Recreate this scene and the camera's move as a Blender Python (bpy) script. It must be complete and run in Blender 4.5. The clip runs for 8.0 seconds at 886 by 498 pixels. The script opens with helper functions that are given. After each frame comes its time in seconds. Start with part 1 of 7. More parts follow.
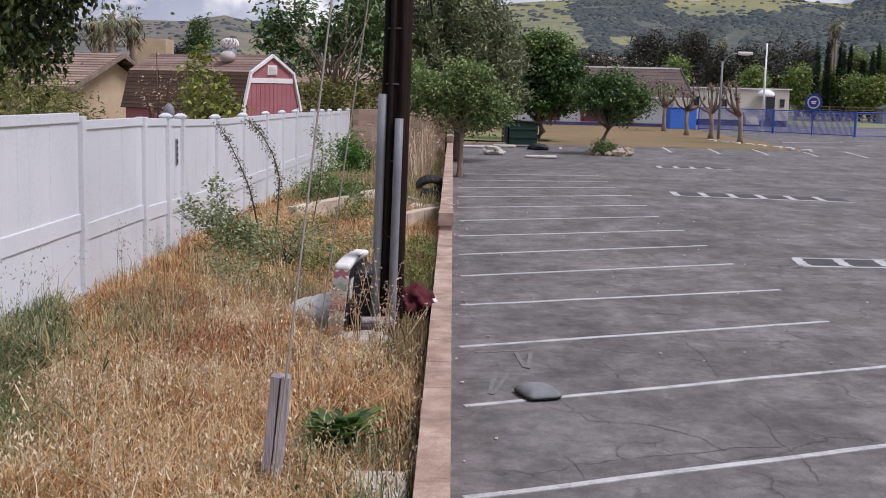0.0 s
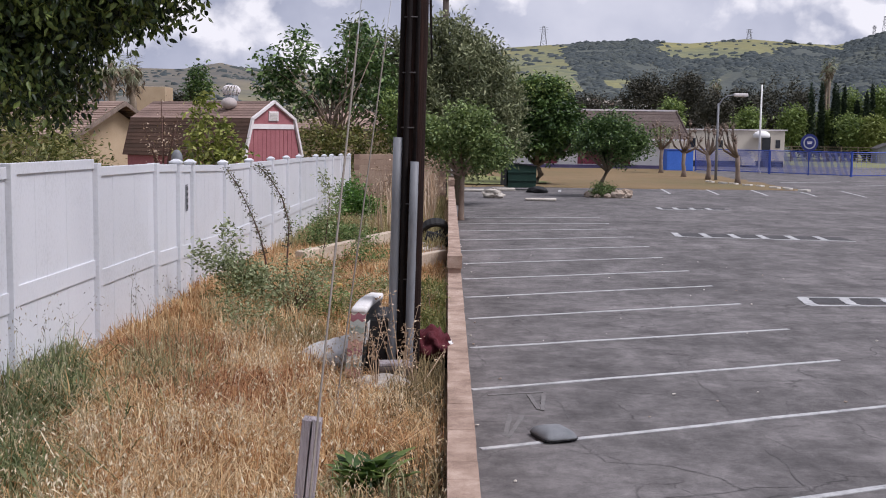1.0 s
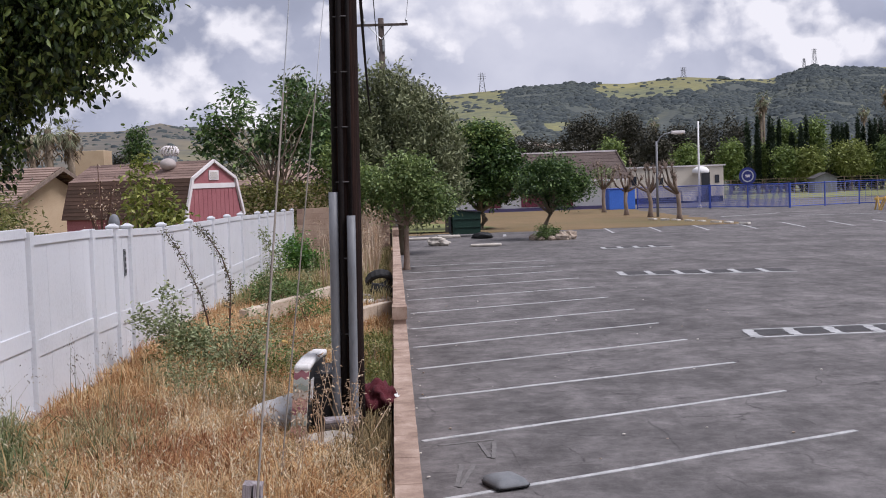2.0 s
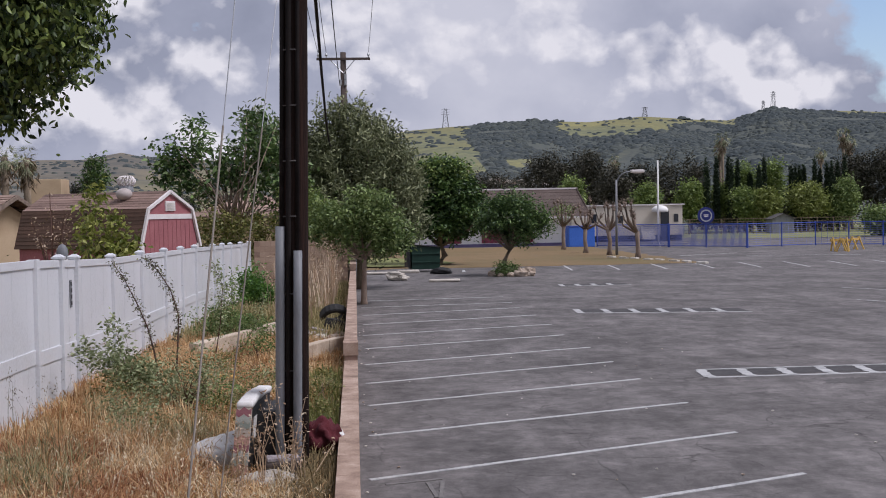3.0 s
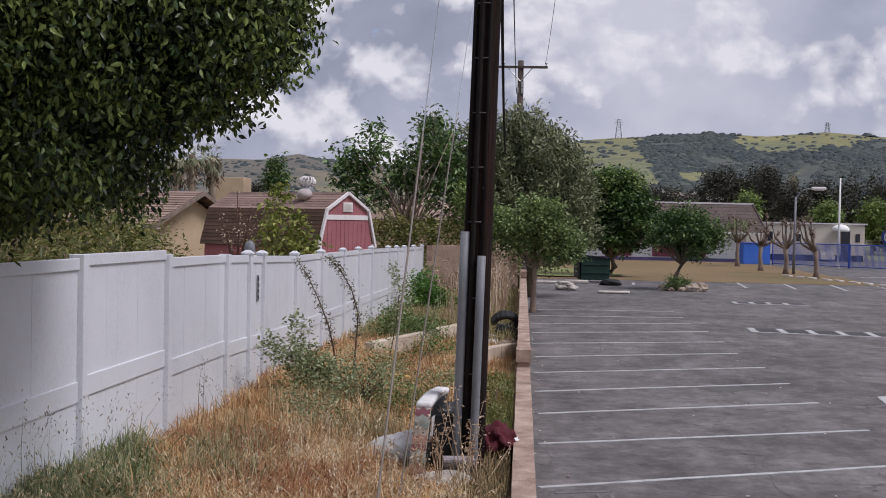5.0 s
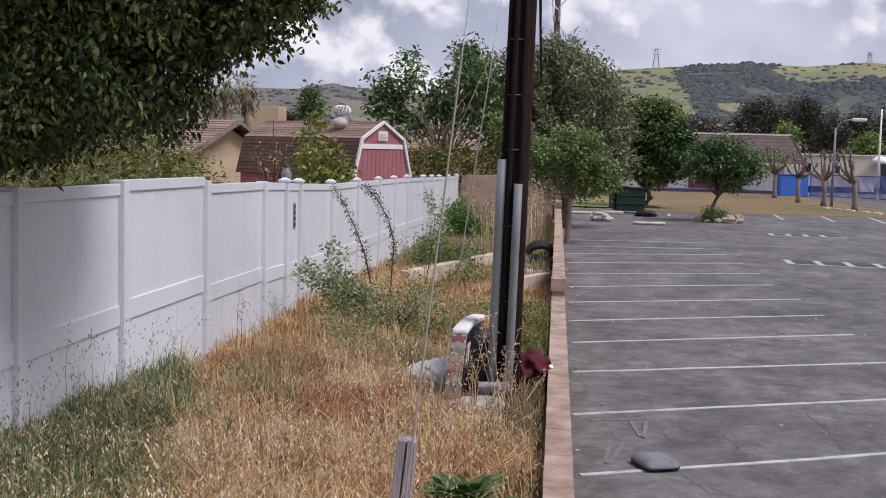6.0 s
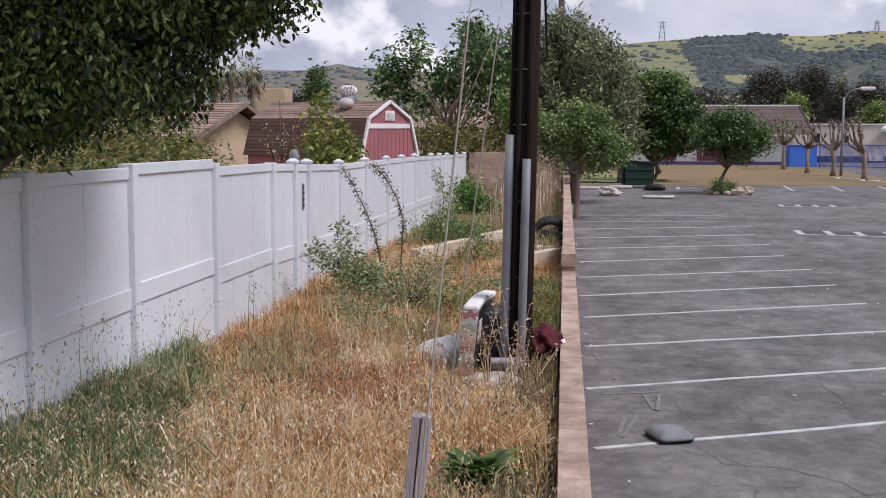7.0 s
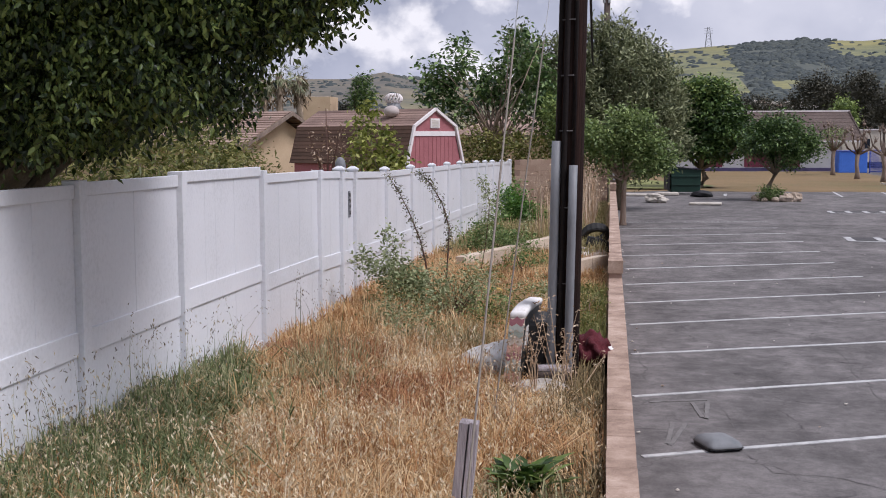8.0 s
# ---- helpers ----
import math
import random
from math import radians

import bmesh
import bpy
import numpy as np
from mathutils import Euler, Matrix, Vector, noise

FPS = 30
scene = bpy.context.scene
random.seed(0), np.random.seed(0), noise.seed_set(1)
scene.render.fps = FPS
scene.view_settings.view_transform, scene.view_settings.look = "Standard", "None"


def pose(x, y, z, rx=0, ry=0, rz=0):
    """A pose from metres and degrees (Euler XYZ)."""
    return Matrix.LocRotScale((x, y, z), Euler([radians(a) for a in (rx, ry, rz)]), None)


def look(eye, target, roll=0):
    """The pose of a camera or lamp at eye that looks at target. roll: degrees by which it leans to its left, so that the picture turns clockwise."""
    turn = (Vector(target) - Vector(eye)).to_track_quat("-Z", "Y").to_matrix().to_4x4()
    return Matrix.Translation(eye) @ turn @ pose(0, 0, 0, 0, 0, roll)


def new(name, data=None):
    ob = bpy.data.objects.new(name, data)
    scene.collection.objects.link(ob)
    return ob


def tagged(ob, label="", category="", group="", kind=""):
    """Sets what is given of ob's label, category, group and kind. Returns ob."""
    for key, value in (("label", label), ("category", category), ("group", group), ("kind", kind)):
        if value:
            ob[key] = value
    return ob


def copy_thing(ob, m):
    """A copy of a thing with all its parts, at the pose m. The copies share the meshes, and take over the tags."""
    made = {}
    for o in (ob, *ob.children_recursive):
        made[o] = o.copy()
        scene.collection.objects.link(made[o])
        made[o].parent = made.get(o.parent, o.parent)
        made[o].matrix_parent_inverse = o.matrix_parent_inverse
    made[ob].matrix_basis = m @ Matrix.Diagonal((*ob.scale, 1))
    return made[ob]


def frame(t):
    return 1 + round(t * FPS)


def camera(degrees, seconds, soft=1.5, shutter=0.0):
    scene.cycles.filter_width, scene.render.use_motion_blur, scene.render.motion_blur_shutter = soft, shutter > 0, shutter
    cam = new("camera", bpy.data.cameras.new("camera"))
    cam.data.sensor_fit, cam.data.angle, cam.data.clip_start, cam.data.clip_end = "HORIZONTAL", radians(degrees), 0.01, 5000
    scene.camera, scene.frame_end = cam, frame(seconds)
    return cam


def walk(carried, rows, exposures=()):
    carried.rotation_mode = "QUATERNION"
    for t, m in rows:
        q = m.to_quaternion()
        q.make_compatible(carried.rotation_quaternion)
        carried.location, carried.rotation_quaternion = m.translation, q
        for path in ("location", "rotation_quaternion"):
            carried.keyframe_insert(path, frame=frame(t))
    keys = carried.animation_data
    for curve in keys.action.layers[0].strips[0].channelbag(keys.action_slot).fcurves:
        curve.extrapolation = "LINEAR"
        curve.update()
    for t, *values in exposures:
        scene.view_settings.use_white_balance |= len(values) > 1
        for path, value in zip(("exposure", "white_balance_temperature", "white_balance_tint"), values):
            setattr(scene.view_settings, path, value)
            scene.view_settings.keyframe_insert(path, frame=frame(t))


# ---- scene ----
cam = camera(41.2, 8.0, soft=1.0)
PATH = [
    (0, (-0.034, 0.973, 3.188), (-0.045, 2.954, 2.915), 1.3),
    (0.5, (-0.102, 0.999, 3.177), (-0.11, 2.983, 2.921), 1.4),
    (1, (-0.212, 0.958, 3.171), (-0.219, 2.948, 2.972), 0.7),
    (1.5, (-0.21, 0.96, 3.182), (-0.199, 2.956, 3.057), -1.5),
    (2, (-0.128, 0.985, 3.192), (-0.047, 2.979, 3.074), -2.0),
    (2.2, (-0.105, 1.036, 3.21), (0.013, 3.029, 3.095), -1.8),
    (3.5, (0.032, 1.089, 3.203), (0.182, 3.082, 3.164), -1.0),
    (4, (-0.004, 1.084, 3.202), (0.096, 3.081, 3.164), 0.0),
    (4.5, (-0.089, 1.018, 3.211), (-0.13, 3.017, 3.167), 0.2),
    (4.7, (-0.141, 1.015, 3.208), (-0.229, 3.013, 3.164), 0.6),
    (5.8, (-0.158, 0.971, 3.189), (-0.34, 2.958, 3.06), 1.5),
    (6, (-0.168, 0.974, 3.18), (-0.357, 2.958, 3.013), 1.4),
    (6.5, (-0.176, 0.975, 3.172), (-0.378, 2.956, 2.986), 0.5),
    (7, (-0.174, 0.982, 3.162), (-0.378, 2.962, 2.959), 0.1),
    (7.5, (-0.163, 0.999, 3.153), (-0.363, 2.978, 2.94), -0.0),
    (8, (-0.186, 0.982, 3.153), (-0.466, 2.953, 2.963), -0.2),
]
walk(cam, [(t, look(eye, target, roll)) for t, eye, target, roll in PATH],
     exposures=[(t, e, 6080, 18) for t, e in ((0, 0.06), (0.9, 0.06), (1.5, 0.06), (2.0, 0.03), (2.2, -0.02), (3.5, -0.25), (4.6, -0.26), (5.8, -0.04), (6.5, 0.06), (8, 0.08))])

# ---- world, sun ----
GAP = (0.44, 0.885, 0.15)                    # direction of the blue gap in the clouds
SLIT = (0.027, 0.993, 0.107)
SUN_EL, SUN_AZ = radians(55), radians(112)      # azimuth from +y towards +x
world = bpy.data.worlds.new("world")
scene.world = world
world.use_nodes = True
wn, wl = world.node_tree.nodes, world.node_tree.links
wn.clear()


def wnode(kind, **kw):
    n = wn.new(kind)
    for k, v in kw.items():
        n.inputs[k].default_value = v
    return n


sky = wn.new("ShaderNodeTexSky")
sky.sky_type, sky.sun_disc = "NISHITA", False
sky.sun_elevation, sky.sun_rotation = SUN_EL, SUN_AZ
sky_bg = wnode("ShaderNodeBackground", Strength=0.15)
wl.new(sky.outputs[0], sky_bg.inputs["Color"])
coord = wn.new("ShaderNodeTexCoord")


def wramp(src, stops):
    r = wn.new("ShaderNodeValToRGB")
    el = r.color_ramp.elements
    while len(el) < len(stops):
        el.new(0.5)
    for e, (p, c) in zip(el, stops):
        e.position, e.color = p, (*c, 1) if len(c) == 3 else c
    wl.new(src, r.inputs[0])
    return r


def puff(shift, scale=6.0, detail=10):
    m = wn.new("ShaderNodeMapping")
    m.inputs["Location"].default_value = (3.7, 1.9, shift)
    m.inputs["Scale"].default_value = (1.0, 1.0, 1.25)
    wl.new(coord.outputs["Generated"], m.inputs["Vector"])
    n = wnode("ShaderNodeTexNoise", Scale=scale, Detail=detail, Roughness=0.54, Distortion=0.1)
    wl.new(m.outputs[0], n.inputs["Vector"])
    return n.outputs["Fac"]


def wmath(op, a, b):
    n = wn.new("ShaderNodeMath")
    n.operation = op
    for k, v in enumerate((a, b)):
        if isinstance(v, (int, float)):
            n.inputs[k].default_value = v
        else:
            wl.new(v, n.inputs[k])
    return n.outputs[0]


def billow(shift, scale, seed=0.0):
    """Rounded cauliflower lumps: cells of several sizes, rucked by noise; shift looks a little higher up."""
    m = wn.new("ShaderNodeMapping")
    m.inputs["Location"].default_value = (3.7 + seed, 1.9, shift)
    m.inputs["Scale"].default_value = (1.0, 1.0, 1.2)
    wl.new(coord.outputs["Generated"], m.inputs["Vector"])
    w = wnode("ShaderNodeTexNoise", Scale=scale * 1.6, Detail=6, Roughness=0.6)
    wl.new(m.outputs[0], w.inputs["Vector"])
    a = wn.new("ShaderNodeVectorMath")
    a.operation = "MULTIPLY_ADD"
    a.inputs[1].default_value = (0.55 / scale,) * 3
    wl.new(w.outputs["Color"], a.inputs[0])
    wl.new(m.outputs[0], a.inputs[2])
    v = wn.new("ShaderNodeTexVoronoi")
    v.feature, v.normalize = "F1", True
    v.inputs["Scale"].default_value, v.inputs["Detail"].default_value, v.inputs["Roughness"].default_value = scale, 4, 0.55
    wl.new(a.outputs[0], v.inputs["Vector"])
    return wmath("SUBTRACT", 1.0, v.outputs["Distance"])


dens = puff(0.0)
heap = wmath("ADD", wmath("MULTIPLY", billow(0.0, 7.0), 0.8), wmath("MULTIPLY", puff(0.0, 6.0, 4), 0.9))
heap_up = wmath("ADD", wmath("MULTIPLY", billow(0.035, 7.0), 0.8), wmath("MULTIPLY", puff(0.035, 6.0, 4), 0.9))
# torn gaps of blue, one low on the right and a slit over the trees
def torn(direction, size, depth):
    d = wn.new("ShaderNodeVectorMath")
    d.operation = "DISTANCE"
    d.inputs[1].default_value = direction
    wl.new(coord.outputs["Generated"], d.inputs[0])
    return wmath("MULTIPLY", wmath("SUBTRACT", size, d.outputs["Value"]), depth)


gap = wmath("MAXIMUM", torn(GAP, 0.09, 5.0), torn(SLIT, 0.05, 4.6))
cover = wramp(wmath("SUBTRACT", wmath("ADD", dens, wmath("MULTIPLY", billow(0.0, 14.0, 5.0), 0.22)), wmath("MAXIMUM", gap, 0.0)), [(0.44, (0, 0, 0)), (0.5, (1, 1, 1))])
# broad grey undersides, with heaped white tops where the lumps face the light
base = wramp(wmath("ADD", wmath("MULTIPLY", puff(2.3, 3.6, 6), 0.7), wmath("MULTIPLY", dens, 0.3)),
             [(0.34, (0.3, 0.325, 0.395)), (0.44, (0.4, 0.425, 0.5)), (0.53, (0.52, 0.54, 0.605)), (0.64, (0.66, 0.67, 0.71))])
lit = wramp(wmath("ADD", wmath("MULTIPLY", wmath("SUBTRACT", heap, heap_up), 3.4), wmath("SUBTRACT", wmath("MULTIPLY", heap, 0.62), 0.17)),
            [(0.46, (0, 0, 0)), (0.6, (0.32, 0.32, 0.32)), (0.82, (1, 1, 1))])
tone = wn.new("ShaderNodeMix")
tone.data_type = "RGBA"
tone.inputs["B"].default_value = (0.87, 0.86, 0.85, 1)
wl.new(lit.outputs[0], tone.inputs["Factor"])
wl.new(base.outputs[0], tone.inputs["A"])
cloud_bg = wnode("ShaderNodeBackground", Strength=1.0)
wl.new(tone.outputs["Result"], cloud_bg.inputs["Color"])
mixw = wn.new("ShaderNodeMixShader")
wl.new(cover.outputs[0], mixw.inputs[0])
wl.new(sky_bg.outputs[0], mixw.inputs[1])
wl.new(cloud_bg.outputs[0], mixw.inputs[2])
wout = wn.new("ShaderNodeOutputWorld")
wl.new(mixw.outputs[0], wout.inputs["Surface"])

sun_data = bpy.data.lights.new("sun", "SUN")
sun_data.energy, sun_data.angle, sun_data.color = 3.2, radians(24), (1.0, 0.97, 0.93)
sun = new("sun", sun_data)
sun_dir = Vector((math.sin(SUN_AZ) * math.cos(SUN_EL), math.cos(SUN_AZ) * math.cos(SUN_EL), math.sin(SUN_EL)))
sun.matrix_world = Matrix.Translation(sun_dir * 60) @ sun_dir.to_track_quat("Z", "Y").to_matrix().to_4x4()


# ---- materials ----
def mat(name, cols, scale=4.0, fine=60.0, rough=0.8, bump=0.3, bump_scale=None, metal=0.0, island=0.0, obj=0.0,
        translucent=0.0, spec=0.4, detail=6, stretch=(1, 1, 1), sheen=0.0, dist=0.01):
    """cols: two or three base colours mixed by noise at two sizes; island, obj: how much each leaf or piece differs."""
    m = bpy.data.materials.new(name)
    m.use_nodes = True
    nt = m.node_tree
    N, L = nt.nodes, nt.links
    N.clear()
    out = N.new("ShaderNodeOutputMaterial")
    bs = N.new("ShaderNodeBsdfPrincipled")
    geo = N.new("ShaderNodeNewGeometry")
    mp = N.new("ShaderNodeMapping")
    mp.inputs["Scale"].default_value = stretch
    L.new(geo.outputs["Position"], mp.inputs["Vector"])

    def nz(s, d=detail, r=0.6):
        n = N.new("ShaderNodeTexNoise")
        n.inputs["Scale"].default_value, n.inputs["Detail"].default_value, n.inputs["Roughness"].default_value = s, d, r
        L.new(mp.outputs[0], n.inputs["Vector"])
        return n

    big, small = nz(scale), nz(fine, 4)
    mx = N.new("ShaderNodeMath")
    mx.operation = "MULTIPLY_ADD"
    mx.inputs[1].default_value = 0.45
    L.new(small.outputs["Fac"], mx.inputs[0])
    sc = N.new("ShaderNodeMath")
    sc.operation = "MULTIPLY"
    sc.inputs[1].default_value = 0.55
    L.new(big.outputs["Fac"], sc.inputs[0])
    L.new(sc.outputs[0], mx.inputs[2])
    fac = mx.outputs[0]
    for amount, src in ((island, geo.outputs["Random Per Island"]), (obj, None)):
        if amount:
            if src is None:
                oi = N.new("ShaderNodeObjectInfo")
                src = oi.outputs["Random"]
            sub = N.new("ShaderNodeMath")
            sub.operation = "SUBTRACT"
            sub.inputs[1].default_value = 0.5
            L.new(src, sub.inputs[0])
            ad = N.new("ShaderNodeMath")
            ad.operation = "MULTIPLY_ADD"
            ad.inputs[1].default_value = amount
            L.new(sub.outputs[0], ad.inputs[0])
            L.new(fac, ad.inputs[2])
            fac = ad.outputs[0]
    rp = N.new("ShaderNodeValToRGB")
    el = rp.color_ramp.elements
    pts = [0.36, 0.64] if len(cols) == 2 else [0.32, 0.5, 0.68] if len(cols) == 3 else [0.28, 0.42, 0.56, 0.72]
    while len(el) < len(cols):
        el.new(0.5)
    for e, p, c in zip(el, pts, cols):
        e.position, e.color = p, (*c, 1)
    L.new(fac, rp.inputs[0])
    L.new(rp.outputs[0], bs.inputs["Base Color"])
    bs.inputs["Roughness"].default_value, bs.inputs["Metallic"].default_value = rough, metal
    bs.inputs["Specular IOR Level"].default_value = spec
    if bump:
        b = N.new("ShaderNodeBump")
        b.inputs["Strength"].default_value, b.inputs["Distance"].default_value = bump, dist
        L.new(nz(bump_scale or fine, 5).outputs["Fac"], b.inputs["Height"])
        L.new(b.outputs[0], bs.inputs["Normal"])
    if translucent:
        tr = N.new("ShaderNodeBsdfTranslucent")
        L.new(rp.outputs[0], tr.inputs["Color"])
        ms = N.new("ShaderNodeMixShader")
        ms.inputs[0].default_value = translucent
        L.new(bs.outputs[0], ms.inputs[1])
        L.new(tr.outputs[0], ms.inputs[2])
        L.new(ms.outputs[0], out.inputs[0])
    else:
        L.new(bs.outputs[0], out.inputs[0])
    return m


def asphalt_material():
    """Worn asphalt: grey aggregate, pale wear, dark seal patches, a web of cracks."""
    m = mat("asphalt", [(0.082, 0.076, 0.075), (0.135, 0.125, 0.123), (0.205, 0.19, 0.186)], 0.25, 2.0, 0.9, 0.5, 220, dist=0.006, spec=0.25)
    N, L = m.node_tree.nodes, m.node_tree.links
    bs = next(n for n in N if n.type == "BSDF_PRINCIPLED")
    src = bs.inputs["Base Color"].links[0].from_socket
    geo = N.new("ShaderNodeNewGeometry")

    def nz(s, d=5, r=0.6, st=(1, 1, 1)):
        mp = N.new("ShaderNodeMapping")
        mp.inputs["Scale"].default_value = st
        L.new(geo.outputs["Position"], mp.inputs["Vector"])
        n = N.new("ShaderNodeTexNoise")
        n.inputs["Scale"].default_value, n.inputs["Detail"].default_value, n.inputs["Roughness"].default_value = s, d, r
        L.new(mp.outputs[0], n.inputs["Vector"])
        return n.outputs["Fac"]

    def ramp(s, a, b, ca, cb):
        r = N.new("ShaderNodeValToRGB")
        r.color_ramp.elements[0].position, r.color_ramp.elements[1].position = a, b
        r.color_ramp.elements[0].color, r.color_ramp.elements[1].color = (ca, ca, ca, 1), (cb, cb, cb, 1)
        L.new(s, r.inputs[0])
        return r.outputs[0]

    def mul(a, b):
        x = N.new("ShaderNodeMix")
        x.data_type, x.blend_type = "RGBA", "MULTIPLY"
        x.inputs["Factor"].default_value = 1
        L.new(a, x.inputs["A"])
        L.new(b, x.inputs["B"])
        return x.outputs["Result"]

    c = mul(src, ramp(nz(0.7, 10, 0.74, (1.25, 0.65, 1)), 0.34, 0.66, 0.64, 1.3))
    c = mul(c, ramp(nz(160, 2), 0.3, 0.7, 0.78, 1.22))
    c = mul(c, ramp(nz(6, 6, 0.78), 0.32, 0.68, 0.74, 1.24))
    c = mul(c, ramp(nz(38, 3, 0.7), 0.3, 0.7, 0.86, 1.13))
    vo = N.new("ShaderNodeTexVoronoi")
    vo.feature = "DISTANCE_TO_EDGE"
    vo.inputs["Scale"].default_value = 0.62
    warp = N.new("ShaderNodeTexNoise")
    warp.inputs["Scale"].default_value, warp.inputs["Detail"].default_value = 1.1, 6
    L.new(geo.outputs["Position"], warp.inputs["Vector"])
    ad = N.new("ShaderNodeMix")
    ad.data_type, ad.blend_type = "RGBA", "ADD"
    ad.inputs["Factor"].default_value = 1.3
    L.new(geo.outputs["Position"], ad.inputs["A"])
    L.new(warp.outputs["Color"], ad.inputs["B"])
    L.new(ad.outputs["Result"], vo.inputs["Vector"])
    gate = ramp(nz(0.8, 6, 0.7), 0.44, 0.6, 0.0, 1.0)
    crack = ramp(vo.outputs["Distance"], 0.0, 0.014, 0.42, 1.0)
    mx = N.new("ShaderNodeMix")
    mx.data_type = "RGBA"
    mx.inputs["A"].default_value = (1, 1, 1, 1)
    L.new(gate, mx.inputs["Factor"])
    L.new(crack, mx.inputs["B"])
    c = mul(c, mx.outputs["Result"])
    L.new(c, bs.inputs["Base Color"])
    return m


M_ASPHALT = asphalt_material()
M_PAINT = mat("road_paint", [(0.167, 0.167, 0.171), (0.419, 0.419, 0.419), (0.536, 0.536, 0.527)], 4, 60, 0.8, 0.3)
M_DARKTAR = mat("tar_patch", [(0.04, 0.038, 0.04), (0.075, 0.072, 0.073)], 3, 80, 0.85, 0.4)
M_VINYL = mat("white_vinyl", [(0.53, 0.54, 0.56), (0.64, 0.65, 0.68), (0.68, 0.69, 0.72)], 0.9, 30, 0.42, 0.03)
M_BLOCK = mat("pink_block", [(0.11, 0.07, 0.052), (0.33, 0.23, 0.175), (0.6, 0.47, 0.385)], 3, 150, 0.95, 0.6, 120, obj=0.03, dist=0.006)
M_TANBLOCK = mat("tan_block", [(0.4, 0.28, 0.21), (0.5, 0.37, 0.28)], 2, 90, 0.95, 0.5, obj=0.2)
M_MORTAR = mat("mortar", [(0.28, 0.185, 0.145), (0.38, 0.27, 0.215)], 5, 90, 0.95, 0.4)
M_CONCRETE = mat("pale_concrete", [(0.42, 0.38, 0.32), (0.6, 0.56, 0.5), (0.68, 0.65, 0.6)], 3, 60, 0.9, 0.4)
M_EDGE = mat("tan_concrete", [(0.3, 0.23, 0.17), (0.48, 0.39, 0.3), (0.66, 0.57, 0.46)], 3, 50, 0.92, 0.5)
M_OLIVEGRASS = mat("olive_oats", [(0.17, 0.15, 0.075), (0.3, 0.26, 0.13), (0.45, 0.39, 0.22)], 0.7, 3, 0.8, 0, island=0.5, translucent=0.3)
M_SOIL = mat("dry_soil", [(0.16, 0.1, 0.055), (0.27, 0.18, 0.1), (0.4, 0.28, 0.16)], 1.2, 30, 0.97, 0.8, 40, dist=0.03)
M_GROUND = mat("far_ground", [(0.1, 0.1, 0.04), (0.17, 0.14, 0.07), (0.22, 0.19, 0.1)], 0.08, 2, 0.97, 0.3)
M_LAWN = mat("dry_lawn", [(0.112, 0.105, 0.0375), (0.18, 0.12, 0.0562), (0.232, 0.158, 0.075)], 0.1, 6, 0.95, 0.5)
M_LAWN_GREEN = mat("green_lawn", [(0.135, 0.162, 0.054), (0.23, 0.216, 0.0945)], 0.15, 6, 0.95, 0.5)
M_LAWN_PATCH = mat("olive_lawn", [(0.15, 0.17, 0.05), (0.2, 0.2, 0.07)], 0.3, 6, 0.95, 0.5)
M_DRYGRASS = mat("dry_grass", [(0.29, 0.135, 0.052), (0.48, 0.27, 0.118), (0.62, 0.415, 0.205), (0.72, 0.57, 0.35)], 0.6, 2.4, 0.75, 0, island=0.42, translucent=0.3)
M_RUST = mat("rusty_weed", [(0.22, 0.095, 0.046), (0.39, 0.185, 0.086), (0.52, 0.3, 0.15)], 1.0, 5, 0.8, 0, island=0.5, translucent=0.25)
M_THATCH = mat("matted_straw", [(0.2, 0.1, 0.042), (0.4, 0.23, 0.105), (0.56, 0.38, 0.19)], 1.2, 8, 0.85, 0, island=0.5, translucent=0.2)
M_OAT = mat("oat_heads", [(0.46, 0.335, 0.19), (0.67, 0.54, 0.35), (0.8, 0.71, 0.53)], 0.8, 5, 0.7, 0, island=0.5, translucent=0.3)
M_BLEACHED = mat("bleached_straw", [(0.42, 0.25, 0.115), (0.6, 0.41, 0.215), (0.74, 0.58, 0.36)], 0.8, 5, 0.75, 0, island=0.5, translucent=0.3)
M_GREENGRASS = mat("green_grass", [(0.075, 0.108, 0.038), (0.175, 0.21, 0.085), (0.36, 0.35, 0.19)], 0.8, 4, 0.6, 0, island=0.5, translucent=0.3)
M_WEED = mat("weed_leaf", [(0.065, 0.117, 0.0325), (0.143, 0.221, 0.065), (0.26, 0.338, 0.13)], 2, 20, 0.55, 0, island=0.5, translucent=0.3)
M_WEEDPALE = mat("pale_weed_leaf", [(0.13, 0.16, 0.068), (0.245, 0.295, 0.14), (0.42, 0.46, 0.27)], 2, 20, 0.6, 0, island=0.5, translucent=0.3)
M_WEEDRED = mat("dusky_weed_leaf", [(0.065, 0.055, 0.034), (0.13, 0.125, 0.07), (0.23, 0.24, 0.135)], 2, 20, 0.65, 0, island=0.5, translucent=0.2)
M_ROSETTE = mat("rosette_leaf", [(0.03, 0.065, 0.014), (0.085, 0.14, 0.03), (0.2, 0.27, 0.075)], 2, 20, 0.45, 0, island=0.5, translucent=0.25)
M_LUSH = mat("lush_leaf", [(0.04, 0.11, 0.02), (0.09, 0.2, 0.035), (0.16, 0.3, 0.06)], 2, 20, 0.45, 0, island=0.5, translucent=0.3)
# colour stops run from crown shade to sunlit leaf, dealt out per leaf
M_LEAF_NEAR = mat("broad_leaf", [(0.008, 0.018, 0.006), (0.03, 0.054, 0.015), (0.085, 0.125, 0.032), (0.225, 0.285, 0.075)], 1, 20, 0.42, 0, island=0.45, translucent=0.2, spec=0.4)
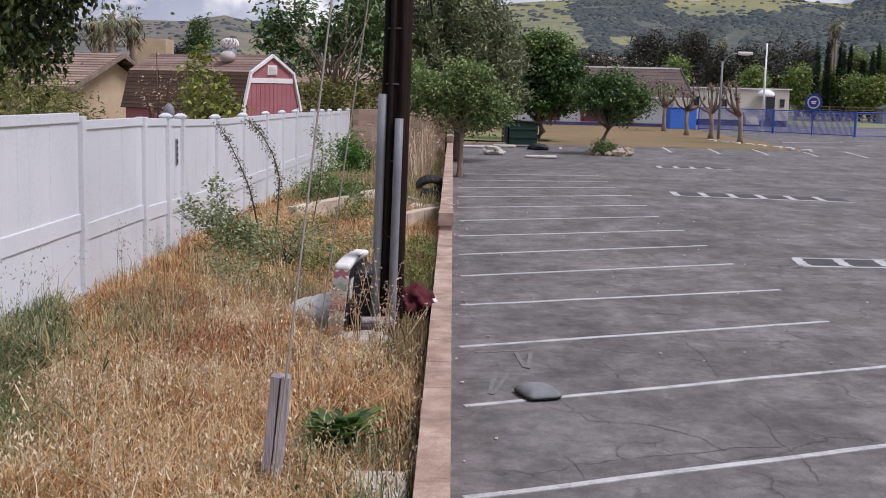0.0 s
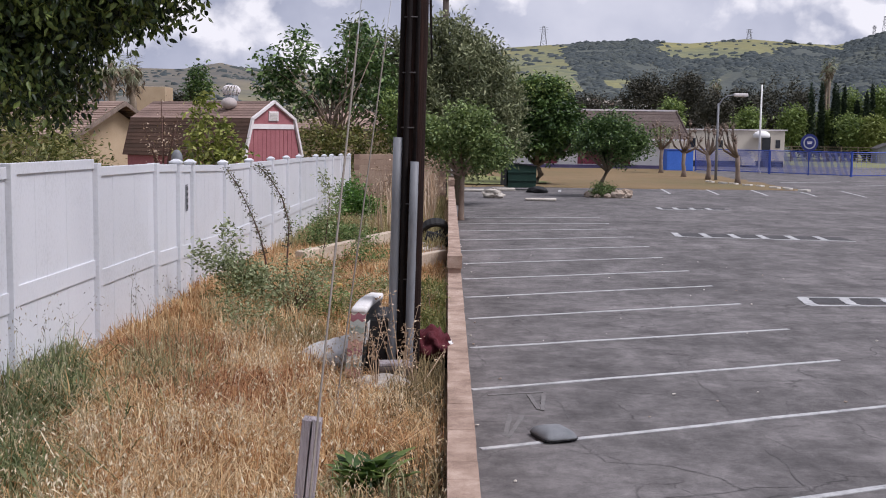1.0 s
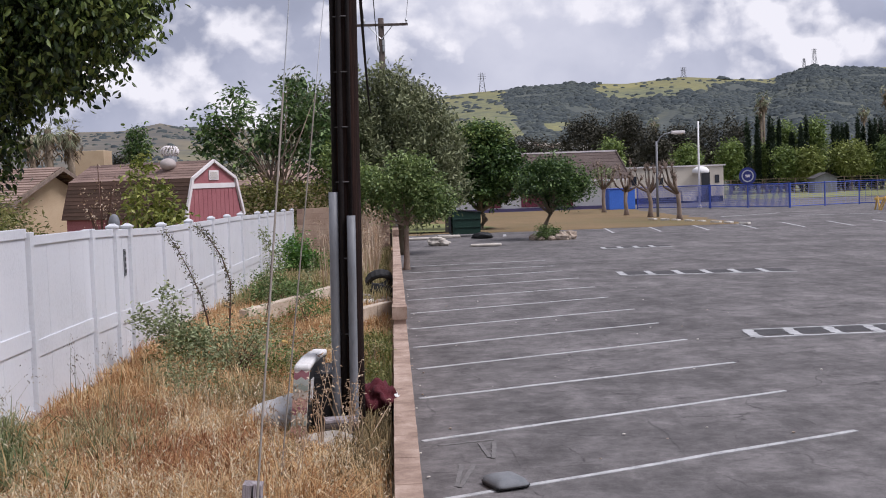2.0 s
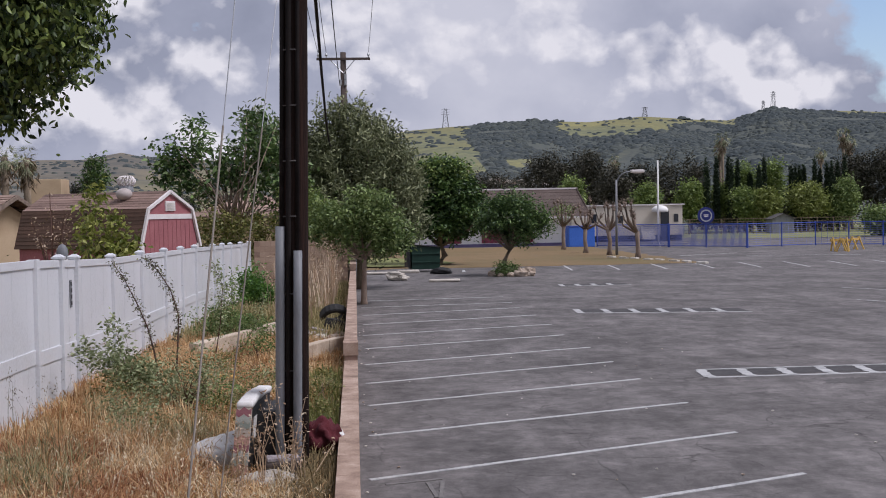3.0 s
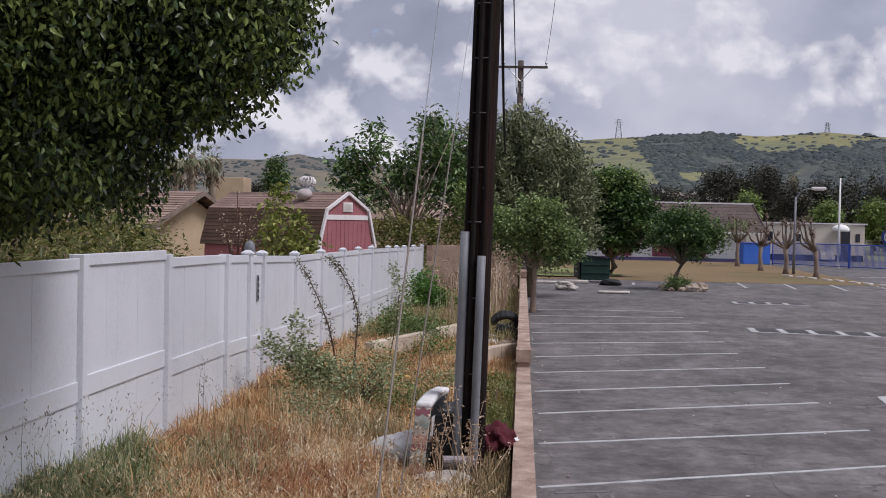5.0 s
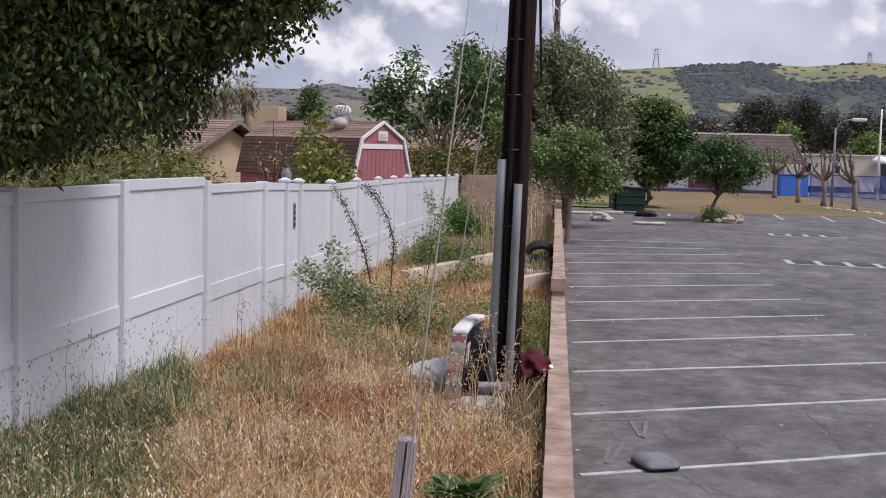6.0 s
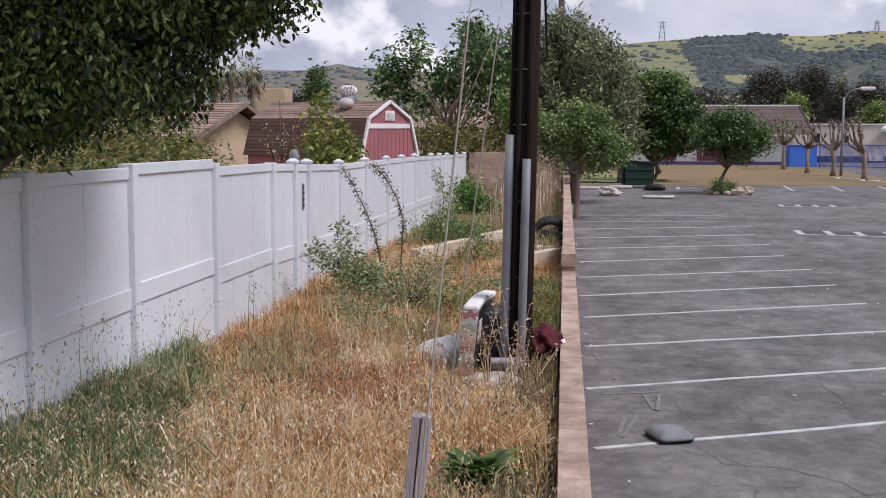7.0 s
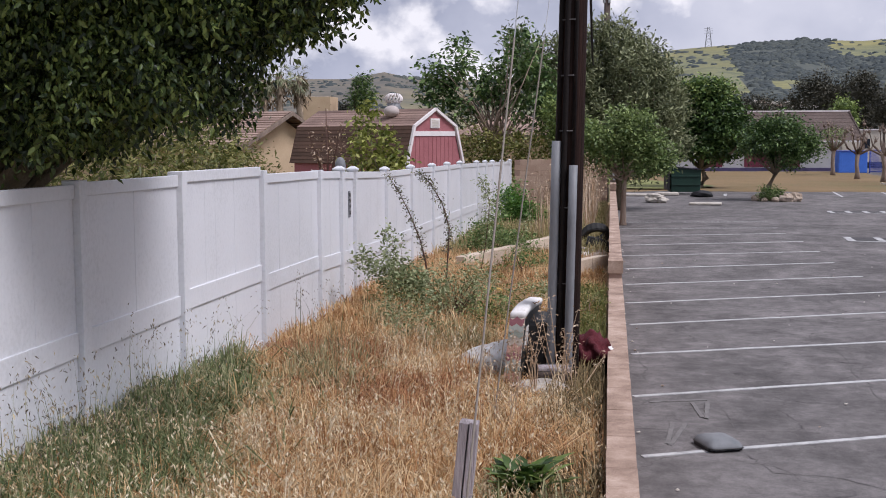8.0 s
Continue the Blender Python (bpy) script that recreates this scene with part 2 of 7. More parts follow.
M_LEAF_YEL = mat("yellow_green_leaf", [(0.072, 0.088, 0.016), (0.152, 0.16, 0.04), (0.288, 0.272, 0.096)], 1, 20, 0.5, 0, island=0.55, translucent=0.3)
M_LEAF_MID = mat("mid_leaf", [(0.07, 0.115, 0.034), (0.155, 0.22, 0.066), (0.27, 0.34, 0.125)], 0.5, 8, 0.5, 0, island=0.5, translucent=0.25)
M_LEAF_OLIVE = mat("grey_green_leaf", [(0.07, 0.085, 0.043), (0.185, 0.21, 0.105), (0.34, 0.36, 0.2)], 0.4, 8, 0.6, 0, island=0.38, translucent=0.2)
M_LEAF_DARK = mat("dark_leaf", [(0.03, 0.065, 0.02), (0.072, 0.128, 0.037), (0.165, 0.25, 0.078)], 0.5, 8, 0.5, 0, island=0.5, translucent=0.25)
M_LEAF_FICUS = mat("ficus_leaf", [(0.018, 0.044, 0.013), (0.05, 0.1, 0.026), (0.13, 0.21, 0.055)], 0.5, 8, 0.5, 0, island=0.5, translucent=0.15)
M_LEAF_FRESH = mat("fresh_leaf", [(0.084, 0.129, 0.0336), (0.174, 0.241, 0.0616), (0.291, 0.37, 0.112)], 0.4, 8, 0.5, 0, island=0.5, translucent=0.3)
M_LEAF_FAR = mat("far_leaf", [(0.05, 0.05, 0.038), (0.075, 0.073, 0.055), (0.115, 0.11, 0.082)], 0.2, 4, 0.7, 0, island=0.15, translucent=0.1, spec=0.15)
M_LEAF_CYP = mat("cypress_leaf", [(0.0156, 0.0291, 0.0146), (0.0312, 0.052, 0.025)], 0.3, 4, 0.7, 0, island=0.5)
M_BARK = mat("bark", [(0.09, 0.07, 0.05), (0.18, 0.14, 0.1), (0.26, 0.21, 0.16)], 5, 50, 0.95, 0.8, stretch=(1, 1, 0.3), dist=0.02)
M_PALEBARK = mat("pale_bark", [(0.22, 0.16, 0.12), (0.36, 0.27, 0.21), (0.45, 0.36, 0.29)], 4, 40, 0.95, 0.7, stretch=(1, 1, 0.4), dist=0.02)
M_TANBARK = mat("tan_bark", [(0.11, 0.082, 0.066), (0.2, 0.152, 0.122), (0.3, 0.235, 0.19)], 4, 40, 0.95, 0.7, stretch=(1, 1, 0.4), dist=0.02)
M_STEM = mat("red_stem", [(0.07, 0.035, 0.028), (0.13, 0.07, 0.05)], 5, 40, 0.8, 0.2)
M_STRAW = mat("straw_stalk", [(0.3, 0.2, 0.12), (0.45, 0.33, 0.22), (0.55, 0.44, 0.33)], 2, 20, 0.85, 0, island=0.5)
M_POLE = mat("creosote_wood", [(0.00525, 0.003, 0.00263), (0.015, 0.00825, 0.00675), (0.0413, 0.021, 0.0158)], 3, 30, 0.85, 0.6, 40, stretch=(3, 3, 0.12), dist=0.012, spec=0.12)
M_DARKWOOD = mat("dark_brown_wood", [(0.045, 0.034, 0.03), (0.085, 0.066, 0.058), (0.13, 0.105, 0.095)], 3, 30, 0.9, 0.5, stretch=(2, 2, 0.2), spec=0.2)
M_GREYWOOD = mat("weathered_wood", [(0.168, 0.14, 0.14), (0.364, 0.322, 0.336), (0.532, 0.49, 0.504)], 6, 60, 0.95, 1.0, 60, stretch=(3, 3, 0.12), dist=0.012)
M_CONDUIT = mat("grey_conduit", [(0.12, 0.126, 0.138), (0.18, 0.186, 0.198), (0.216, 0.222, 0.234)], 3, 50, 0.55, 0.15, stretch=(1, 1, 0.2))
M_STEEL = mat("galvanised_steel", [(0.35, 0.36, 0.37), (0.5, 0.51, 0.52)], 5, 60, 0.45, 0.1, metal=0.8)
M_DULLSTEEL = mat("dull_steel", [(0.07, 0.065, 0.065), (0.12, 0.11, 0.11)], 5, 60, 0.6, 0.1, metal=0.3)
M_CABLE = mat("black_cable", [(0.012, 0.01, 0.01), (0.024, 0.02, 0.019)], 5, 60, 0.8, 0.1, spec=0.1)
M_GUY = mat("guy_guard", [(0.17, 0.145, 0.12), (0.25, 0.22, 0.185)], 5, 60, 0.7, 0.2)
M_REDWOOD = mat("barn_red", [(0.25, 0.085, 0.095), (0.32, 0.115, 0.125), (0.37, 0.15, 0.155)], 1.5, 20, 0.8, 0.2)
M_TRIM = mat("painted_trim", [(0.62, 0.57, 0.56), (0.74, 0.7, 0.69)], 2, 30, 0.7, 0.1)
M_SHINGLE = mat("brown_shingle", [(0.13, 0.085, 0.07), (0.2, 0.132, 0.108), (0.27, 0.185, 0.152)], 1, 18, 0.95, 0.6, obj=0.35, dist=0.02)
M_SHINGLE_DARK = mat("dark_brown_shingle", [(0.075, 0.045, 0.032), (0.12, 0.07, 0.05)], 1, 18, 0.95, 0.6, obj=0.3, dist=0.02)
M_TILE = mat("tan_roof_shingle", [(0.2, 0.135, 0.108), (0.27, 0.19, 0.152), (0.345, 0.25, 0.2)], 1, 18, 0.95, 0.6, obj=0.4, dist=0.02)
M_STUCCO = mat("tan_stucco", [(0.42, 0.31, 0.2), (0.52, 0.4, 0.27)], 1, 60, 0.95, 0.3)
M_WHITEWALL = mat("white_wall", [(0.7, 0.69, 0.67), (0.82, 0.81, 0.79)], 0.6, 20, 0.85, 0.15)
M_MAROON = mat("maroon_panel", [(0.2, 0.045, 0.07), (0.28, 0.07, 0.1)], 0.8, 20, 0.8, 0.1)
M_MANSARD = mat("mansard_shake", [(0.066, 0.0493, 0.044), (0.106, 0.0792, 0.0704), (0.145, 0.114, 0.101)], 0.4, 5, 0.95, 0.6, dist=0.05, stretch=(1, 1, 3))
M_DUMP = mat("green_steel", [(0.003, 0.02, 0.013), (0.007, 0.036, 0.024)], 1.5, 20, 0.55, 0.2)
M_BLACK = mat("black_plastic", [(0.008, 0.008, 0.009), (0.02, 0.02, 0.022)], 4, 60, 0.55, 0.2)
M_BLUE = mat("blue_tarp", [(0.035, 0.12, 0.5), (0.06, 0.18, 0.66)], 0.7, 10, 0.6, 0.2)
M_BLUEPOST = mat("blue_paint", [(0.03, 0.06, 0.3), (0.05, 0.1, 0.42)], 2, 30, 0.5, 0.1)
M_CUSHION = mat("grey_fabric", [(0.113, 0.122, 0.13), (0.174, 0.182, 0.191), (0.226, 0.234, 0.243)], 4, 160, 0.95, 0.5, 300, dist=0.003)
M_WHITECLOTH = mat("dirty_white_cloth", [(0.51, 0.475, 0.44), (0.669, 0.651, 0.634), (0.722, 0.713, 0.704)], 4, 70, 0.9, 0.4)
M_FOAM = mat("dirty_foam", [(0.3, 0.26, 0.22), (0.46, 0.42, 0.37), (0.58, 0.55, 0.5)], 2, 30, 0.95, 0.4)
M_REDCLOTH = mat("maroon_blanket", [(0.036, 0.0048, 0.0084), (0.084, 0.012, 0.018), (0.12, 0.024, 0.03)], 6, 90, 0.95, 0.5)
M_RUBBER = mat("tyre_rubber", [(0.012, 0.012, 0.013), (0.035, 0.034, 0.033)], 4, 60, 0.85, 0.4)
M_ROCK = mat("rock", [(0.2, 0.15, 0.11), (0.34, 0.27, 0.21), (0.46, 0.4, 0.34)], 3, 40, 0.95, 0.8, dist=0.02)
M_GLASS = mat("dark_glass", [(0.012, 0.014, 0.018), (0.03, 0.033, 0.04)], 1, 20, 0.12, 0, spec=0.6)
M_YELLOW = mat("yellow_paint", [(0.45, 0.28, 0.07), (0.6, 0.4, 0.12)], 2, 30, 0.7, 0.1)
M_PALM = mat("palm_frond", [(0.1, 0.125, 0.06), (0.22, 0.235, 0.13), (0.4, 0.39, 0.26)], 0.5, 6, 0.6, 0, island=0.5)
M_CHEV = [mat("fabric_" + n, [c, tuple(min(1, v * 1.35) for v in c)], 8, 120, 0.9, 0.3) for n, c in
          (("rose", (0.3, 0.13, 0.15)), ("cream", (0.5, 0.44, 0.38)), ("sage", (0.3, 0.34, 0.3)), ("peach", (0.5, 0.3, 0.25)), ("grey_green", (0.42, 0.45, 0.42)))]


# ---- mesh helpers ----
def part(name, bm, material, parent=None, label="", smooth=False):
    me = bpy.data.meshes.new(name)
    bm.to_mesh(me)
    bm.free()
    me.materials.append(material)
    if smooth:
        me.polygons.foreach_set("use_smooth", [True] * len(me.polygons))
    ob = new(name, me)
    if parent is not None:
        ob.parent = parent
    if label:
        ob["label"] = label
    return ob


def np_part(name, verts, faces, material, parent=None, smooth=False):
    """One mesh out of numpy arrays, for blades and leaves by the thousand."""
    verts, faces = np.asarray(verts, np.float32), np.asarray(faces, np.int32)
    me = bpy.data.meshes.new(name)
    k = faces.shape[1]
    me.vertices.add(len(verts))
    me.vertices.foreach_set("co", verts.ravel())
    me.loops.add(faces.size)
    me.loops.foreach_set("vertex_index", faces.ravel())
    me.polygons.add(len(faces))
    me.polygons.foreach_set("loop_start", np.arange(0, faces.size, k, dtype=np.int32))
    me.polygons.foreach_set("loop_total", np.full(len(faces), k, np.int32))
    if smooth:
        me.polygons.foreach_set("use_smooth", np.ones(len(faces), bool))
    me.update(calc_edges=True)
    me.materials.append(material)
    ob = new(name, me)
    if parent is not None:
        ob.parent = parent
    return ob


def thing(name, at=(0, 0, 0), rz=0, label="", category="", group="", kind=""):
    ob = new(name)
    ob.empty_display_size = 0.2
    ob.matrix_world = pose(*at, 0, 0, rz)
    return tagged(ob, label, category, group, kind)


def box(bm, x0, x1, y0, y1, z0, z1, bevel=0.0, m=None):
    vs = [bm.verts.new((x, y, z)) for z in (z0, z1) for y in (y0, y1) for x in (x0, x1)]
    fs = [bm.faces.new([vs[i] for i in f]) for f in ((0, 2, 3, 1), (4, 5, 7, 6), (0, 1, 5, 4), (2, 6, 7, 3), (0, 4, 6, 2), (1, 3, 7, 5))]
    if bevel:
        es = list({e for f in fs for e in f.edges})
        r = bmesh.ops.bevel(bm, geom=es, offset=bevel, segments=2, affect="EDGES", profile=0.6)
        vs = list({v for f in r["faces"] for v in f.verts} | {v for v in vs if v.is_valid})
    if m is not None:
        bmesh.ops.transform(bm, matrix=m, verts=[v for v in vs if v.is_valid])
    return vs


def boxed(*a, **k):
    bm = bmesh.new()
    box(bm, *a, **k)
    return bm


def tube_arrays(pts, radii, n=8):
    """Verts and quads of a tapered tube along pts."""
    pts = [Vector(p) for p in pts]
    V, F = [], []
    for i, p in enumerate(pts):
        d = (pts[min(i + 1, len(pts) - 1)] - pts[max(i - 1, 0)])
        d = d.normalized() if d.length > 1e-6 else Vector((0, 0, 1))
        a = d.orthogonal().normalized() if abs(d.z) < 0.95 else Vector((1, 0, 0)).cross(d).normalized()
        b = d.cross(a)
        for k in range(n):
            w = 2 * math.pi * k / n
            V.append(p + (a * math.cos(w) + b * math.sin(w)) * radii[i])
    for i in range(len(pts) - 1):
        for k in range(n):
            F.append((i * n + k, i * n + (k + 1) % n, (i + 1) * n + (k + 1) % n, (i + 1) * n + k))
    return V, F


def tube(bm, pts, radii, n=8, caps=True):
    if not isinstance(radii, (list, tuple)):
        radii = [radii] * len(pts)
    V, F = tube_arrays(pts, radii, n)
    vs = [bm.verts.new(v) for v in V]
    for f in F:
        bm.faces.new([vs[i] for i in f])
    if caps:
        bm.faces.new(vs[:n][::-1])
        bm.faces.new(vs[-n:])
    return vs


def tubed(pts, radii, n=8):
    bm = bmesh.new()
    tube(bm, pts, radii, n)
    return bm


def blob(bm, centre, radii, rough=0.15, sub=3, seed=0.0, freq=1.5, flat_z=None):
    """A lump: a sphere pushed in and out by noise."""
    r = bmesh.ops.create_icosphere(bm, subdivisions=sub, radius=1.0)
    for v in r["verts"]:
        d = 1 + rough * noise.noise(v.co * freq + Vector((seed, seed * 2, 0))) + rough * 0.5 * noise.noise(v.co * freq * 3 + Vector((seed, 0, 7)))
        v.co = Vector((v.co.x * radii[0] * d + centre[0], v.co.y * radii[1] * d + centre[1], v.co.z * radii[2] * d + centre[2]))
        if flat_z is not None and v.co.z < flat_z:
            v.co.z = flat_z
    return r["verts"]


def prism(bm, profile, y0, y1):
    """A profile of (x, z), counter-clockwise seen from -y, drawn out from y0 to y1."""
    a = [bm.verts.new((x, y0, z)) for x, z in profile]
    b = [bm.verts.new((x, y1, z)) for x, z in profile]
    n = len(profile)
    bm.faces.new(a)
    bm.faces.new(b[::-1])
    for i in range(n):
        bm.faces.new((a[i], b[i], b[(i + 1) % n], a[(i + 1) % n]))


RNG = np.random.default_rng(7)


def leaf_cloud(centres, per, spread, size, droop=0.3, aspect=0.5, rng=RNG, up=0.3):
    """Leaves scattered round clump centres: verts and quads of folded, pointed leaves."""
    c = np.repeat(np.asarray(centres, float), per, axis=0)
    n = len(c)
    p = c + rng.normal(0, 1, (n, 3)) * np.asarray(spread)
    d = rng.normal(0, 1, (n, 3))
    d[:, 2] = d[:, 2] * 0.6 - droop
    d /= np.linalg.norm(d, axis=1, keepdims=True)
    nrm = rng.normal(0, 1, (n, 3))
    nrm[:, 2] = np.abs(nrm[:, 2]) + up
    s = np.cross(d, nrm)
    s /= np.linalg.norm(s, axis=1, keepdims=True) + 1e-9
    f = np.cross(s, d)
    L = size * rng.uniform(0.6, 1.25, (n, 1))
    w = L * aspect * 0.5
    v0, v1 = p, p + d * L
    mid = p + d * L * 0.45
    a = mid + s * w + f * L * 0.12
    b = mid - s * w + f * L * 0.12
    V = np.stack([v0, a, v1, b], 1).reshape(-1, 3)
    i = np.arange(n) * 4
    # two triangles a leaf, folded along the midrib
    F = np.concatenate([np.stack([i, i + 1, i + 2], 1), np.stack([i, i + 2, i + 3], 1)])
    return V, F


def broad_leaves(centres, per, spread, size, rng, droop=0.9, aspect=0.55):
    """Like leaf_cloud, with rounder leaves of six points for a tree close by."""
    c = np.repeat(np.asarray(centres, float), per, axis=0)
    n = len(c)
    p = c + rng.normal(0, 1, (n, 3)) * np.asarray(spread)
    d = rng.normal(0, 1, (n, 3))
    d[:, 2] = d[:, 2] * 0.6 - droop
    d /= np.linalg.norm(d, axis=1, keepdims=True)
    nrm = rng.normal(0, 1, (n, 3))
    s = np.cross(d, nrm)
    s /= np.linalg.norm(s, axis=1, keepdims=True) + 1e-9
    f = np.cross(s, d)
    L = size * rng.uniform(0.6, 1.25, (n, 1))
    w = L * aspect * 0.5
    rib = lambda u, k: p + d * L * u + f * L * k
    V = np.stack([p, rib(0.3, 0.05) + s * w * 0.9, rib(0.62, 0.05) + s * w * 0.85, rib(1.0, -0.12), rib(0.62, 0.05) - s * w * 0.85, rib(0.3, 0.05) - s * w * 0.9, rib(0.5, -0.06)], 1).reshape(-1, 3)
    i = np.arange(n) * 7
    F = np.concatenate([np.stack([i + a, i + b, i + 6], 1) for a, b in ((0, 1), (1, 2), (2, 3), (3, 4), (4, 5), (5, 0))])
    return V, F


def crown_points(blobs, count, rng, shell=0.55, rough=0.35, seed=0.0):
    """Clump centres inside ellipsoids, kept mostly near the skin, with an uneven outline."""
    out = []
    vol = np.array([b[3] * b[4] * b[5] for b in blobs])
    for b, k in zip(blobs, np.maximum(3, (count * vol / vol.sum()).astype(int))):
        u = rng.normal(0, 1, (k, 3))
        u /= np.linalg.norm(u, axis=1, keepdims=True)
        r = shell + (1 - shell) * rng.random((k, 1)) ** 0.7
        lump = np.array([1 + rough * noise.noise(Vector(q) * 2.3 + Vector((seed, b[0], b[1]))) for q in u])[:, None]
        out.append(np.array(b[:3]) + u * r * lump * np.array(b[3:6]))
    return np.concatenate(out)


def tree(name, base, blobs, leaf_m, clumps, per, spread, size, label, trunk_r=0.12, fork=0.4, limbs=10, bark=None, lean=(0, 0),
         seed=1, droop=0.3, aspect=0.5, group="", category="tree", shell=0.5, rough=0.4, stems=1, trunk_bend=0.15, broad=False, hem=None, holes=None):
    rng = np.random.default_rng(seed)
    bark = bark or M_BARK
    t = thing(name, base, label=label, category=category, group=group)
    B = [(b[0] - base[0], b[1] - base[1], b[2] - base[2], *b[3:]) for b in blobs]
    pts = crown_points(B, clumps, rng, shell, rough, seed)
    if hem is not None:
        pts = pts[pts[:, 2] + base[2] > hem(pts[:, 0] + base[0])]
    if holes is not None:
        pts = np.array([q for q in pts if not holes(q[0] + base[0], q[2] + base[2])])
    V, F = broad_leaves(pts, per, spread, size, rng, droop, aspect) if broad else leaf_cloud(pts, per, spread, size, droop, aspect, rng, 0.8)
    np_part("crown", V, F, leaf_m, t, smooth=broad)
    cz = np.mean([b[2] for b in B])
    cx, cy = np.mean([b[0] for b in B]), np.mean([b[1] for b in B])
    for s in range(stems):
        off = Vector((rng.uniform(-1, 1), rng.uniform(-1, 1), 0)) * (0.25 * trunk_r * 8 if stems > 1 else 0)
        top = Vector((cx, cy, cz)) * fork + off * 2
        top.z = cz * fork
        if abs(lean[0]) + abs(lean[1]) > 0:
            top.x, top.y = lean
        bm = bmesh.new()
        midp = top * 0.5 + Vector((rng.normal() * trunk_bend, rng.normal() * trunk_bend, 0))
        tube(bm, [off + Vector((0, 0, -0.1)), off + Vector((0, 0, 0.12)), midp, top], [trunk_r * 1.45, trunk_r * 1.1, trunk_r * 0.85, trunk_r * 0.7], 10)
        part("trunk", bm, bark, t, smooth=True)
        for k in range(limbs):
            e = Vector(pts[int(rng.integers(len(pts)))])
            q = top.lerp(e, 0.5) + Vector((rng.normal(), rng.normal(), abs(rng.normal()))) * 0.08 * (e - top).length
            part("limb", tubed([top * 0.92, q, e], [trunk_r * 0.5, trunk_r * 0.28, trunk_r * 0.07], 6), bark, t, smooth=True)
    return t


# ---- ground, lot, verge ----
def strip_z(x, y):
    """Height of the weedy strip between the fence and the block wall."""
    u = min(1.0, max(0.0, (x + 3.77) / 3.6))
    return (1.0 - 0.0165 * (y - 9)) * (1 - u) + (0.86 - 0.006 * (y - 9)) * u


ground_bm = bmesh.new()
ring = [(-3000, -400), (3000, -400), (3000, 4500), (-3000, 4500)]
ground_bm.faces.new([ground_bm.verts.new((x, y, -0.12)) for x, y in ring])
ground = tagged(part("ground", ground_bm, M_GROUND), "dry brownish grass land reaching to the hills", "ground", kind="structure")

lot_bm = bmesh.new()
nx, ny = 12, 20
grid = [[lot_bm.verts.new((x, y, 0.0))
         for x in np.linspace(0.0, 92, nx)] for y in np.linspace(-12, 148, ny)]
for j in range(ny - 1):
    for i in range(nx - 1):
        lot_bm.faces.new((grid[j][i], grid[j][i + 1], grid[j + 1][i + 1], grid[j + 1][i]))
lot = tagged(part("parking_lot", lot_bm, M_ASPHALT, smooth=True), "worn grey asphalt parking lot with cracks and faded lines", "parking lot", kind="structure")

verge_bm = bmesh.new()
xs, ys = np.linspace(-3.9, -0.15, 22), np.linspace(-9, 46, 170)
grid = [[verge_bm.verts.new((x, y, strip_z(x, y) + 0.05 * noise.noise(Vector((x * 1.3, y * 1.3, 3))))) for x in xs] for y in ys]
for j in range(len(ys) - 1):
    for i in range(len(xs) - 1):
        verge_bm.faces.new((grid[j][i], grid[j][i + 1], grid[j + 1][i + 1], grid[j + 1][i]))
verge = tagged(part("ground_strip", verge_bm, M_SOIL, smooth=True), "dry soil strip between white fence and block wall", "ground", kind="structure")

yard_bm = bmesh.new()
xs, ys = np.linspace(-60, -3.75, 20), np.linspace(-12, 120, 30)
grid = [[yard_bm.verts.new((x, y, strip_z(-3.77, min(y, 44)) - 0.05)) for x in xs] for y in ys]
for j in range(len(ys) - 1):
    for i in range(len(xs) - 1):
        yard_bm.faces.new((grid[j][i], grid[j][i + 1], grid[j + 1][i + 1], grid[j + 1][i]))
tagged(part("ground_yards", yard_bm, M_GROUND), "brown ground of the back yards behind the fence", "ground", kind="structure")

lawn_bm = bmesh.new()
for x0, x1, y0, y1 in ((0.2, 20.5, 69, 106),):
    nxl, nyl = 30, 40
    g = [[lawn_bm.verts.new((x0 + (x1 - x0) * i / nxl - (0.9 * noise.noise(Vector((0, j * 0.4, 5))) if i == nxl else 0),
                             y0 + (y1 - y0) * j / nyl + (1.0 * noise.noise(Vector((i * 0.4, 0, 9))) if j == 0 else 0),
                             0.012 if j == 0 or i == nxl else 0.05 + 0.05 * noise.noise(Vector((i * 0.5, j * 0.5, 1))))) for i in range(nxl + 1)] for j in range(nyl + 1)]
    for j in range(nyl):
        for i in range(nxl):
            lawn_bm.faces.new((g[j][i], g[j][i + 1], g[j + 1][i + 1], g[j + 1][i]))
lawn = tagged(part("lawn", lawn_bm, M_LAWN, smooth=True), "parched yellow-brown lawn in front of the long building", "lawn", kind="structure")
patch_bm = bmesh.new()
pv = [patch_bm.verts.new((x, y, 0.125)) for x, y in ((0.4, 70.6), (2.4, 70.0), (4.6, 70.8), (6.2, 73.5), (5.0, 79), (2.0, 84), (0.4, 83))]
patch_bm.faces.new(pv)
tagged(part("lawn_patch", patch_bm, M_LAWN_PATCH), "greener patch of lawn in tree shade", "lawn", kind="structure")
field_bm = bmesh.new()
field_bm.faces.new([field_bm.verts.new(p) for p in ((36, 121, 0.03), (140, 104, 0.03), (180, 240, 0.03), (30, 240, 0.03))])
field = tagged(part("lawn_field", field_bm, M_LAWN_GREEN), "green sports field beyond the blue fence", "lawn", kind="structure")


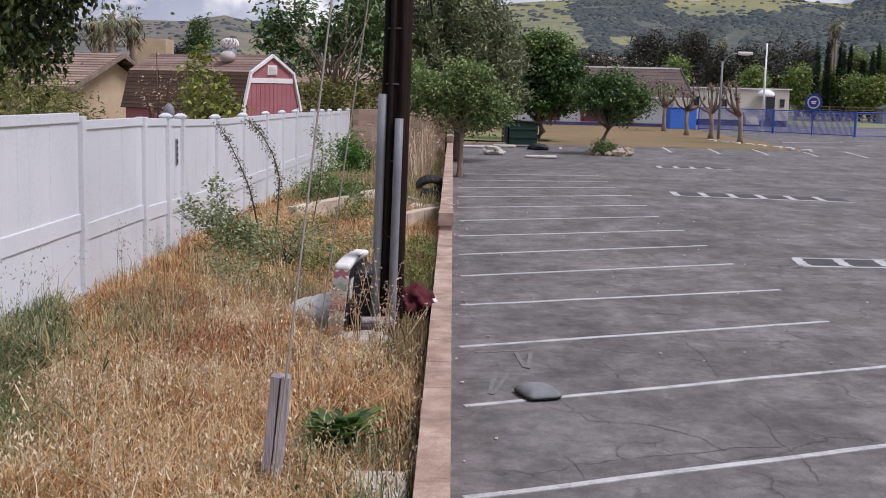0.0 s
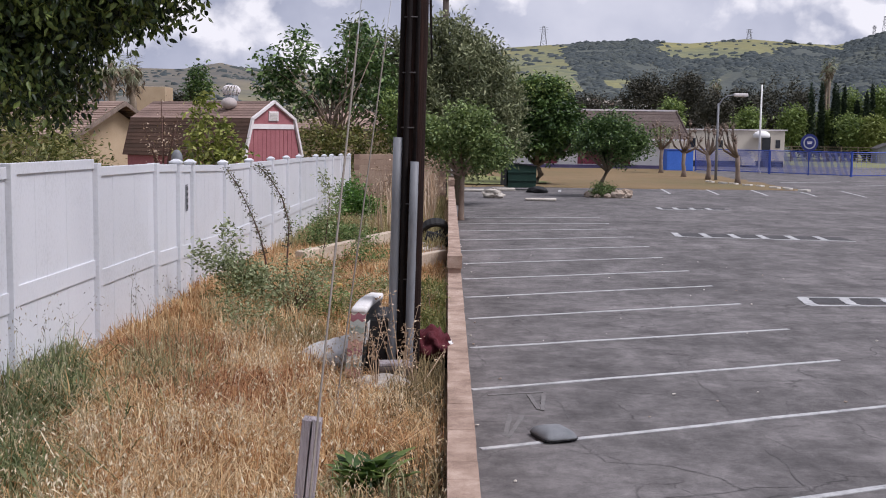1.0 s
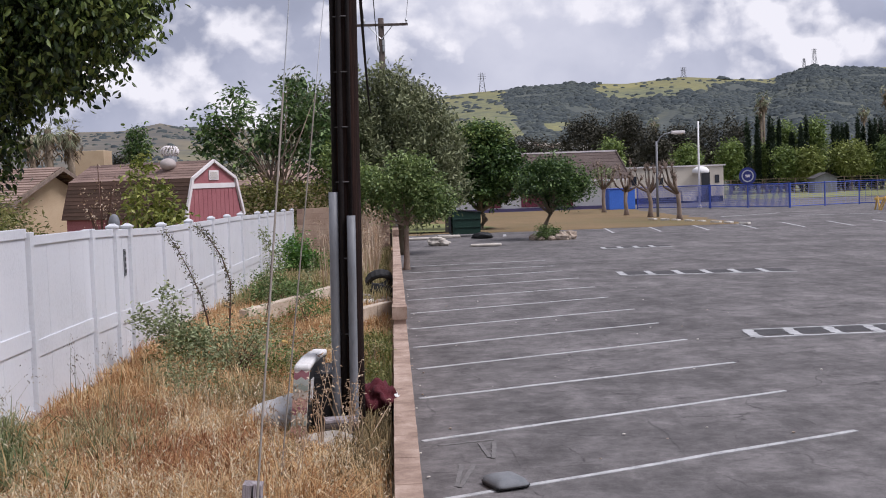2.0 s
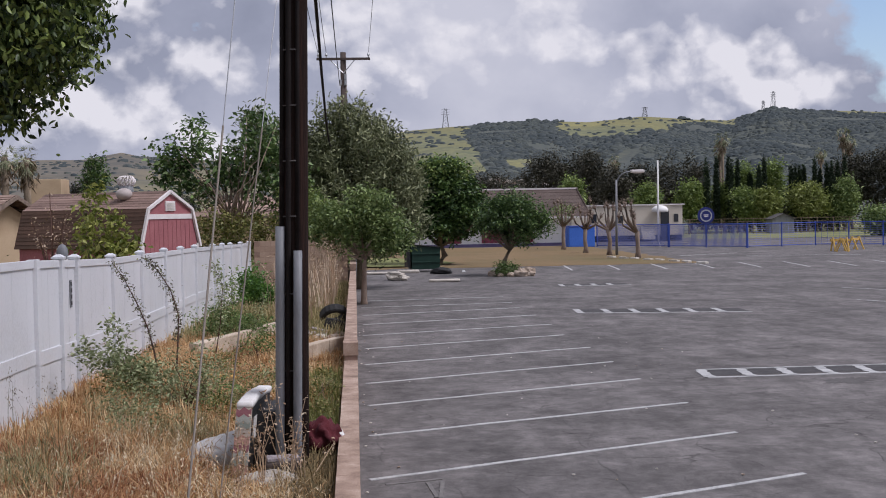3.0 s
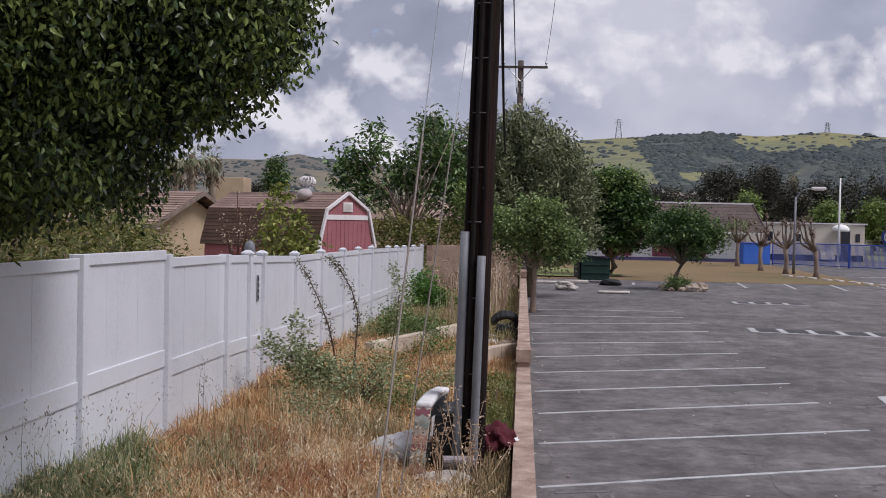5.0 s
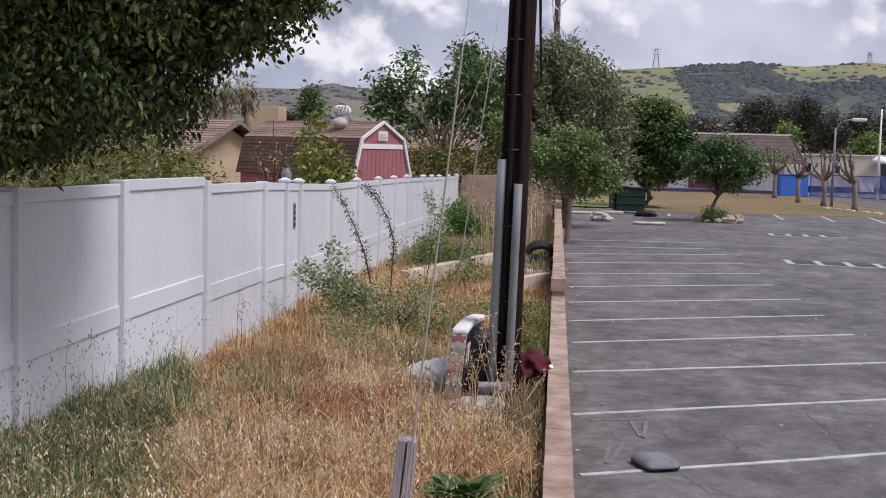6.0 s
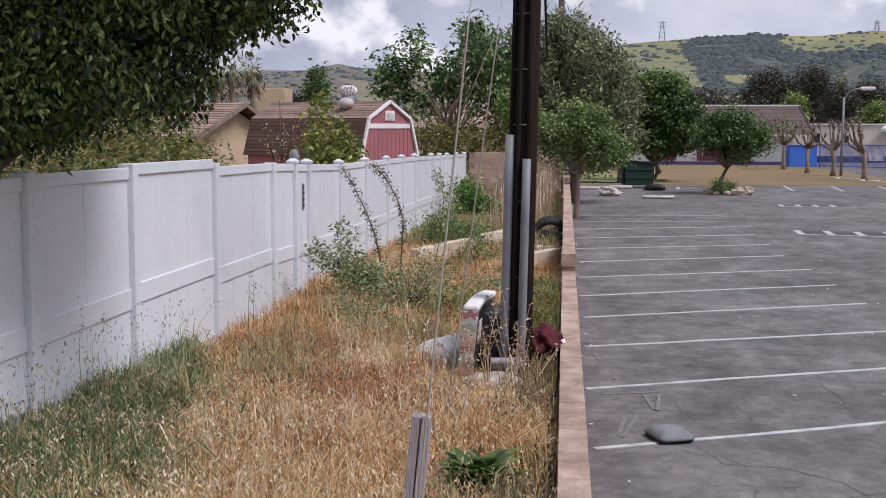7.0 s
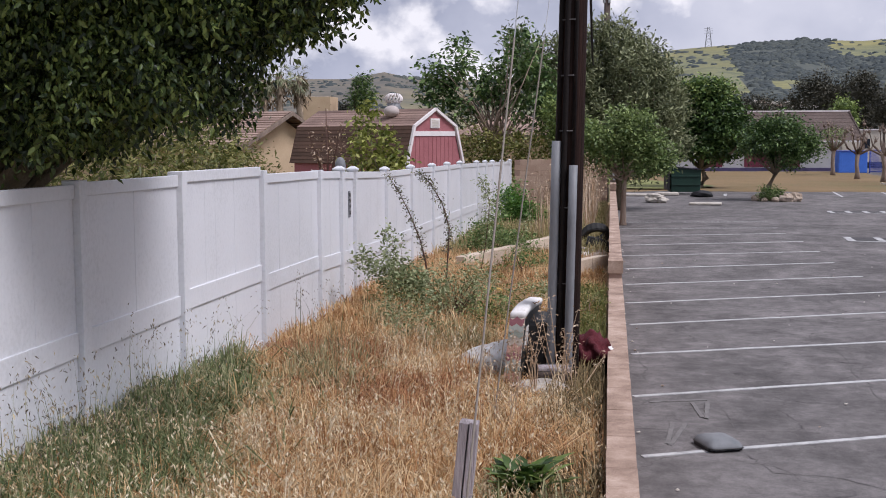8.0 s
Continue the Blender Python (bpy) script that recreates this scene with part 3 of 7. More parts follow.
# painted lines: a slightly wavy, slightly worn strip
def line_mesh(bm, a, b, width, z=0.008, seg=12, seed=0.0):
    a, b = Vector((*a, z)), Vector((*b, z))
    d = (b - a).normalized()
    s = Vector((-d.y, d.x, 0)) * width * 0.5
    prev = None
    for i in range(seg + 1):
        p = a.lerp(b, i / seg) + s * 0.5 * noise.noise(Vector((i * 0.6, seed, 2)))
        w = 1 + 0.16 * noise.noise(Vector((i * 1.7, seed, 5)))
        cur = [bm.verts.new(p + s * w), bm.verts.new(p - s * w)]
        top = [bm.verts.new(p + s * w - Vector((0, 0, 0.012))), bm.verts.new(p - s * w - Vector((0, 0, 0.012)))]
        if prev:
            bm.faces.new((prev[0], prev[1], cur[1], cur[0]))
            bm.faces.new((prev[1], prev[3], top[1], cur[1]))
            bm.faces.new((prev[0], cur[0], top[0], prev[2]))
        prev = cur + top


def painted(name, segs, width=0.085, label="", z=0.008):
    bm = bmesh.new()
    for k, (a, b) in enumerate(segs):
        line_mesh(bm, a, b, width, z=z + 0.0016 * k, seed=a[1] * 0.37 + k)
    return part(name, bm, M_PAINT, lot, label)


# each stall line: its end by the wall and its end out in the lot
STALLS = [(7.1, 9.4), (9.84, 12.1), (12.53, 14.8), (15.25, 17.48), (18.07, 20.12), (20.77, 22.97), (23.37, 25.56), (26.18, 28.26), (29.17, 31.14),
          (32.28, 34.05), (35.36, 37.1), (38.5, 40.05), (41.65, 42.36), (44.6, 45.2)]
for k, (ya, yb) in enumerate(STALLS):
    painted("stall_line", [((0.1 + 0.02 * (k % 3) + 0.005 * k, ya), (5.37 + 0.05 * math.sin(k * 2.1) + (0.1 if k > 8 else 0), yb))], 0.085)


def hatch_island(x0, x1, y0, y1, bars, slant, front_only=False):
    segs = [((x0, y0), (x1, y0 - (x1 - x0) * slant))]
    if not front_only:
        segs += [((x0, y0), (x0 + 0.12, y1))]
    painted("hatch_border", segs, 0.12)
    for i in range(bars):
        u = i / max(1, bars - 1)
        x = x0 + 0.06 + (x1 - x0 - 0.9) * u
        yy = y0 - (x - x0) * slant
        painted("hatch_bar", [((x, yy), (x + 0.1, yy + (y1 - y0)))], 0.2, z=0.0125)
    bm = bmesh.new()
    vs = [bm.verts.new((x, y, 0.004)) for x, y in ((x0 + 0.1, y0 + 0.25), (x1, y0 + 0.25 - (x1 - x0) * slant), (x1, y1 - (x1 - x0) * slant), (x0 + 0.2, y1))]
    bm.faces.new(vs)
    part("tar_strip", bm, M_DARKTAR, lot, "dark tar strip between the hatch bars")


hatch_island(6.6, 12.3, 22.9, 23.9, 7, 0.0)
painted("hatch_border", [((6.7, 23.95), (12.3, 24.0))], 0.07, z=0.0145)
hatch_island(6.93, 12.15, 37.4, 38.8, 6, 0.17)
hatch_island(8.7, 11.7, 50.6, 51.8, 4, 0.0, True)
for k in range(8):
    x = 12.2 + 2.56 * k
    painted("stall_line", [((x, 70.2 - 0.35 * k), (x - 0.6 - 0.06 * k, 63.6 - 0.3 * k))], 0.13)
M_CHALK = mat("faint_chalk", [(0.11, 0.104, 0.102), (0.155, 0.147, 0.143), (0.22, 0.208, 0.2)], 9, 60, 0.9, 0.2)
for k, (a, c) in enumerate((((0.52, 14.0), (0.42, 13.05)), ((0.66, 13.95), (0.45, 13.0)), ((0.8, 15.0), (0.86, 14.25)), ((0.98, 15.0), (0.9, 14.2)), ((0.98, 15.15), (0.3, 14.95)))):
    bm = bmesh.new()
    line_mesh(bm, a, c, 0.05, z=0.006 + 0.0015 * k, seed=a[0])
    part("chalk_mark", bm, M_CHALK, lot, "faint chalk mark")
painted("stall_line", [((6.0, 66.5), (5.8, 64.2))], 0.16)
painted("stall_line", [((19, 46), (24, 38))], 0.1)
painted("stall_line", [((17, 40), (21, 33))], 0.1)
painted("stall_line", [((26, 78), (33, 76))], 0.18)
painted("stall_line", [((22, 80), (27, 83))], 0.18)
for a, c in (((27.4, 108.5), (30.0, 107.4)), ((31.0, 113.5), (32.6, 110.0)), ((35.2, 110.6), (37.8, 109.9)), ((24.2, 109.5), (25.4, 106.5)), ((29.5, 104.0), (32.5, 103.2))):
    painted("stall_line", [(a, c)], 0.16)
M_STAIN = mat("oil_stain", [(0.055, 0.05, 0.048), (0.09, 0.083, 0.081), (0.125, 0.116, 0.114)], 2.2, 18, 0.85, 0.4)
M_CRACK = mat("crack_tar", [(0.075, 0.069, 0.069), (0.125, 0.116, 0.115)], 3, 60, 0.9, 0.4)
CRACKS = [[(3.2, 21.6), (3.13, 18.5), (3.07, 16.7), (3.09, 15.1), (3.03, 13.95)], [(1.08, 14.8), (1.16, 13.76)], [(1.21, 12.7), (1.34, 12.1), (1.94, 12.0), (2.32, 11.65), (2.44, 11.25)], [(0.33, 18.7), (0.25, 17.3), (0.34, 16.2)],
          [(3.05, 12.7), (3.07, 11.66), (3.11, 11.07), (3.03, 10.44)], [(1.6, 10.9), (2.56, 11.36), (3.06, 11.4)], [(1.03, 11.0), (1.06, 10.4)],
          [(1.2, 23.4), (2.4, 21.0), (3.0, 20.2)], [(5.6, 28.0), (7.5, 25.6), (8.3, 21.0)], [(0.3, 25.6), (3.5, 25.2), (6.4, 25.9)], [(9.5, 33.5), (12.5, 29.5), (16, 28)],
          [(14.2, 45.2), (18.5, 44.6)], [(2.5, 31.2), (5.1, 30.9), (6.0, 31.3)], [(8.0, 14.6), (7.0, 12.2), (7.4, 10.0)], [(11, 20.5), (15, 17.8)], [(5.5, 42), (10.5, 41.2), (15, 42.4)], [(2.4, 28.0), (3.2, 26.6)]]
for k, pts in enumerate(CRACKS):
    bm = bmesh.new()
    prev = None
    fine = []
    for a, c in zip(pts, pts[1:]):
        fine += [Vector(a).lerp(Vector(c), i / 10) for i in range(10)]
    fine.append(Vector(pts[-1]))
    for i, p in enumerate(fine):
        d = (fine[min(i + 1, len(fine) - 1)] - fine[max(i - 1, 0)]).normalized()
        q = p + 0.1 * Vector((noise.noise(Vector((p.x * 1.5, p.y * 1.5, k))), noise.noise(Vector((p.x * 1.5, p.y * 1.5, k + 9))))) + 0.045 * Vector((noise.noise(Vector((i * 0.9, k, 5))), noise.noise(Vector((i * 0.9, k, 8)))))
        w = (0.003 + 0.018 * abs(noise.noise(Vector((i * 0.6, k, 3))))) * (1.0 if 0 < i < len(fine) - 1 else 0.1)
        cur = [bm.verts.new((q.x - d.y * w, q.y + d.x * w, 0.004)), bm.verts.new((q.x + d.y * w, q.y - d.x * w, 0.004))]
        if prev:
            bm.faces.new((prev[0], prev[1], cur[1], cur[0]))
        prev = cur
    part("crack_seal", bm, M_CRACK, lot, "dark sealed crack in the asphalt")
for k, (x, y, rx, ry, w) in enumerate(((3.9, 24.4, 0.5, 0.28, 10), (11.4, 41.5, 1.3, 0.5, -5), (9.0, 22.0, 0.5, 0.3, 30), (15.0, 36.5, 1.4, 0.4, 8), (13.0, 27.0, 0.9, 0.3, -12))):
    bm = bmesh.new()
    rim = []
    for i in range(60):
        a = 2 * math.pi * i / 60
        f = 1 + 0.5 * noise.noise(Vector((math.cos(a) * 1.6 + k * 5, math.sin(a) * 1.6, 2))) + 0.5 * noise.noise(Vector((math.cos(a) * 6 + k * 5, math.sin(a) * 6, 4)))
        rim.append(Vector((math.cos(a) * rx * f, math.sin(a) * ry * f, 0)))
    m = pose(x, y, 0, 0, 0, w)
    vs = []
    for p in rim:
        q = m @ p
        vs.append(bm.verts.new((q.x, q.y, 0.0025)))
    bm.faces.new(vs)
    part("oil_stain", bm, M_STAIN, lot, "dark oily stain on the asphalt")

# ---- block wall between strip and lot ----
WALL_X0, WALL_X1 = -0.195, 0.0
WALL_RUNS = [(-9.3, 18.3, 1.08), (18.3, 40.6, 1.34), (40.6, 44.2, 1.56)]
block_wall = tagged(thing("wall_block", (0, 0, 0)), "low pinkish concrete block wall beside the parking lot", "wall", kind="structure")
for y0, y1, zt in WALL_RUNS:
    part("wall_core", boxed(WALL_X0 + 0.006, WALL_X1 - 0.006, y0 + 0.003, y1 - 0.003, -0.1, zt - 0.195), M_MORTAR, block_wall)

# ---- white fence ----
POSTS = [-8.2, -5.8, -3.4, -1.0, 1.4, 3.75, 6.1, 8.52, 10.44, 12.78, 15.19, 16.38, 17.22, 19.58, 22.05, 24.63, 26.88, 29.1, 32.65, 34.83, 36.97, 40.1, 43.3]
FX = -3.77


def fence_top(y):
    return float(np.interp(y, [6.1, 10.44, 12.78, 15.19, 17.22, 19.58, 24.63, 29.1, 36.97, 43.3], [2.845, 2.85, 2.79, 2.725, 2.665, 2.6, 2.545, 2.495, 2.36, 2.26]))


def vinyl_fence():
    f = thing("vinyl_fence", (FX, 0, 0), label="white vinyl privacy fence with rails, posts and domed caps, slightly dirty", category="fence")
    for i, y in enumerate(POSTS):
        zt, w = fence_top(y), 0.064
        capped = y > 16
        tall = zt + (0.03 if capped else 0.02)
        p = part("post", boxed(-w, w, y - w, y + w, zt - 2.0, tall, bevel=0.006), M_VINYL, f)
        if capped:
            bm = bmesh.new()
            box(bm, -w - 0.012, w + 0.012, y - w - 0.012, y + w + 0.012, tall - 0.012, tall + 0.018, bevel=0.005)
            bmesh.ops.create_cone(bm, cap_ends=True, segments=4, radius1=(w + 0.004) * 1.414, radius2=0.035, depth=0.03,
                                  matrix=Matrix.Translation((0, y, tall + 0.033)) @ Matrix.Rotation(math.pi / 4, 4, "Z"))
            part("cap", bm, M_VINYL, p)
    for i in range(len(POSTS) - 1):
        a, b = POSTS[i] + 0.066, POSTS[i + 1] - 0.066
        za, zb = fence_top(POSTS[i]), fence_top(POSTS[i + 1])
        # the panels near the overhanging tree have settled unevenly
        za, zb = {6.1: (2.85, 2.84), 8.52: (2.85, 2.84), 10.44: (2.87, 2.85), 12.78: (2.77, 2.74), 15.19: (2.73, 2.70)}.get(POSTS[i], (za, zb))

        def sheared(bm):
            for v in bm.verts:
                u = (v.co.y - a) / (b - a)
                v.co.z += za * (1 - u) + zb * u
            return bm

        part("top_rail", sheared(boxed(-0.022, 0.03, a, b, -0.095, 0, bevel=0.005)), M_VINYL, f)
        mo = {6.1: -1.17, 8.52: -1.18, 10.44: -1.18, 12.78: -1.22}.get(POSTS[i], -1.25)
        part("mid_rail", sheared(boxed(-0.02, 0.028, a, b, mo, mo + 0.17, bevel=0.005)), M_VINYL, f)
        part("bottom_rail", sheared(boxed(-0.02, 0.028, a, b, -1.95, -1.8, bevel=0.005)), M_VINYL, f)
        n = max(2, round((b - a) / 0.285))
        for k in range(n):
            y0, y1 = a + (b - a) * k / n, a + (b - a) * (k + 1) / n
            bow = 0.0012 * math.sin(k * 2.3 + i)
            part("board", sheared(boxed(-0.012, 0.012 + bow, y0 + 0.0002, y1 - 0.0002, -1.82, -0.08)), M_VINYL, f)
    return f


vinyl_fence()
plaque = thing("number_plaque", (FX + 0.016, 16.9, 2.05), label="narrow grey plaque with dark bars on the white gate", category="sign")
part("plate", boxed(0, 0.012, -0.05, 0.05, 0, 0.36, bevel=0.004), M_CONDUIT, plaque)
for k in range(4):
    part("bar", boxed(0.012, 0.018, -0.03, 0.03, 0.035 + 0.083 * k, 0.085 + 0.083 * k), M_BLACK, plaque, "dark bar")

# finial of the tall gate post behind the fence
gp = thing("gate_post", (-4.45, 19.4, 0.8), label="tall grey-white gate post with a rounded top", category="post")
part("shaft", boxed(-0.09, 0.09, -0.09, 0.09, 0, 1.8, bevel=0.01), M_TRIM, gp)
bm = bmesh.new()
blob(bm, (0, 0, 1.89), (0.088, 0.088, 0.145), 0.02, 3)
part("finial", bm, M_CONDUIT, gp, smooth=True)

# ---- tan block wall closing the strip ----
tan_wall = tagged(thing("wall_tan", (-3.7, 44.6, 0)), "tan concrete block wall across the end of the strip", "wall", kind="structure")
part("wall_core", boxed(0, 3.4, 0.006, 0.19, 0.2, 2.28), M_MORTAR, tan_wall)
panel = thing("meter_box", (-2.05, 44.55, 1.35), label="small brown metal box on the tan wall", category="utility box")
part("case", boxed(-0.22, 0.22, -0.14, 0.04, 0, 0.34, bevel=0.012), M_ROCK, panel)
part("door", boxed(-0.19, 0.19, -0.155, -0.14, 0.03, 0.31, bevel=0.004), M_BARK, panel)
part("pipe", tubed([(0, -0.05, 0.0), (0, -0.05, -0.95)], 0.03), M_STEEL, panel)


# ---- utility poles and wires ----
def bands(pole, zs, r, name="band"):
    for z in zs:
        part(name, tubed([(0, 0, z), (0, 0, z + 0.035)], r, 20), M_STEEL, pole)


POLE = (-0.61, 11.95)
pole = thing("utility_pole", (POLE[0], POLE[1], 0.75), label="dark creosoted wooden utility pole with grey conduits and steel bands", category="utility pole")
LEAN = 0.021


def pole_axis(z):
    return Vector((LEAN * z, 0, z))


bm = bmesh.new()
tube(bm, [pole_axis(z) for z in (-0.3, 1, 2, 3, 4, 6, 8, 10, 11)], [0.145, 0.138, 0.134, 0.13, 0.126, 0.12, 0.113, 0.106, 0.1], 20)
part("shaft", bm, M_POLE, pole, smooth=True)
def along(dx, dy, z0, z1, r, n, material, name, label=""):
    pts = [pole_axis(z) + Vector((dx, dy, 0)) for z in np.linspace(z0, z1, 5)]
    return part(name, tubed(pts, r, n), material, pole, label, smooth=True)


along(-0.115, -0.1, -0.1, 2.36, 0.045, 14, M_CONDUIT, "conduit", "grey plastic riser conduit")
along(0.045, -0.165, -0.1, 2.14, 0.04, 14, M_CONDUIT, "conduit", "grey plastic riser conduit")
along(-0.1, -0.095, 2.3, 9.5, 0.022, 8, M_CABLE, "riser_cable")
along(0.04, -0.13, 1.95, 9.5, 0.018, 8, M_CABLE, "riser_cable")
along(-0.04, -0.125, -0.1, 9.5, 0.026, 8, M_CABLE, "riser_cable")
for z in (0.35, 1.05, 1.75, 2.45, 2.95, 3.45, 3.95, 4.45):
    bm = bmesh.new()
    c = pole_axis(z)
    tube(bm, [(c.x + 0.14 * math.cos(w), 0.14 * math.sin(w) - 0.004, z) for w in np.linspace(-2.35, -1.35, 8)], 0.006, 6)
    part("strap", bm, M_DULLSTEEL, pole)

P2 = (-0.45, 60.0)
pole2 = thing("utility_pole", (P2[0], P2[1], 0), label="distant brown wooden utility pole with a crossarm", category="utility pole")
part("shaft", tubed([(0, 0, -0.2), (0.02, 0, 5), (0.03, 0, 11.25)], [0.19, 0.17, 0.14], 12), M_DARKWOOD, pole2, smooth=True)
arm = part("crossarm", boxed(-1.28, 1.36, -0.2, -0.1, 10.85, 10.97, bevel=0.01), M_DARKWOOD, pole2)
for x in (-1.2, -0.8, 1.28):
    part("insulator", tubed([(x, -0.15, 10.97), (x, -0.15, 11.05), (x, -0.15, 11.1), (x, -0.15, 11.2)], [0.03, 0.03, 0.07, 0.04], 8), M_STEEL, arm)
for s in (-1, 1):
    part("brace", tubed([(0.03, -0.15, 10.2), (s * 0.6, -0.16, 10.86)], 0.025, 6), M_STEEL, pole2)
for x, z in ((0.13, 9.6), (0.13, 9.9), (-0.12, 9.6)):
    part("bracket", boxed(x - 0.06, x + 0.06, -0.2, -0.05, z, z + 0.28, bevel=0.01), M_STEEL, pole2)


def cable(name, a, b, sag, r, material, label, cat="cable", n=18):
    a, b = Vector(a), Vector(b)
    pts = [a.lerp(b, i / n) - Vector((0, 0, sag * 4 * (i / n) * (1 - i / n))) for i in range(n + 1)]
    bm = bmesh.new()
    tube(bm, pts, r, 6)
    return tagged(part(name, bm, material, smooth=True), label, cat)


cable("overhead_wire", (POLE[0] - 0.75, POLE[1], 10.9), (-1.65, 59.85, 11.22), 0.5, 0.012, M_CABLE, "thin black overhead wire between the poles")
cable("overhead_wire", (POLE[0] - 0.2, POLE[1], 10.9), (-1.25, 59.85, 11.22), 0.5, 0.012, M_CABLE, "thin black overhead wire between the poles")
cable("overhead_wire", (POLE[0] + 1.3, POLE[1], 11.2), (0.83, 59.85, 11.22), 0.5, 0.009, M_CABLE, "thin black overhead wire between the poles")
cable("overhead_wire", (POLE[0] + 0.2, POLE[1], 8.6), (-0.62, 59.8, 9.7), 0.3, 0.016, M_CABLE, "thin black overhead wire between the poles")
cable("service_cable", (POLE[0] + 0.15, POLE[1], 7.8), (-0.9, 49.0, 6.0), 1.1, 0.03, M_CABLE, "sagging black service cable leaving the pole")

WIRES = [((-0.93, 6.7, 0.88), (-0.33, 11.83, 11.2)), ((-1.07, 9.85, 0.88), (-0.33, 11.83, 7.6))]
for k, (a, b) in enumerate(WIRES):
    a, b = Vector(a), Vector(b)
    w = thing("guy_wire", a, label="grey steel guy wire with a pale guard at its foot", category="wire")
    part("strand", tubed([(0, 0, 0), b - a], 0.004, 6), M_STEEL, w)
    g = (b - a).normalized()
    part("guard", tubed([g * 0.05, g * 3.2], 0.0062, 8), M_GUY, w, "pale plastic guard")

stub = thing("wooden_stub", (-1.0, 7.2, 0.88), label="split weathered grey wooden post stub", category="post")
bm = bmesh.new()
prof = [(-0.048, -0.045), (-0.004, -0.052), (-0.002, -0.02), (0.006, -0.052), (0.044, -0.046), (0.046, 0.04), (-0.044, 0.046)]
rings = []
for z in np.linspace(-0.1, 0.74, 12):
    rings.append([bm.verts.new((x * 1.12 + 0.1 * z + 0.004 * noise.noise(Vector((x * 30, z * 3, 1))), y + 0.004 * noise.noise(Vector((y * 30, z * 3, 5))),
                                z + (0.04 * noise.noise(Vector((x * 40, y * 40, 3))) if z > 0.7 else 0))) for x, y in prof])
for a, b in zip(rings, rings[1:]):
    for i in range(len(prof)):
        bm.faces.new((a[i], a[(i + 1) % len(prof)], b[(i + 1) % len(prof)], b[i]))
bm.faces.new(rings[-1])
part("shaft", bm, M_GREYWOOD, stub)


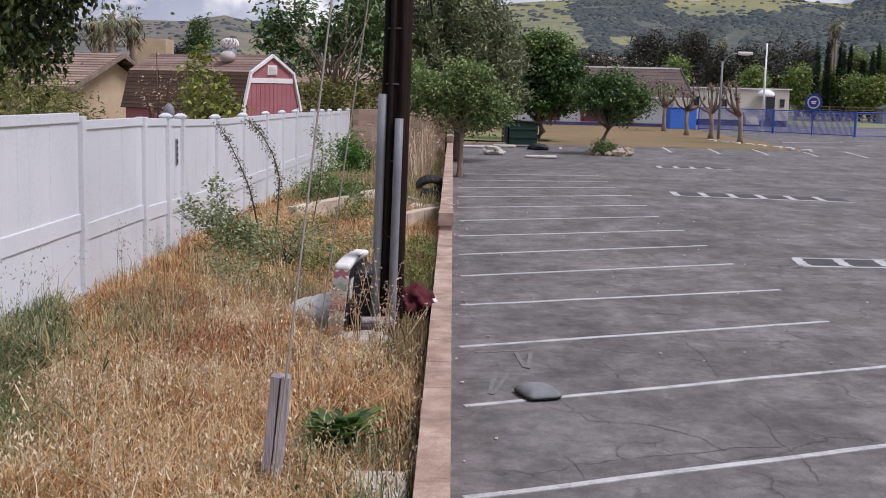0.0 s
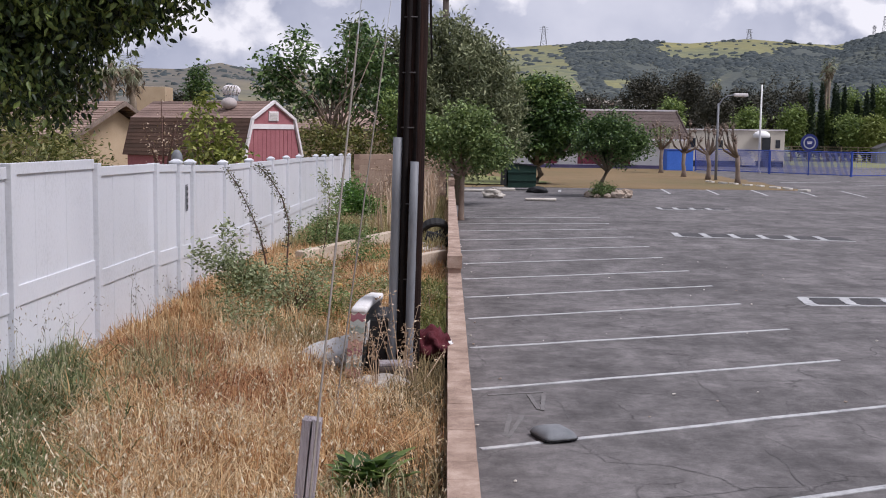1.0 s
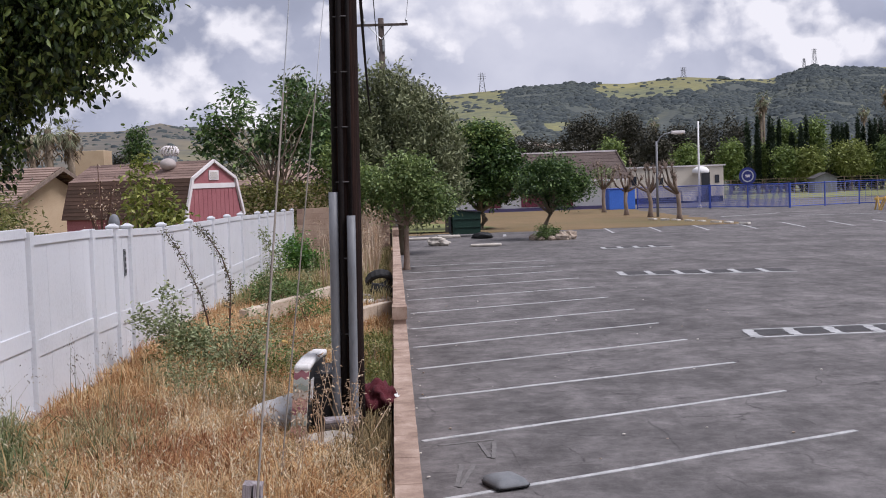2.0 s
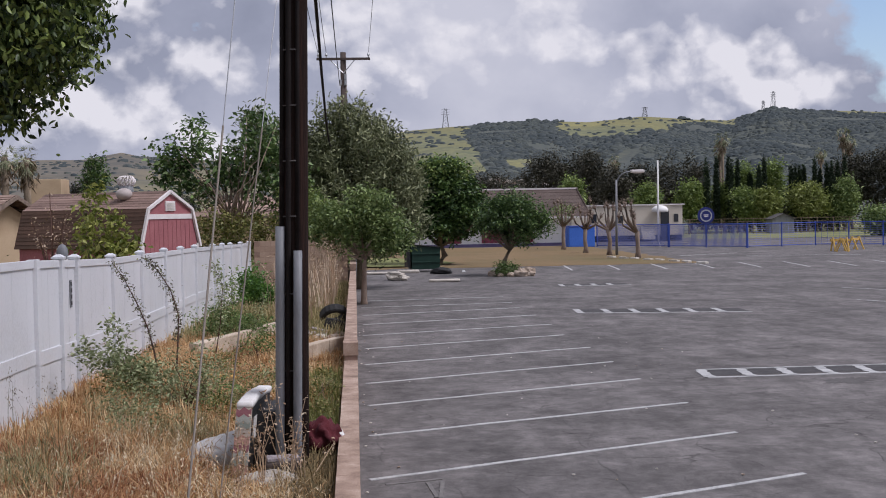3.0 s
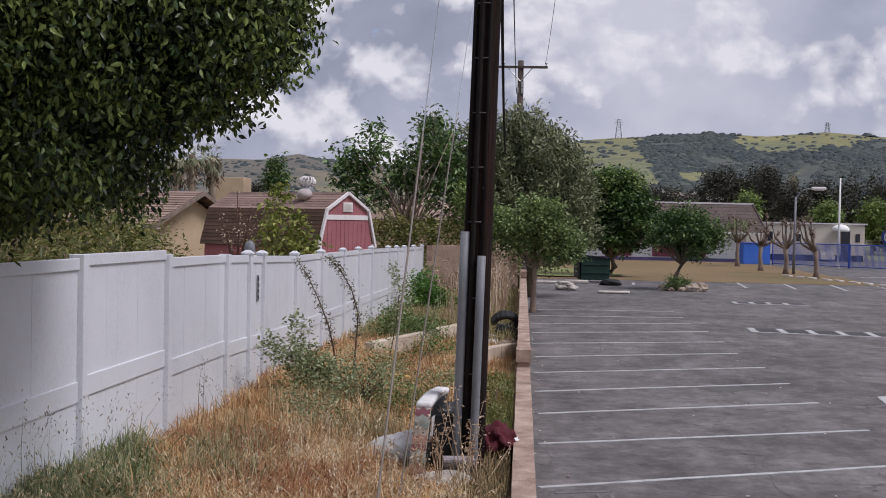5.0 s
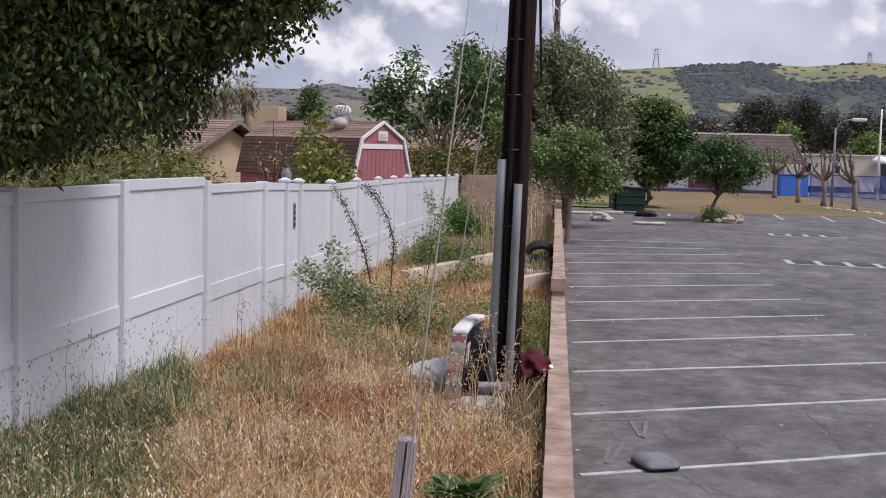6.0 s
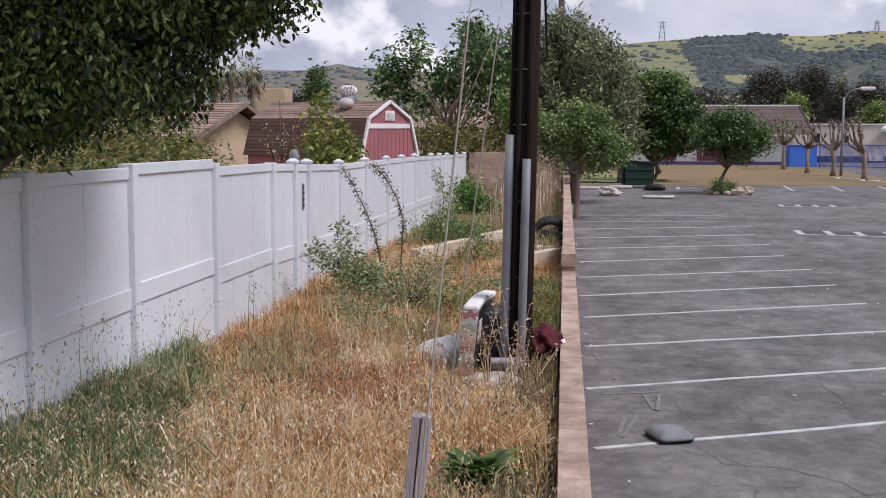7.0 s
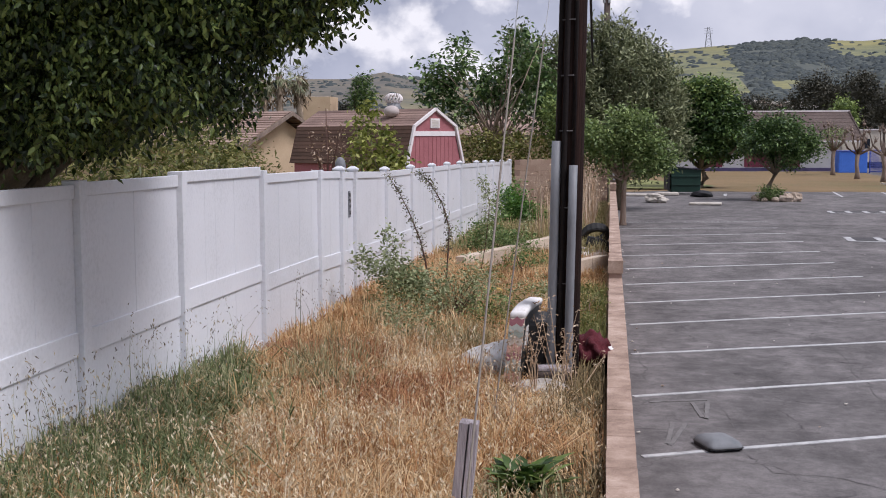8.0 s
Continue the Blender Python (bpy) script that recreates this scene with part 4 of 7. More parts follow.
# ---- red barn shed ----
def barn():
    """A gambrel shed: its ridge runs along x from the gable at 0 back to -5; z from the ground."""
    b = thing("barn_shed", (-6.0, 40.0, 0.45), rz=-31, label="red wooden barn shed with a brown gambrel roof and pale trim", category="shed")
    prof = [(-1.36, 0.0), (1.36, 0.0), (1.36, 1.9), (1.04, 3.04), (0.0, 3.58), (-1.04, 3.04), (-1.36, 1.9)]
    length = 5.3

    def slab(name, pts, x0, x1, material, label=""):
        bm = bmesh.new()
        a = [bm.verts.new((x1, y, z)) for y, z in pts]
        c = [bm.verts.new((x0, y, z)) for y, z in pts]
        bm.faces.new(a)
        bm.faces.new(c[::-1])
        for k in range(len(pts)):
            bm.faces.new((a[k], c[k], c[(k + 1) % len(pts)], a[(k + 1) % len(pts)]))
        bmesh.ops.recalc_face_normals(bm, faces=bm.faces)
        return part(name, bm, material, b, label)

    slab("gable_wall", prof, -0.08, 0.0, M_REDWOOD)
    slab("back_wall", prof, -length, -length + 0.08, M_REDWOOD)
    for s in (-1, 1):
        slab("side_wall", [(s * 1.36, 0), (s * 1.3, 0), (s * 1.3, 1.92), (s * 1.36, 1.92)], -length + 0.08, -0.08, M_REDWOOD)
    for k in range(12):
        y = -1.2 + 0.218 * k
        part("batten", boxed(0, 0.012, y - 0.012, y + 0.012, 0.05, 2.7 if abs(y) < 1.0 else 1.9), M_REDWOOD, b)
    part("trim_band", boxed(0, 0.03, -1.08, 1.08, 2.72, 2.88, bevel=0.004), M_TRIM, b)
    for s in (-1, 1):
        part("corner_board", boxed(0, 0.035, s * 1.36 - 0.06, s * 1.36 + 0.06, 0, 1.9), M_TRIM, b)
    edge = [(-1.5, 1.8), (-1.1, 3.06), (0, 3.64), (1.1, 3.06), (1.5, 1.8)]
    for (ya, za), (yb, zb) in zip(edge, edge[1:]):
        nrm = Vector((0, -(zb - za), yb - ya)).normalized() * 0.07
        p = Vector((0, ya, za)), Vector((0, yb, zb))
        bm = bmesh.new()
        q = [p[0] - nrm, p[1] - nrm, p[1] + nrm * 0.3, p[0] + nrm * 0.3]
        f = [bm.verts.new(v + Vector((0.09, 0, 0))) for v in q]
        g = [bm.verts.new(v + Vector((0.005, 0, 0))) for v in q]
        bm.faces.new(f)
        bm.faces.new(g[::-1])
        for k in range(4):
            bm.faces.new((f[k], g[k], g[(k + 1) % 4], f[(k + 1) % 4]))
        bmesh.ops.recalc_face_normals(bm, faces=bm.faces)
        part("bargeboard", bm, M_TRIM, b)
    v = part("gable_vent", boxed(0, 0.04, -0.24, 0.24, 2.98, 3.3, bevel=0.005), M_TRIM, b)
    for k in range(5):
        part("louvre", boxed(0.04, 0.055, -0.19, 0.19, 3.02 + 0.05 * k, 3.045 + 0.05 * k), M_CONCRETE, v)
    # shingle courses, each lapping the one below
    for s in (-1, 1):
        for (ya, za), (yb, zb), n, m in (((1.5, 1.8), (1.1, 3.06), 10, M_SHINGLE_DARK), ((1.1, 3.06), (0.0, 3.64), 7, M_SHINGLE)):
            for r in range(n):
                u0, u1 = r / n, (r + 1) / n
                y0, z0, y1, z1 = ya + (yb - ya) * u0, za + (zb - za) * u0, ya + (yb - ya) * u1, za + (zb - za) * u1
                bm = bmesh.new()
                xa, xb = -length - 0.1, 0.085
                q = [(xa, s * (y0 + 0.009), z0 + 0.006), (xb, s * (y0 + 0.009), z0 + 0.006), (xb, s * y1, z1), (xa, s * y1, z1)]
                vs = [bm.verts.new(c) for c in q]
                lo = [bm.verts.new((x, s * (y0 - 0.01), z0 - 0.01)) for x in (xa, xb)]
                bm.faces.new(vs)
                bm.faces.new((lo[0], lo[1], vs[1], vs[0]))
                bmesh.ops.recalc_face_normals(bm, faces=bm.faces)
                part("shingle_course", bm, m, b)
    part("window", boxed(-3.3, -2.7, -1.385, -1.362, 0.9, 1.6), M_TRIM, b)
    return b


barn()
vent = thing("roof_turbine", (-7.6, 41.25, 3.95), label="ribbed galvanised turbine vent on the roof", category="roof vent")
part("collar", tubed([(0, 0, -0.1), (0, 0, 0.36)], [0.27, 0.22], 16), M_CONDUIT, vent, smooth=True)
for k in range(14):
    w = 2 * math.pi * k / 14
    pts = []
    for a in np.linspace(-1.1, 1.4, 8):
        r = 0.29 * math.cos(a * 0.85)
        pts.append((r * math.cos(w + a * 0.25), r * math.sin(w + a * 0.25), 0.5 + 0.17 * math.sin(a)))
    part("vane", tubed(pts, 0.03, 5), M_TRIM, vent, smooth=True)
bm = bmesh.new()
blob(bm, (0, 0, 0), (0.27, 0.27, 0.2), 0.04, 3)
tagged(part("roof_vent", bm, mat("dusty_metal", [(0.34, 0.29, 0.27), (0.44, 0.39, 0.37)], 4, 30, 0.7, 0.2), smooth=True), "dusty grey domed vent on the barn roof", "roof vent").location = (-7.5, 40.3, 4.0)


# ---- houses behind the fence ----
def hip_house(name, at, w, d, h, rise, wall_m, roof_m, label, rz=0, over=0.5, courses=10):
    hs = thing(name, at, rz=rz, label=label, category="house")
    part("wall", boxed(-w / 2, w / 2, 0, d, 0, h), wall_m, hs)
    part("fascia", boxed(-w / 2 - over, w / 2 + over, -over, d + over, h - 0.02, h + 0.14), M_BARK, hs)
    W, D = w / 2 + over, d / 2 + over
    ridge = max(0.05, W - D)
    cy = d / 2
    for r in range(courses):
        u0, u1 = r / courses, (r + 1) / courses
        bm = bmesh.new()

        def ringpts(u, lift):
            x, y = W + (ridge - W) * u, D * (1 - u)
            return [bm.verts.new((sx * x, cy + sy * y, h + 0.14 + rise * u + lift)) for sx, sy in ((-1, -1), (1, -1), (1, 1), (-1, 1))]
        a0, a, b = ringpts(u0, -0.02), ringpts(u0, 0.025), ringpts(u1, 0.0)
        for k in range(4):
            bm.faces.new((a[k], a[(k + 1) % 4], b[(k + 1) % 4], b[k]))
            bm.faces.new((a0[k], a0[(k + 1) % 4], a[(k + 1) % 4], a[k]))
        part("roof_course", bm, roof_m, hs)
    return hs


def gable_house(name, at, rz, length, depth, rise, label):
    """A low gable house; the origin is the front eave's corner at the gable end, the ridge runs along -x."""
    hs = thing(name, at, rz=rz, label=label, category="house")
    part("wall", boxed(-length + 0.5, -0.5, 0.55, depth - 0.55, -2.45, -0.05), M_STUCCO, hs)
    bm = bmesh.new()
    c = [[bm.verts.new((x, y, z)) for y, z in ((0.55, -0.05), (depth - 0.55, -0.05), (depth / 2, rise - 0.25))] for x in (-0.62, -0.5)]
    bm.faces.new(c[0][::-1])
    bm.faces.new(c[1])
    for k in range(3):
        bm.faces.new((c[0][k], c[0][(k + 1) % 3], c[1][(k + 1) % 3], c[1][k]))
    part("gable_wall", bm, M_STUCCO, hs)
    part("fascia", boxed(-length, 0, -0.03, 0.0, -0.14, 0.0), M_BARK, hs)
    for y0, y1 in ((0.0, depth / 2), (depth, depth / 2)):
        bm = bmesh.new()
        q = [(0.0, y0, -0.16), (0.0, y1, rise - 0.16), (0.0, y1, rise), (0.0, y0, 0.0)]
        a, b = [[bm.verts.new((x, y, z)) for x, y, z in ((dx, *p[1:]) for p in q)] for dx in (0.004, 0.05)]
        bm.faces.new(a[::-1])
        bm.faces.new(b)
        for k in range(4):
            bm.faces.new((a[k], a[(k + 1) % 4], b[(k + 1) % 4], b[k]))
        bmesh.ops.recalc_face_normals(bm, faces=bm.faces)
        part("rake_board", bm, M_TANBARK, hs)
        n = 14
        for r in range(n):
            u0, u1 = r / n, (r + 1) / n
            bm = bmesh.new()
            ya, yb = y0 + (y1 - y0) * u0, y0 + (y1 - y0) * u1
            v = [bm.verts.new(p) for p in ((-length, ya, rise * u0 + 0.035), (0.0, ya, rise * u0 + 0.035), (0.0, yb, rise * u1 + 0.005), (-length, yb, rise * u1 + 0.005))]
            w = [bm.verts.new((x, ya, rise * u0 - 0.02)) for x in (-length, 0.0)]
            bm.faces.new(v)
            bm.faces.new((w[0], w[1], v[1], v[0]))
            part("shingle_course", bm, M_TILE, hs)
    part("soffit", boxed(-length, -0.004, 0.0, 0.55, -0.14, -0.12), M_TRIM, hs)
    return hs


gable_house("house", (-13.25, 42.0, 2.86), -14, 11.0, 7.2, 1.28, "tan stucco house with a reddish-tan shingle gable roof")
far_house = hip_house("house", (-17, 74, 0.2), 9, 9, 2.8, 1.5, M_STUCCO, M_TILE, "pale tan house beyond the red barn", courses=6)
part("roof_box", boxed(-3.0, -0.8, 0.5, 2.6, 2.9, 5.5, bevel=0.03), M_STUCCO, far_house, "tan box on the roof")
hip_house("house", (-7.5, 88, 0.1), 9, 9, 3.0, 1.8, M_STUCCO, M_TILE, "pale house half hidden behind the trees", courses=6)

# ---- long school building ----
school = thing("school_building", (0, 0, 0), label="long low white and maroon building under a brown mansard roof", category="building")
SX0, SX1, SY = -8.0, 19.6, 109.0
part("wall", boxed(SX0, SX1, SY, SY + 10, -0.1, 2.7), M_WHITEWALL, school)
part("plinth", boxed(SX0 - 0.05, SX1 + 0.05, SY - 0.12, SY, -0.1, 0.28), mat("purple_band", [(0.1, 0.08, 0.17), (0.16, 0.13, 0.24)], 0.6, 9, 0.8, 0.1), school, "dull purple painted base band")
for x0, x1 in ((-6.5, -4.4), (-3.4, -1.0), (0.2, 2.4), (3.2, 5.2), (7.9, 9.7), (11.6, 14.4), (14.8, 16.4)):
    pnl = part("wall_panel", boxed(x0, x1, SY - 0.08, SY - 0.004, 0.36, 2.5, bevel=0.01), M_MAROON, school, "maroon panel")
    part("panel_window", boxed(x0 + 0.25, x1 - 0.25, SY - 0.1, SY - 0.082, 1.5, 2.2), M_GLASS, pnl)
bm = bmesh.new()
prism(bm, [(SX0 - 1.0, 2.55), (SX1 + 2.0, 2.55), (SX1 + 2.0, 2.75), (SX1 + 1.1, 5.25), (SX0 + 1.0, 5.25), (SX0 - 1.0, 2.75)], SY + 1.3, SY + 9)
part("roof_body", bm, M_MANSARD, school)
for r in range(8):
    u0, u1 = r / 8, (r + 1) / 8
    bm = bmesh.new()
    q = [(SX0 - 1 + 2 * u0, SY - 1.2 + 2.5 * u0 - 0.03, 2.7 + 2.55 * u0), (SX1 + 2.0 - 0.9 * u0, SY - 1.2 + 2.5 * u0 - 0.03, 2.7 + 2.55 * u0),
         (SX1 + 2.0 - 0.9 * u1, SY - 1.2 + 2.5 * u1, 2.7 + 2.55 * u1), (SX0 - 1 + 2 * u1, SY - 1.2 + 2.5 * u1, 2.7 + 2.55 * u1)]
    vs = [bm.verts.new(p) for p in q]
    bm.faces.new(vs)
    lo = [bm.verts.new((p[0], p[1] + 0.05, p[2] - 0.04)) for p in q[:2]]
    bm.faces.new((lo[0], lo[1], vs[1], vs[0]))
    part("shake_course", bm, M_MANSARD, school)
part("eave", boxed(SX0 - 1.1, SX1 + 2.1, SY - 1.3, SY + 1.3, 2.55, 2.69), M_TRIM, school)
part("ridge_cap", boxed(SX0 + 0.9, SX1 + 1.2, SY + 1.2, SY + 1.5, 5.22, 5.36), M_TRIM, school)
part("hip_cap", tubed([(SX1 + 2.0, SY - 1.25, 2.7), (SX1 + 1.1, SY + 1.25, 5.3)], 0.06, 6), M_MANSARD, school)

# ---- white portable building ----
port = thing("portable_building", (0, 0, 0), label="long white portable building with dark windows", category="building")
M_CREAM = mat("cream_wall", [(0.5, 0.45, 0.37), (0.62, 0.57, 0.48)], 0.6, 20, 0.85, 0.15)
part("wall", boxed(21.6, 33.0, 118.0, 124, 0.3, 3.6, bevel=0.06), M_CREAM, port)
part("skirt", boxed(21.7, 32.9, 117.97, 117.996, -0.1, 0.6), M_GLASS, port)
part("roof_edge", boxed(21.4, 33.2, 117.85, 124.2, 3.6, 3.72), M_TRIM, port)
for x0, x1, z0, z1 in ((30.75, 31.6, 0.6, 3.0), (32.1, 32.55, 1.9, 2.7), (23.6, 24.2, 1.9, 2.8), (26.2, 26.9, 1.9, 2.6)):
    part("window", boxed(x0, x1, 117.95, 117.998, z0, z1, bevel=0.01), M_GLASS, port)
for k in range(5):
    part("step", boxed(28.6, 29.9, 116.9 + 0.2 * k, 117.1 + 0.2 * k, 0.2, 0.55 + 0.22 * k, bevel=0.01), M_CONCRETE, port)
bm = bmesh.new()
blob(bm, (30.5, 117.3, 3.1), (0.85, 0.7, 0.5), 0.03, 3, flat_z=2.9)
part("awning", bm, M_WHITEWALL, port, "domed white awning", smooth=True)

# ---- blue mesh fence ----
FENCE_LINE = [(21.2, 103.4), (26.2, 98.2), (31.17, 93.0), (37.6, 95.1), (41.9, 92.0), (52, 86)]
bfence = thing("mesh_fence", (0, 0, 0), label="chain-link fence with translucent blue mesh and blue posts", category="fence")
M_BLUEMESH = mat("blue_mesh", [(0.16, 0.19, 0.5), (0.22, 0.26, 0.58)], 0.7, 10, 0.8, 0.0)
for span, ((xa, ya), (xb, yb)) in enumerate(zip(FENCE_LINE, FENCE_LINE[1:])):
    veiled = span < 2
    for q in range(1 if veiled else 2):
        px, py = xa + (xb - xa) * 0.5 * q, ya + (yb - ya) * 0.5 * q
        part("post", tubed([(px, py, -0.1), (px, py, 1.98)], 0.1 if span in (1, 2) and q == 0 else 0.055, 8), M_BLUEPOST, bfence)
    part("rail", tubed([(xa, ya, 1.9), (xb, yb, 1.9)], 0.04, 6), M_BLUEPOST, bfence)
    part("rail", tubed([(xa, ya, 0.12), (xb, yb, 0.12)], 0.035, 6), M_BLUEPOST, bfence)
    L = math.hypot(xb - xa, yb - ya)
    n = int(L / (0.1 if veiled else 0.45))
    V, F = [], []
    for i in range(n):
        x, y = xa + (xb - xa) * i / n, ya + (yb - ya) * i / n
        k = len(V)
        w = 0.046 if veiled else 0.018
        dx, dy = (xb - xa) / L * w, (yb - ya) / L * w
        V += [(x, y, 0.08), (x + dx, y + dy, 0.08), (x + dx, y + dy, 1.88), (x, y, 1.88)]
        F.append((k, k + 1, k + 2, k + 3))
    for i in range(11):
        z = 0.14 + 0.16 * i
        k = len(V)
        V += [(xa, ya, z), (xb, yb, z), (xb, yb, z + 0.016), (xa, ya, z + 0.016)]
        F.append((k, k + 1, k + 2, k + 3))
    tagged(np_part("mesh", V, F, M_BLUEMESH, bfence), kind="stuff")
sk = thing("blue_container", (19.7, 103.5, 0.02), label="blue tarp-covered dumpster at the lawn edge", category="dumpster")
part("body", boxed(-1.15, 1.15, -0.9, 0.9, 0, 1.75, bevel=0.06), M_BLUE, sk)
part("lid", boxed(-1.19, 1.19, -0.94, 0.94, 1.75, 1.85, bevel=0.03), M_BLUEPOST, sk)

sign = thing("round_sign", (28.6, 95.5, 0), label="round dark blue sign with a pale ring on a post", category="sign")
part("post", tubed([(0, 0.06, -0.1), (0, 0.06, 3.2)], 0.05, 8), M_BLUEPOST, sign)


def disc(r0, r1, y0, y1, z, n=28):
    bm = bmesh.new()
    for k in range(n):
        a, b = 2 * math.pi * k / n, 2 * math.pi * (k + 1) / n
        q = [(r * math.cos(w), y, z + r * math.sin(w)) for y in (y0, y1) for r, w in ((r0, a), (r1, a), (r1, b), (r0, b))]
        vs = [bm.verts.new(p) for p in q]
        bm.faces.new(vs[:4])
        bm.faces.new((vs[1], vs[5], vs[6], vs[2]))
    bmesh.ops.remove_doubles(bm, verts=bm.verts, dist=1e-5)
    return bm


M_NAVY = mat("navy_paint", [(0.01, 0.018, 0.11), (0.02, 0.03, 0.17)], 2, 30, 0.5, 0.05)
part("face", disc(0.0, 0.7, 0, 0.05, 2.6), M_NAVY, sign)
part("ring", disc(0.4, 0.5, -0.012, 0.0, 2.6), M_STEEL, sign, "pale grey ring")
for z0, z1, hw in ((2.62, 2.7, 0.2), (2.5, 2.58, 0.16)):
    part("bar", boxed(-hw, hw, -0.014, -0.002, z0, z1), M_TRIM, sign, "pale bar of unreadable writing")

flag = thing("flagpole", (25.8, 100.0, 0), label="tall white metal flagpole without a flag", category="flagpole")
part("shaft", tubed([(0, 0, 0), (0.0, 0, 4), (0.02, 0, 7.35)], [0.1, 0.085, 0.06], 10), M_WHITEWALL, flag, smooth=True)
part("base", tubed([(0, 0, -0.1), (0, 0, 0.2)], 0.2, 12), M_CONCRETE, flag)

lamp = thing("street_lamp", (18.15, 82.0, 0), label="grey steel street lamp with a curved arm and flat head", category="street lamp")
part("pole", tubed([(0, 0, -0.1), (0.02, 0, 5.3)], [0.1, 0.07], 10), M_CONDUIT, lamp, smooth=True)
part("arm", tubed([(0.02, 0, 4.9), (0.1, 0, 5.25), (0.3, 0, 5.58), (0.65, 0, 5.8), (1.15, 0, 5.88)], [0.065, 0.055, 0.05, 0.045, 0.045], 8), M_CONDUIT, lamp, smooth=True)
head = part("head", boxed(1.05, 2.0, -0.19, 0.19, 5.76, 5.98, bevel=0.07), M_TRIM, lamp)
part("lens", boxed(1.25, 1.85, -0.12, 0.12, 5.72, 5.758, bevel=0.01), M_CONCRETE, head)

gshed = thing("garden_shed", (51.2, 139, 0), label="small grey shed with a low gable roof on the field", category="shed")
bm = bmesh.new()
prism(bm, [(-1.35, 0), (1.35, 0), (1.35, 1.75), (0, 2.3), (-1.35, 1.75)], 0, 2)
part("wall", bm, M_CONDUIT, gshed)
bm = bmesh.new()
prism(bm, [(-1.55, 1.69), (0, 2.31), (1.55, 1.69), (1.55, 1.77), (0, 2.42), (-1.55, 1.77)], -0.2, 2.2)
part("roof", bm, M_DULLSTEEL, gshed)

ff = thing("field_fence", (33, 143, 0), label="dark wire fence along the far side of the field", category="fence")
for k in range(30):
    part("post", tubed([(1.9 * k, -0.25 * k, -0.1), (1.9 * k, -0.25 * k, 1.9)], 0.05, 6), M_BARK, ff)
for z in (0.15, 0.6, 1.05, 1.5, 1.85):
    part("wire", tubed([(0, 0, z), (55.1, -7.25, z)], 0.03, 5), M_BARK, ff)
saw = thing("barricade", (34.3, 82.4, 0), label="yellow wooden A-frame barricade", category="barricade", group="barricades")
for sx in (-0.5, 0.5):
    for sy in (-1, 1):
        part("leg", tubed([(sx, sy * 0.4, 0), (sx, 0, 0.95)], 0.06, 6), M_YELLOW, saw)
part("rail", boxed(-0.7, 0.7, -0.06, 0.06, 0.68, 0.86, bevel=0.01), M_YELLOW, saw)
copy_thing(saw, pose(36.4, 84.6, 0, 0, 0, 40))
copy_thing(saw, pose(33.9, 81.2, 0, 0, 0, 75))

# ---- hills ----
RX = [-1500, -700, -420, -320, -235, -202, -173, -157, -110, -60, 0, 42, 90, 137, 180, 224, 262, 291, 327, 370, 417, 520, 700, 1000, 1600]
RZ = [20, 30, 36, 42, 49, 48.5, 53, 49, 46, 48, 58, 66, 70, 72.5, 71, 75, 72, 71, 81, 78, 77, 72, 66, 60, 40]


def hill_z(x, y):
    r = float(np.interp(x * 900 / max(y, 300), RX, RZ)) * max(y, 300) / 900
    u = min(1.0, max(0.0, (y - 330) / 570))
    s = u * u * (3 - 2 * u)
    base = 6 * min(1, max(0, (y - 260) / 80))
    g = noise.noise(Vector((x * 0.011, y * 0.006, 0))) * 15 + noise.noise(Vector((x * 0.03, y * 0.02, 4))) * 5
    ridge_keep = 1 - max(0, 1 - abs(y - 900) / 260)
    z = base + (r - base) * s + g * s * (0.25 + 0.75 * ridge_keep) * (1 if y < 900 else 0.3)
    if y > 905:
        z = min(z, r * 0.94 - (y - 905) * 0.06)
    return min(z, r * y / 900) if y <= 905 else z


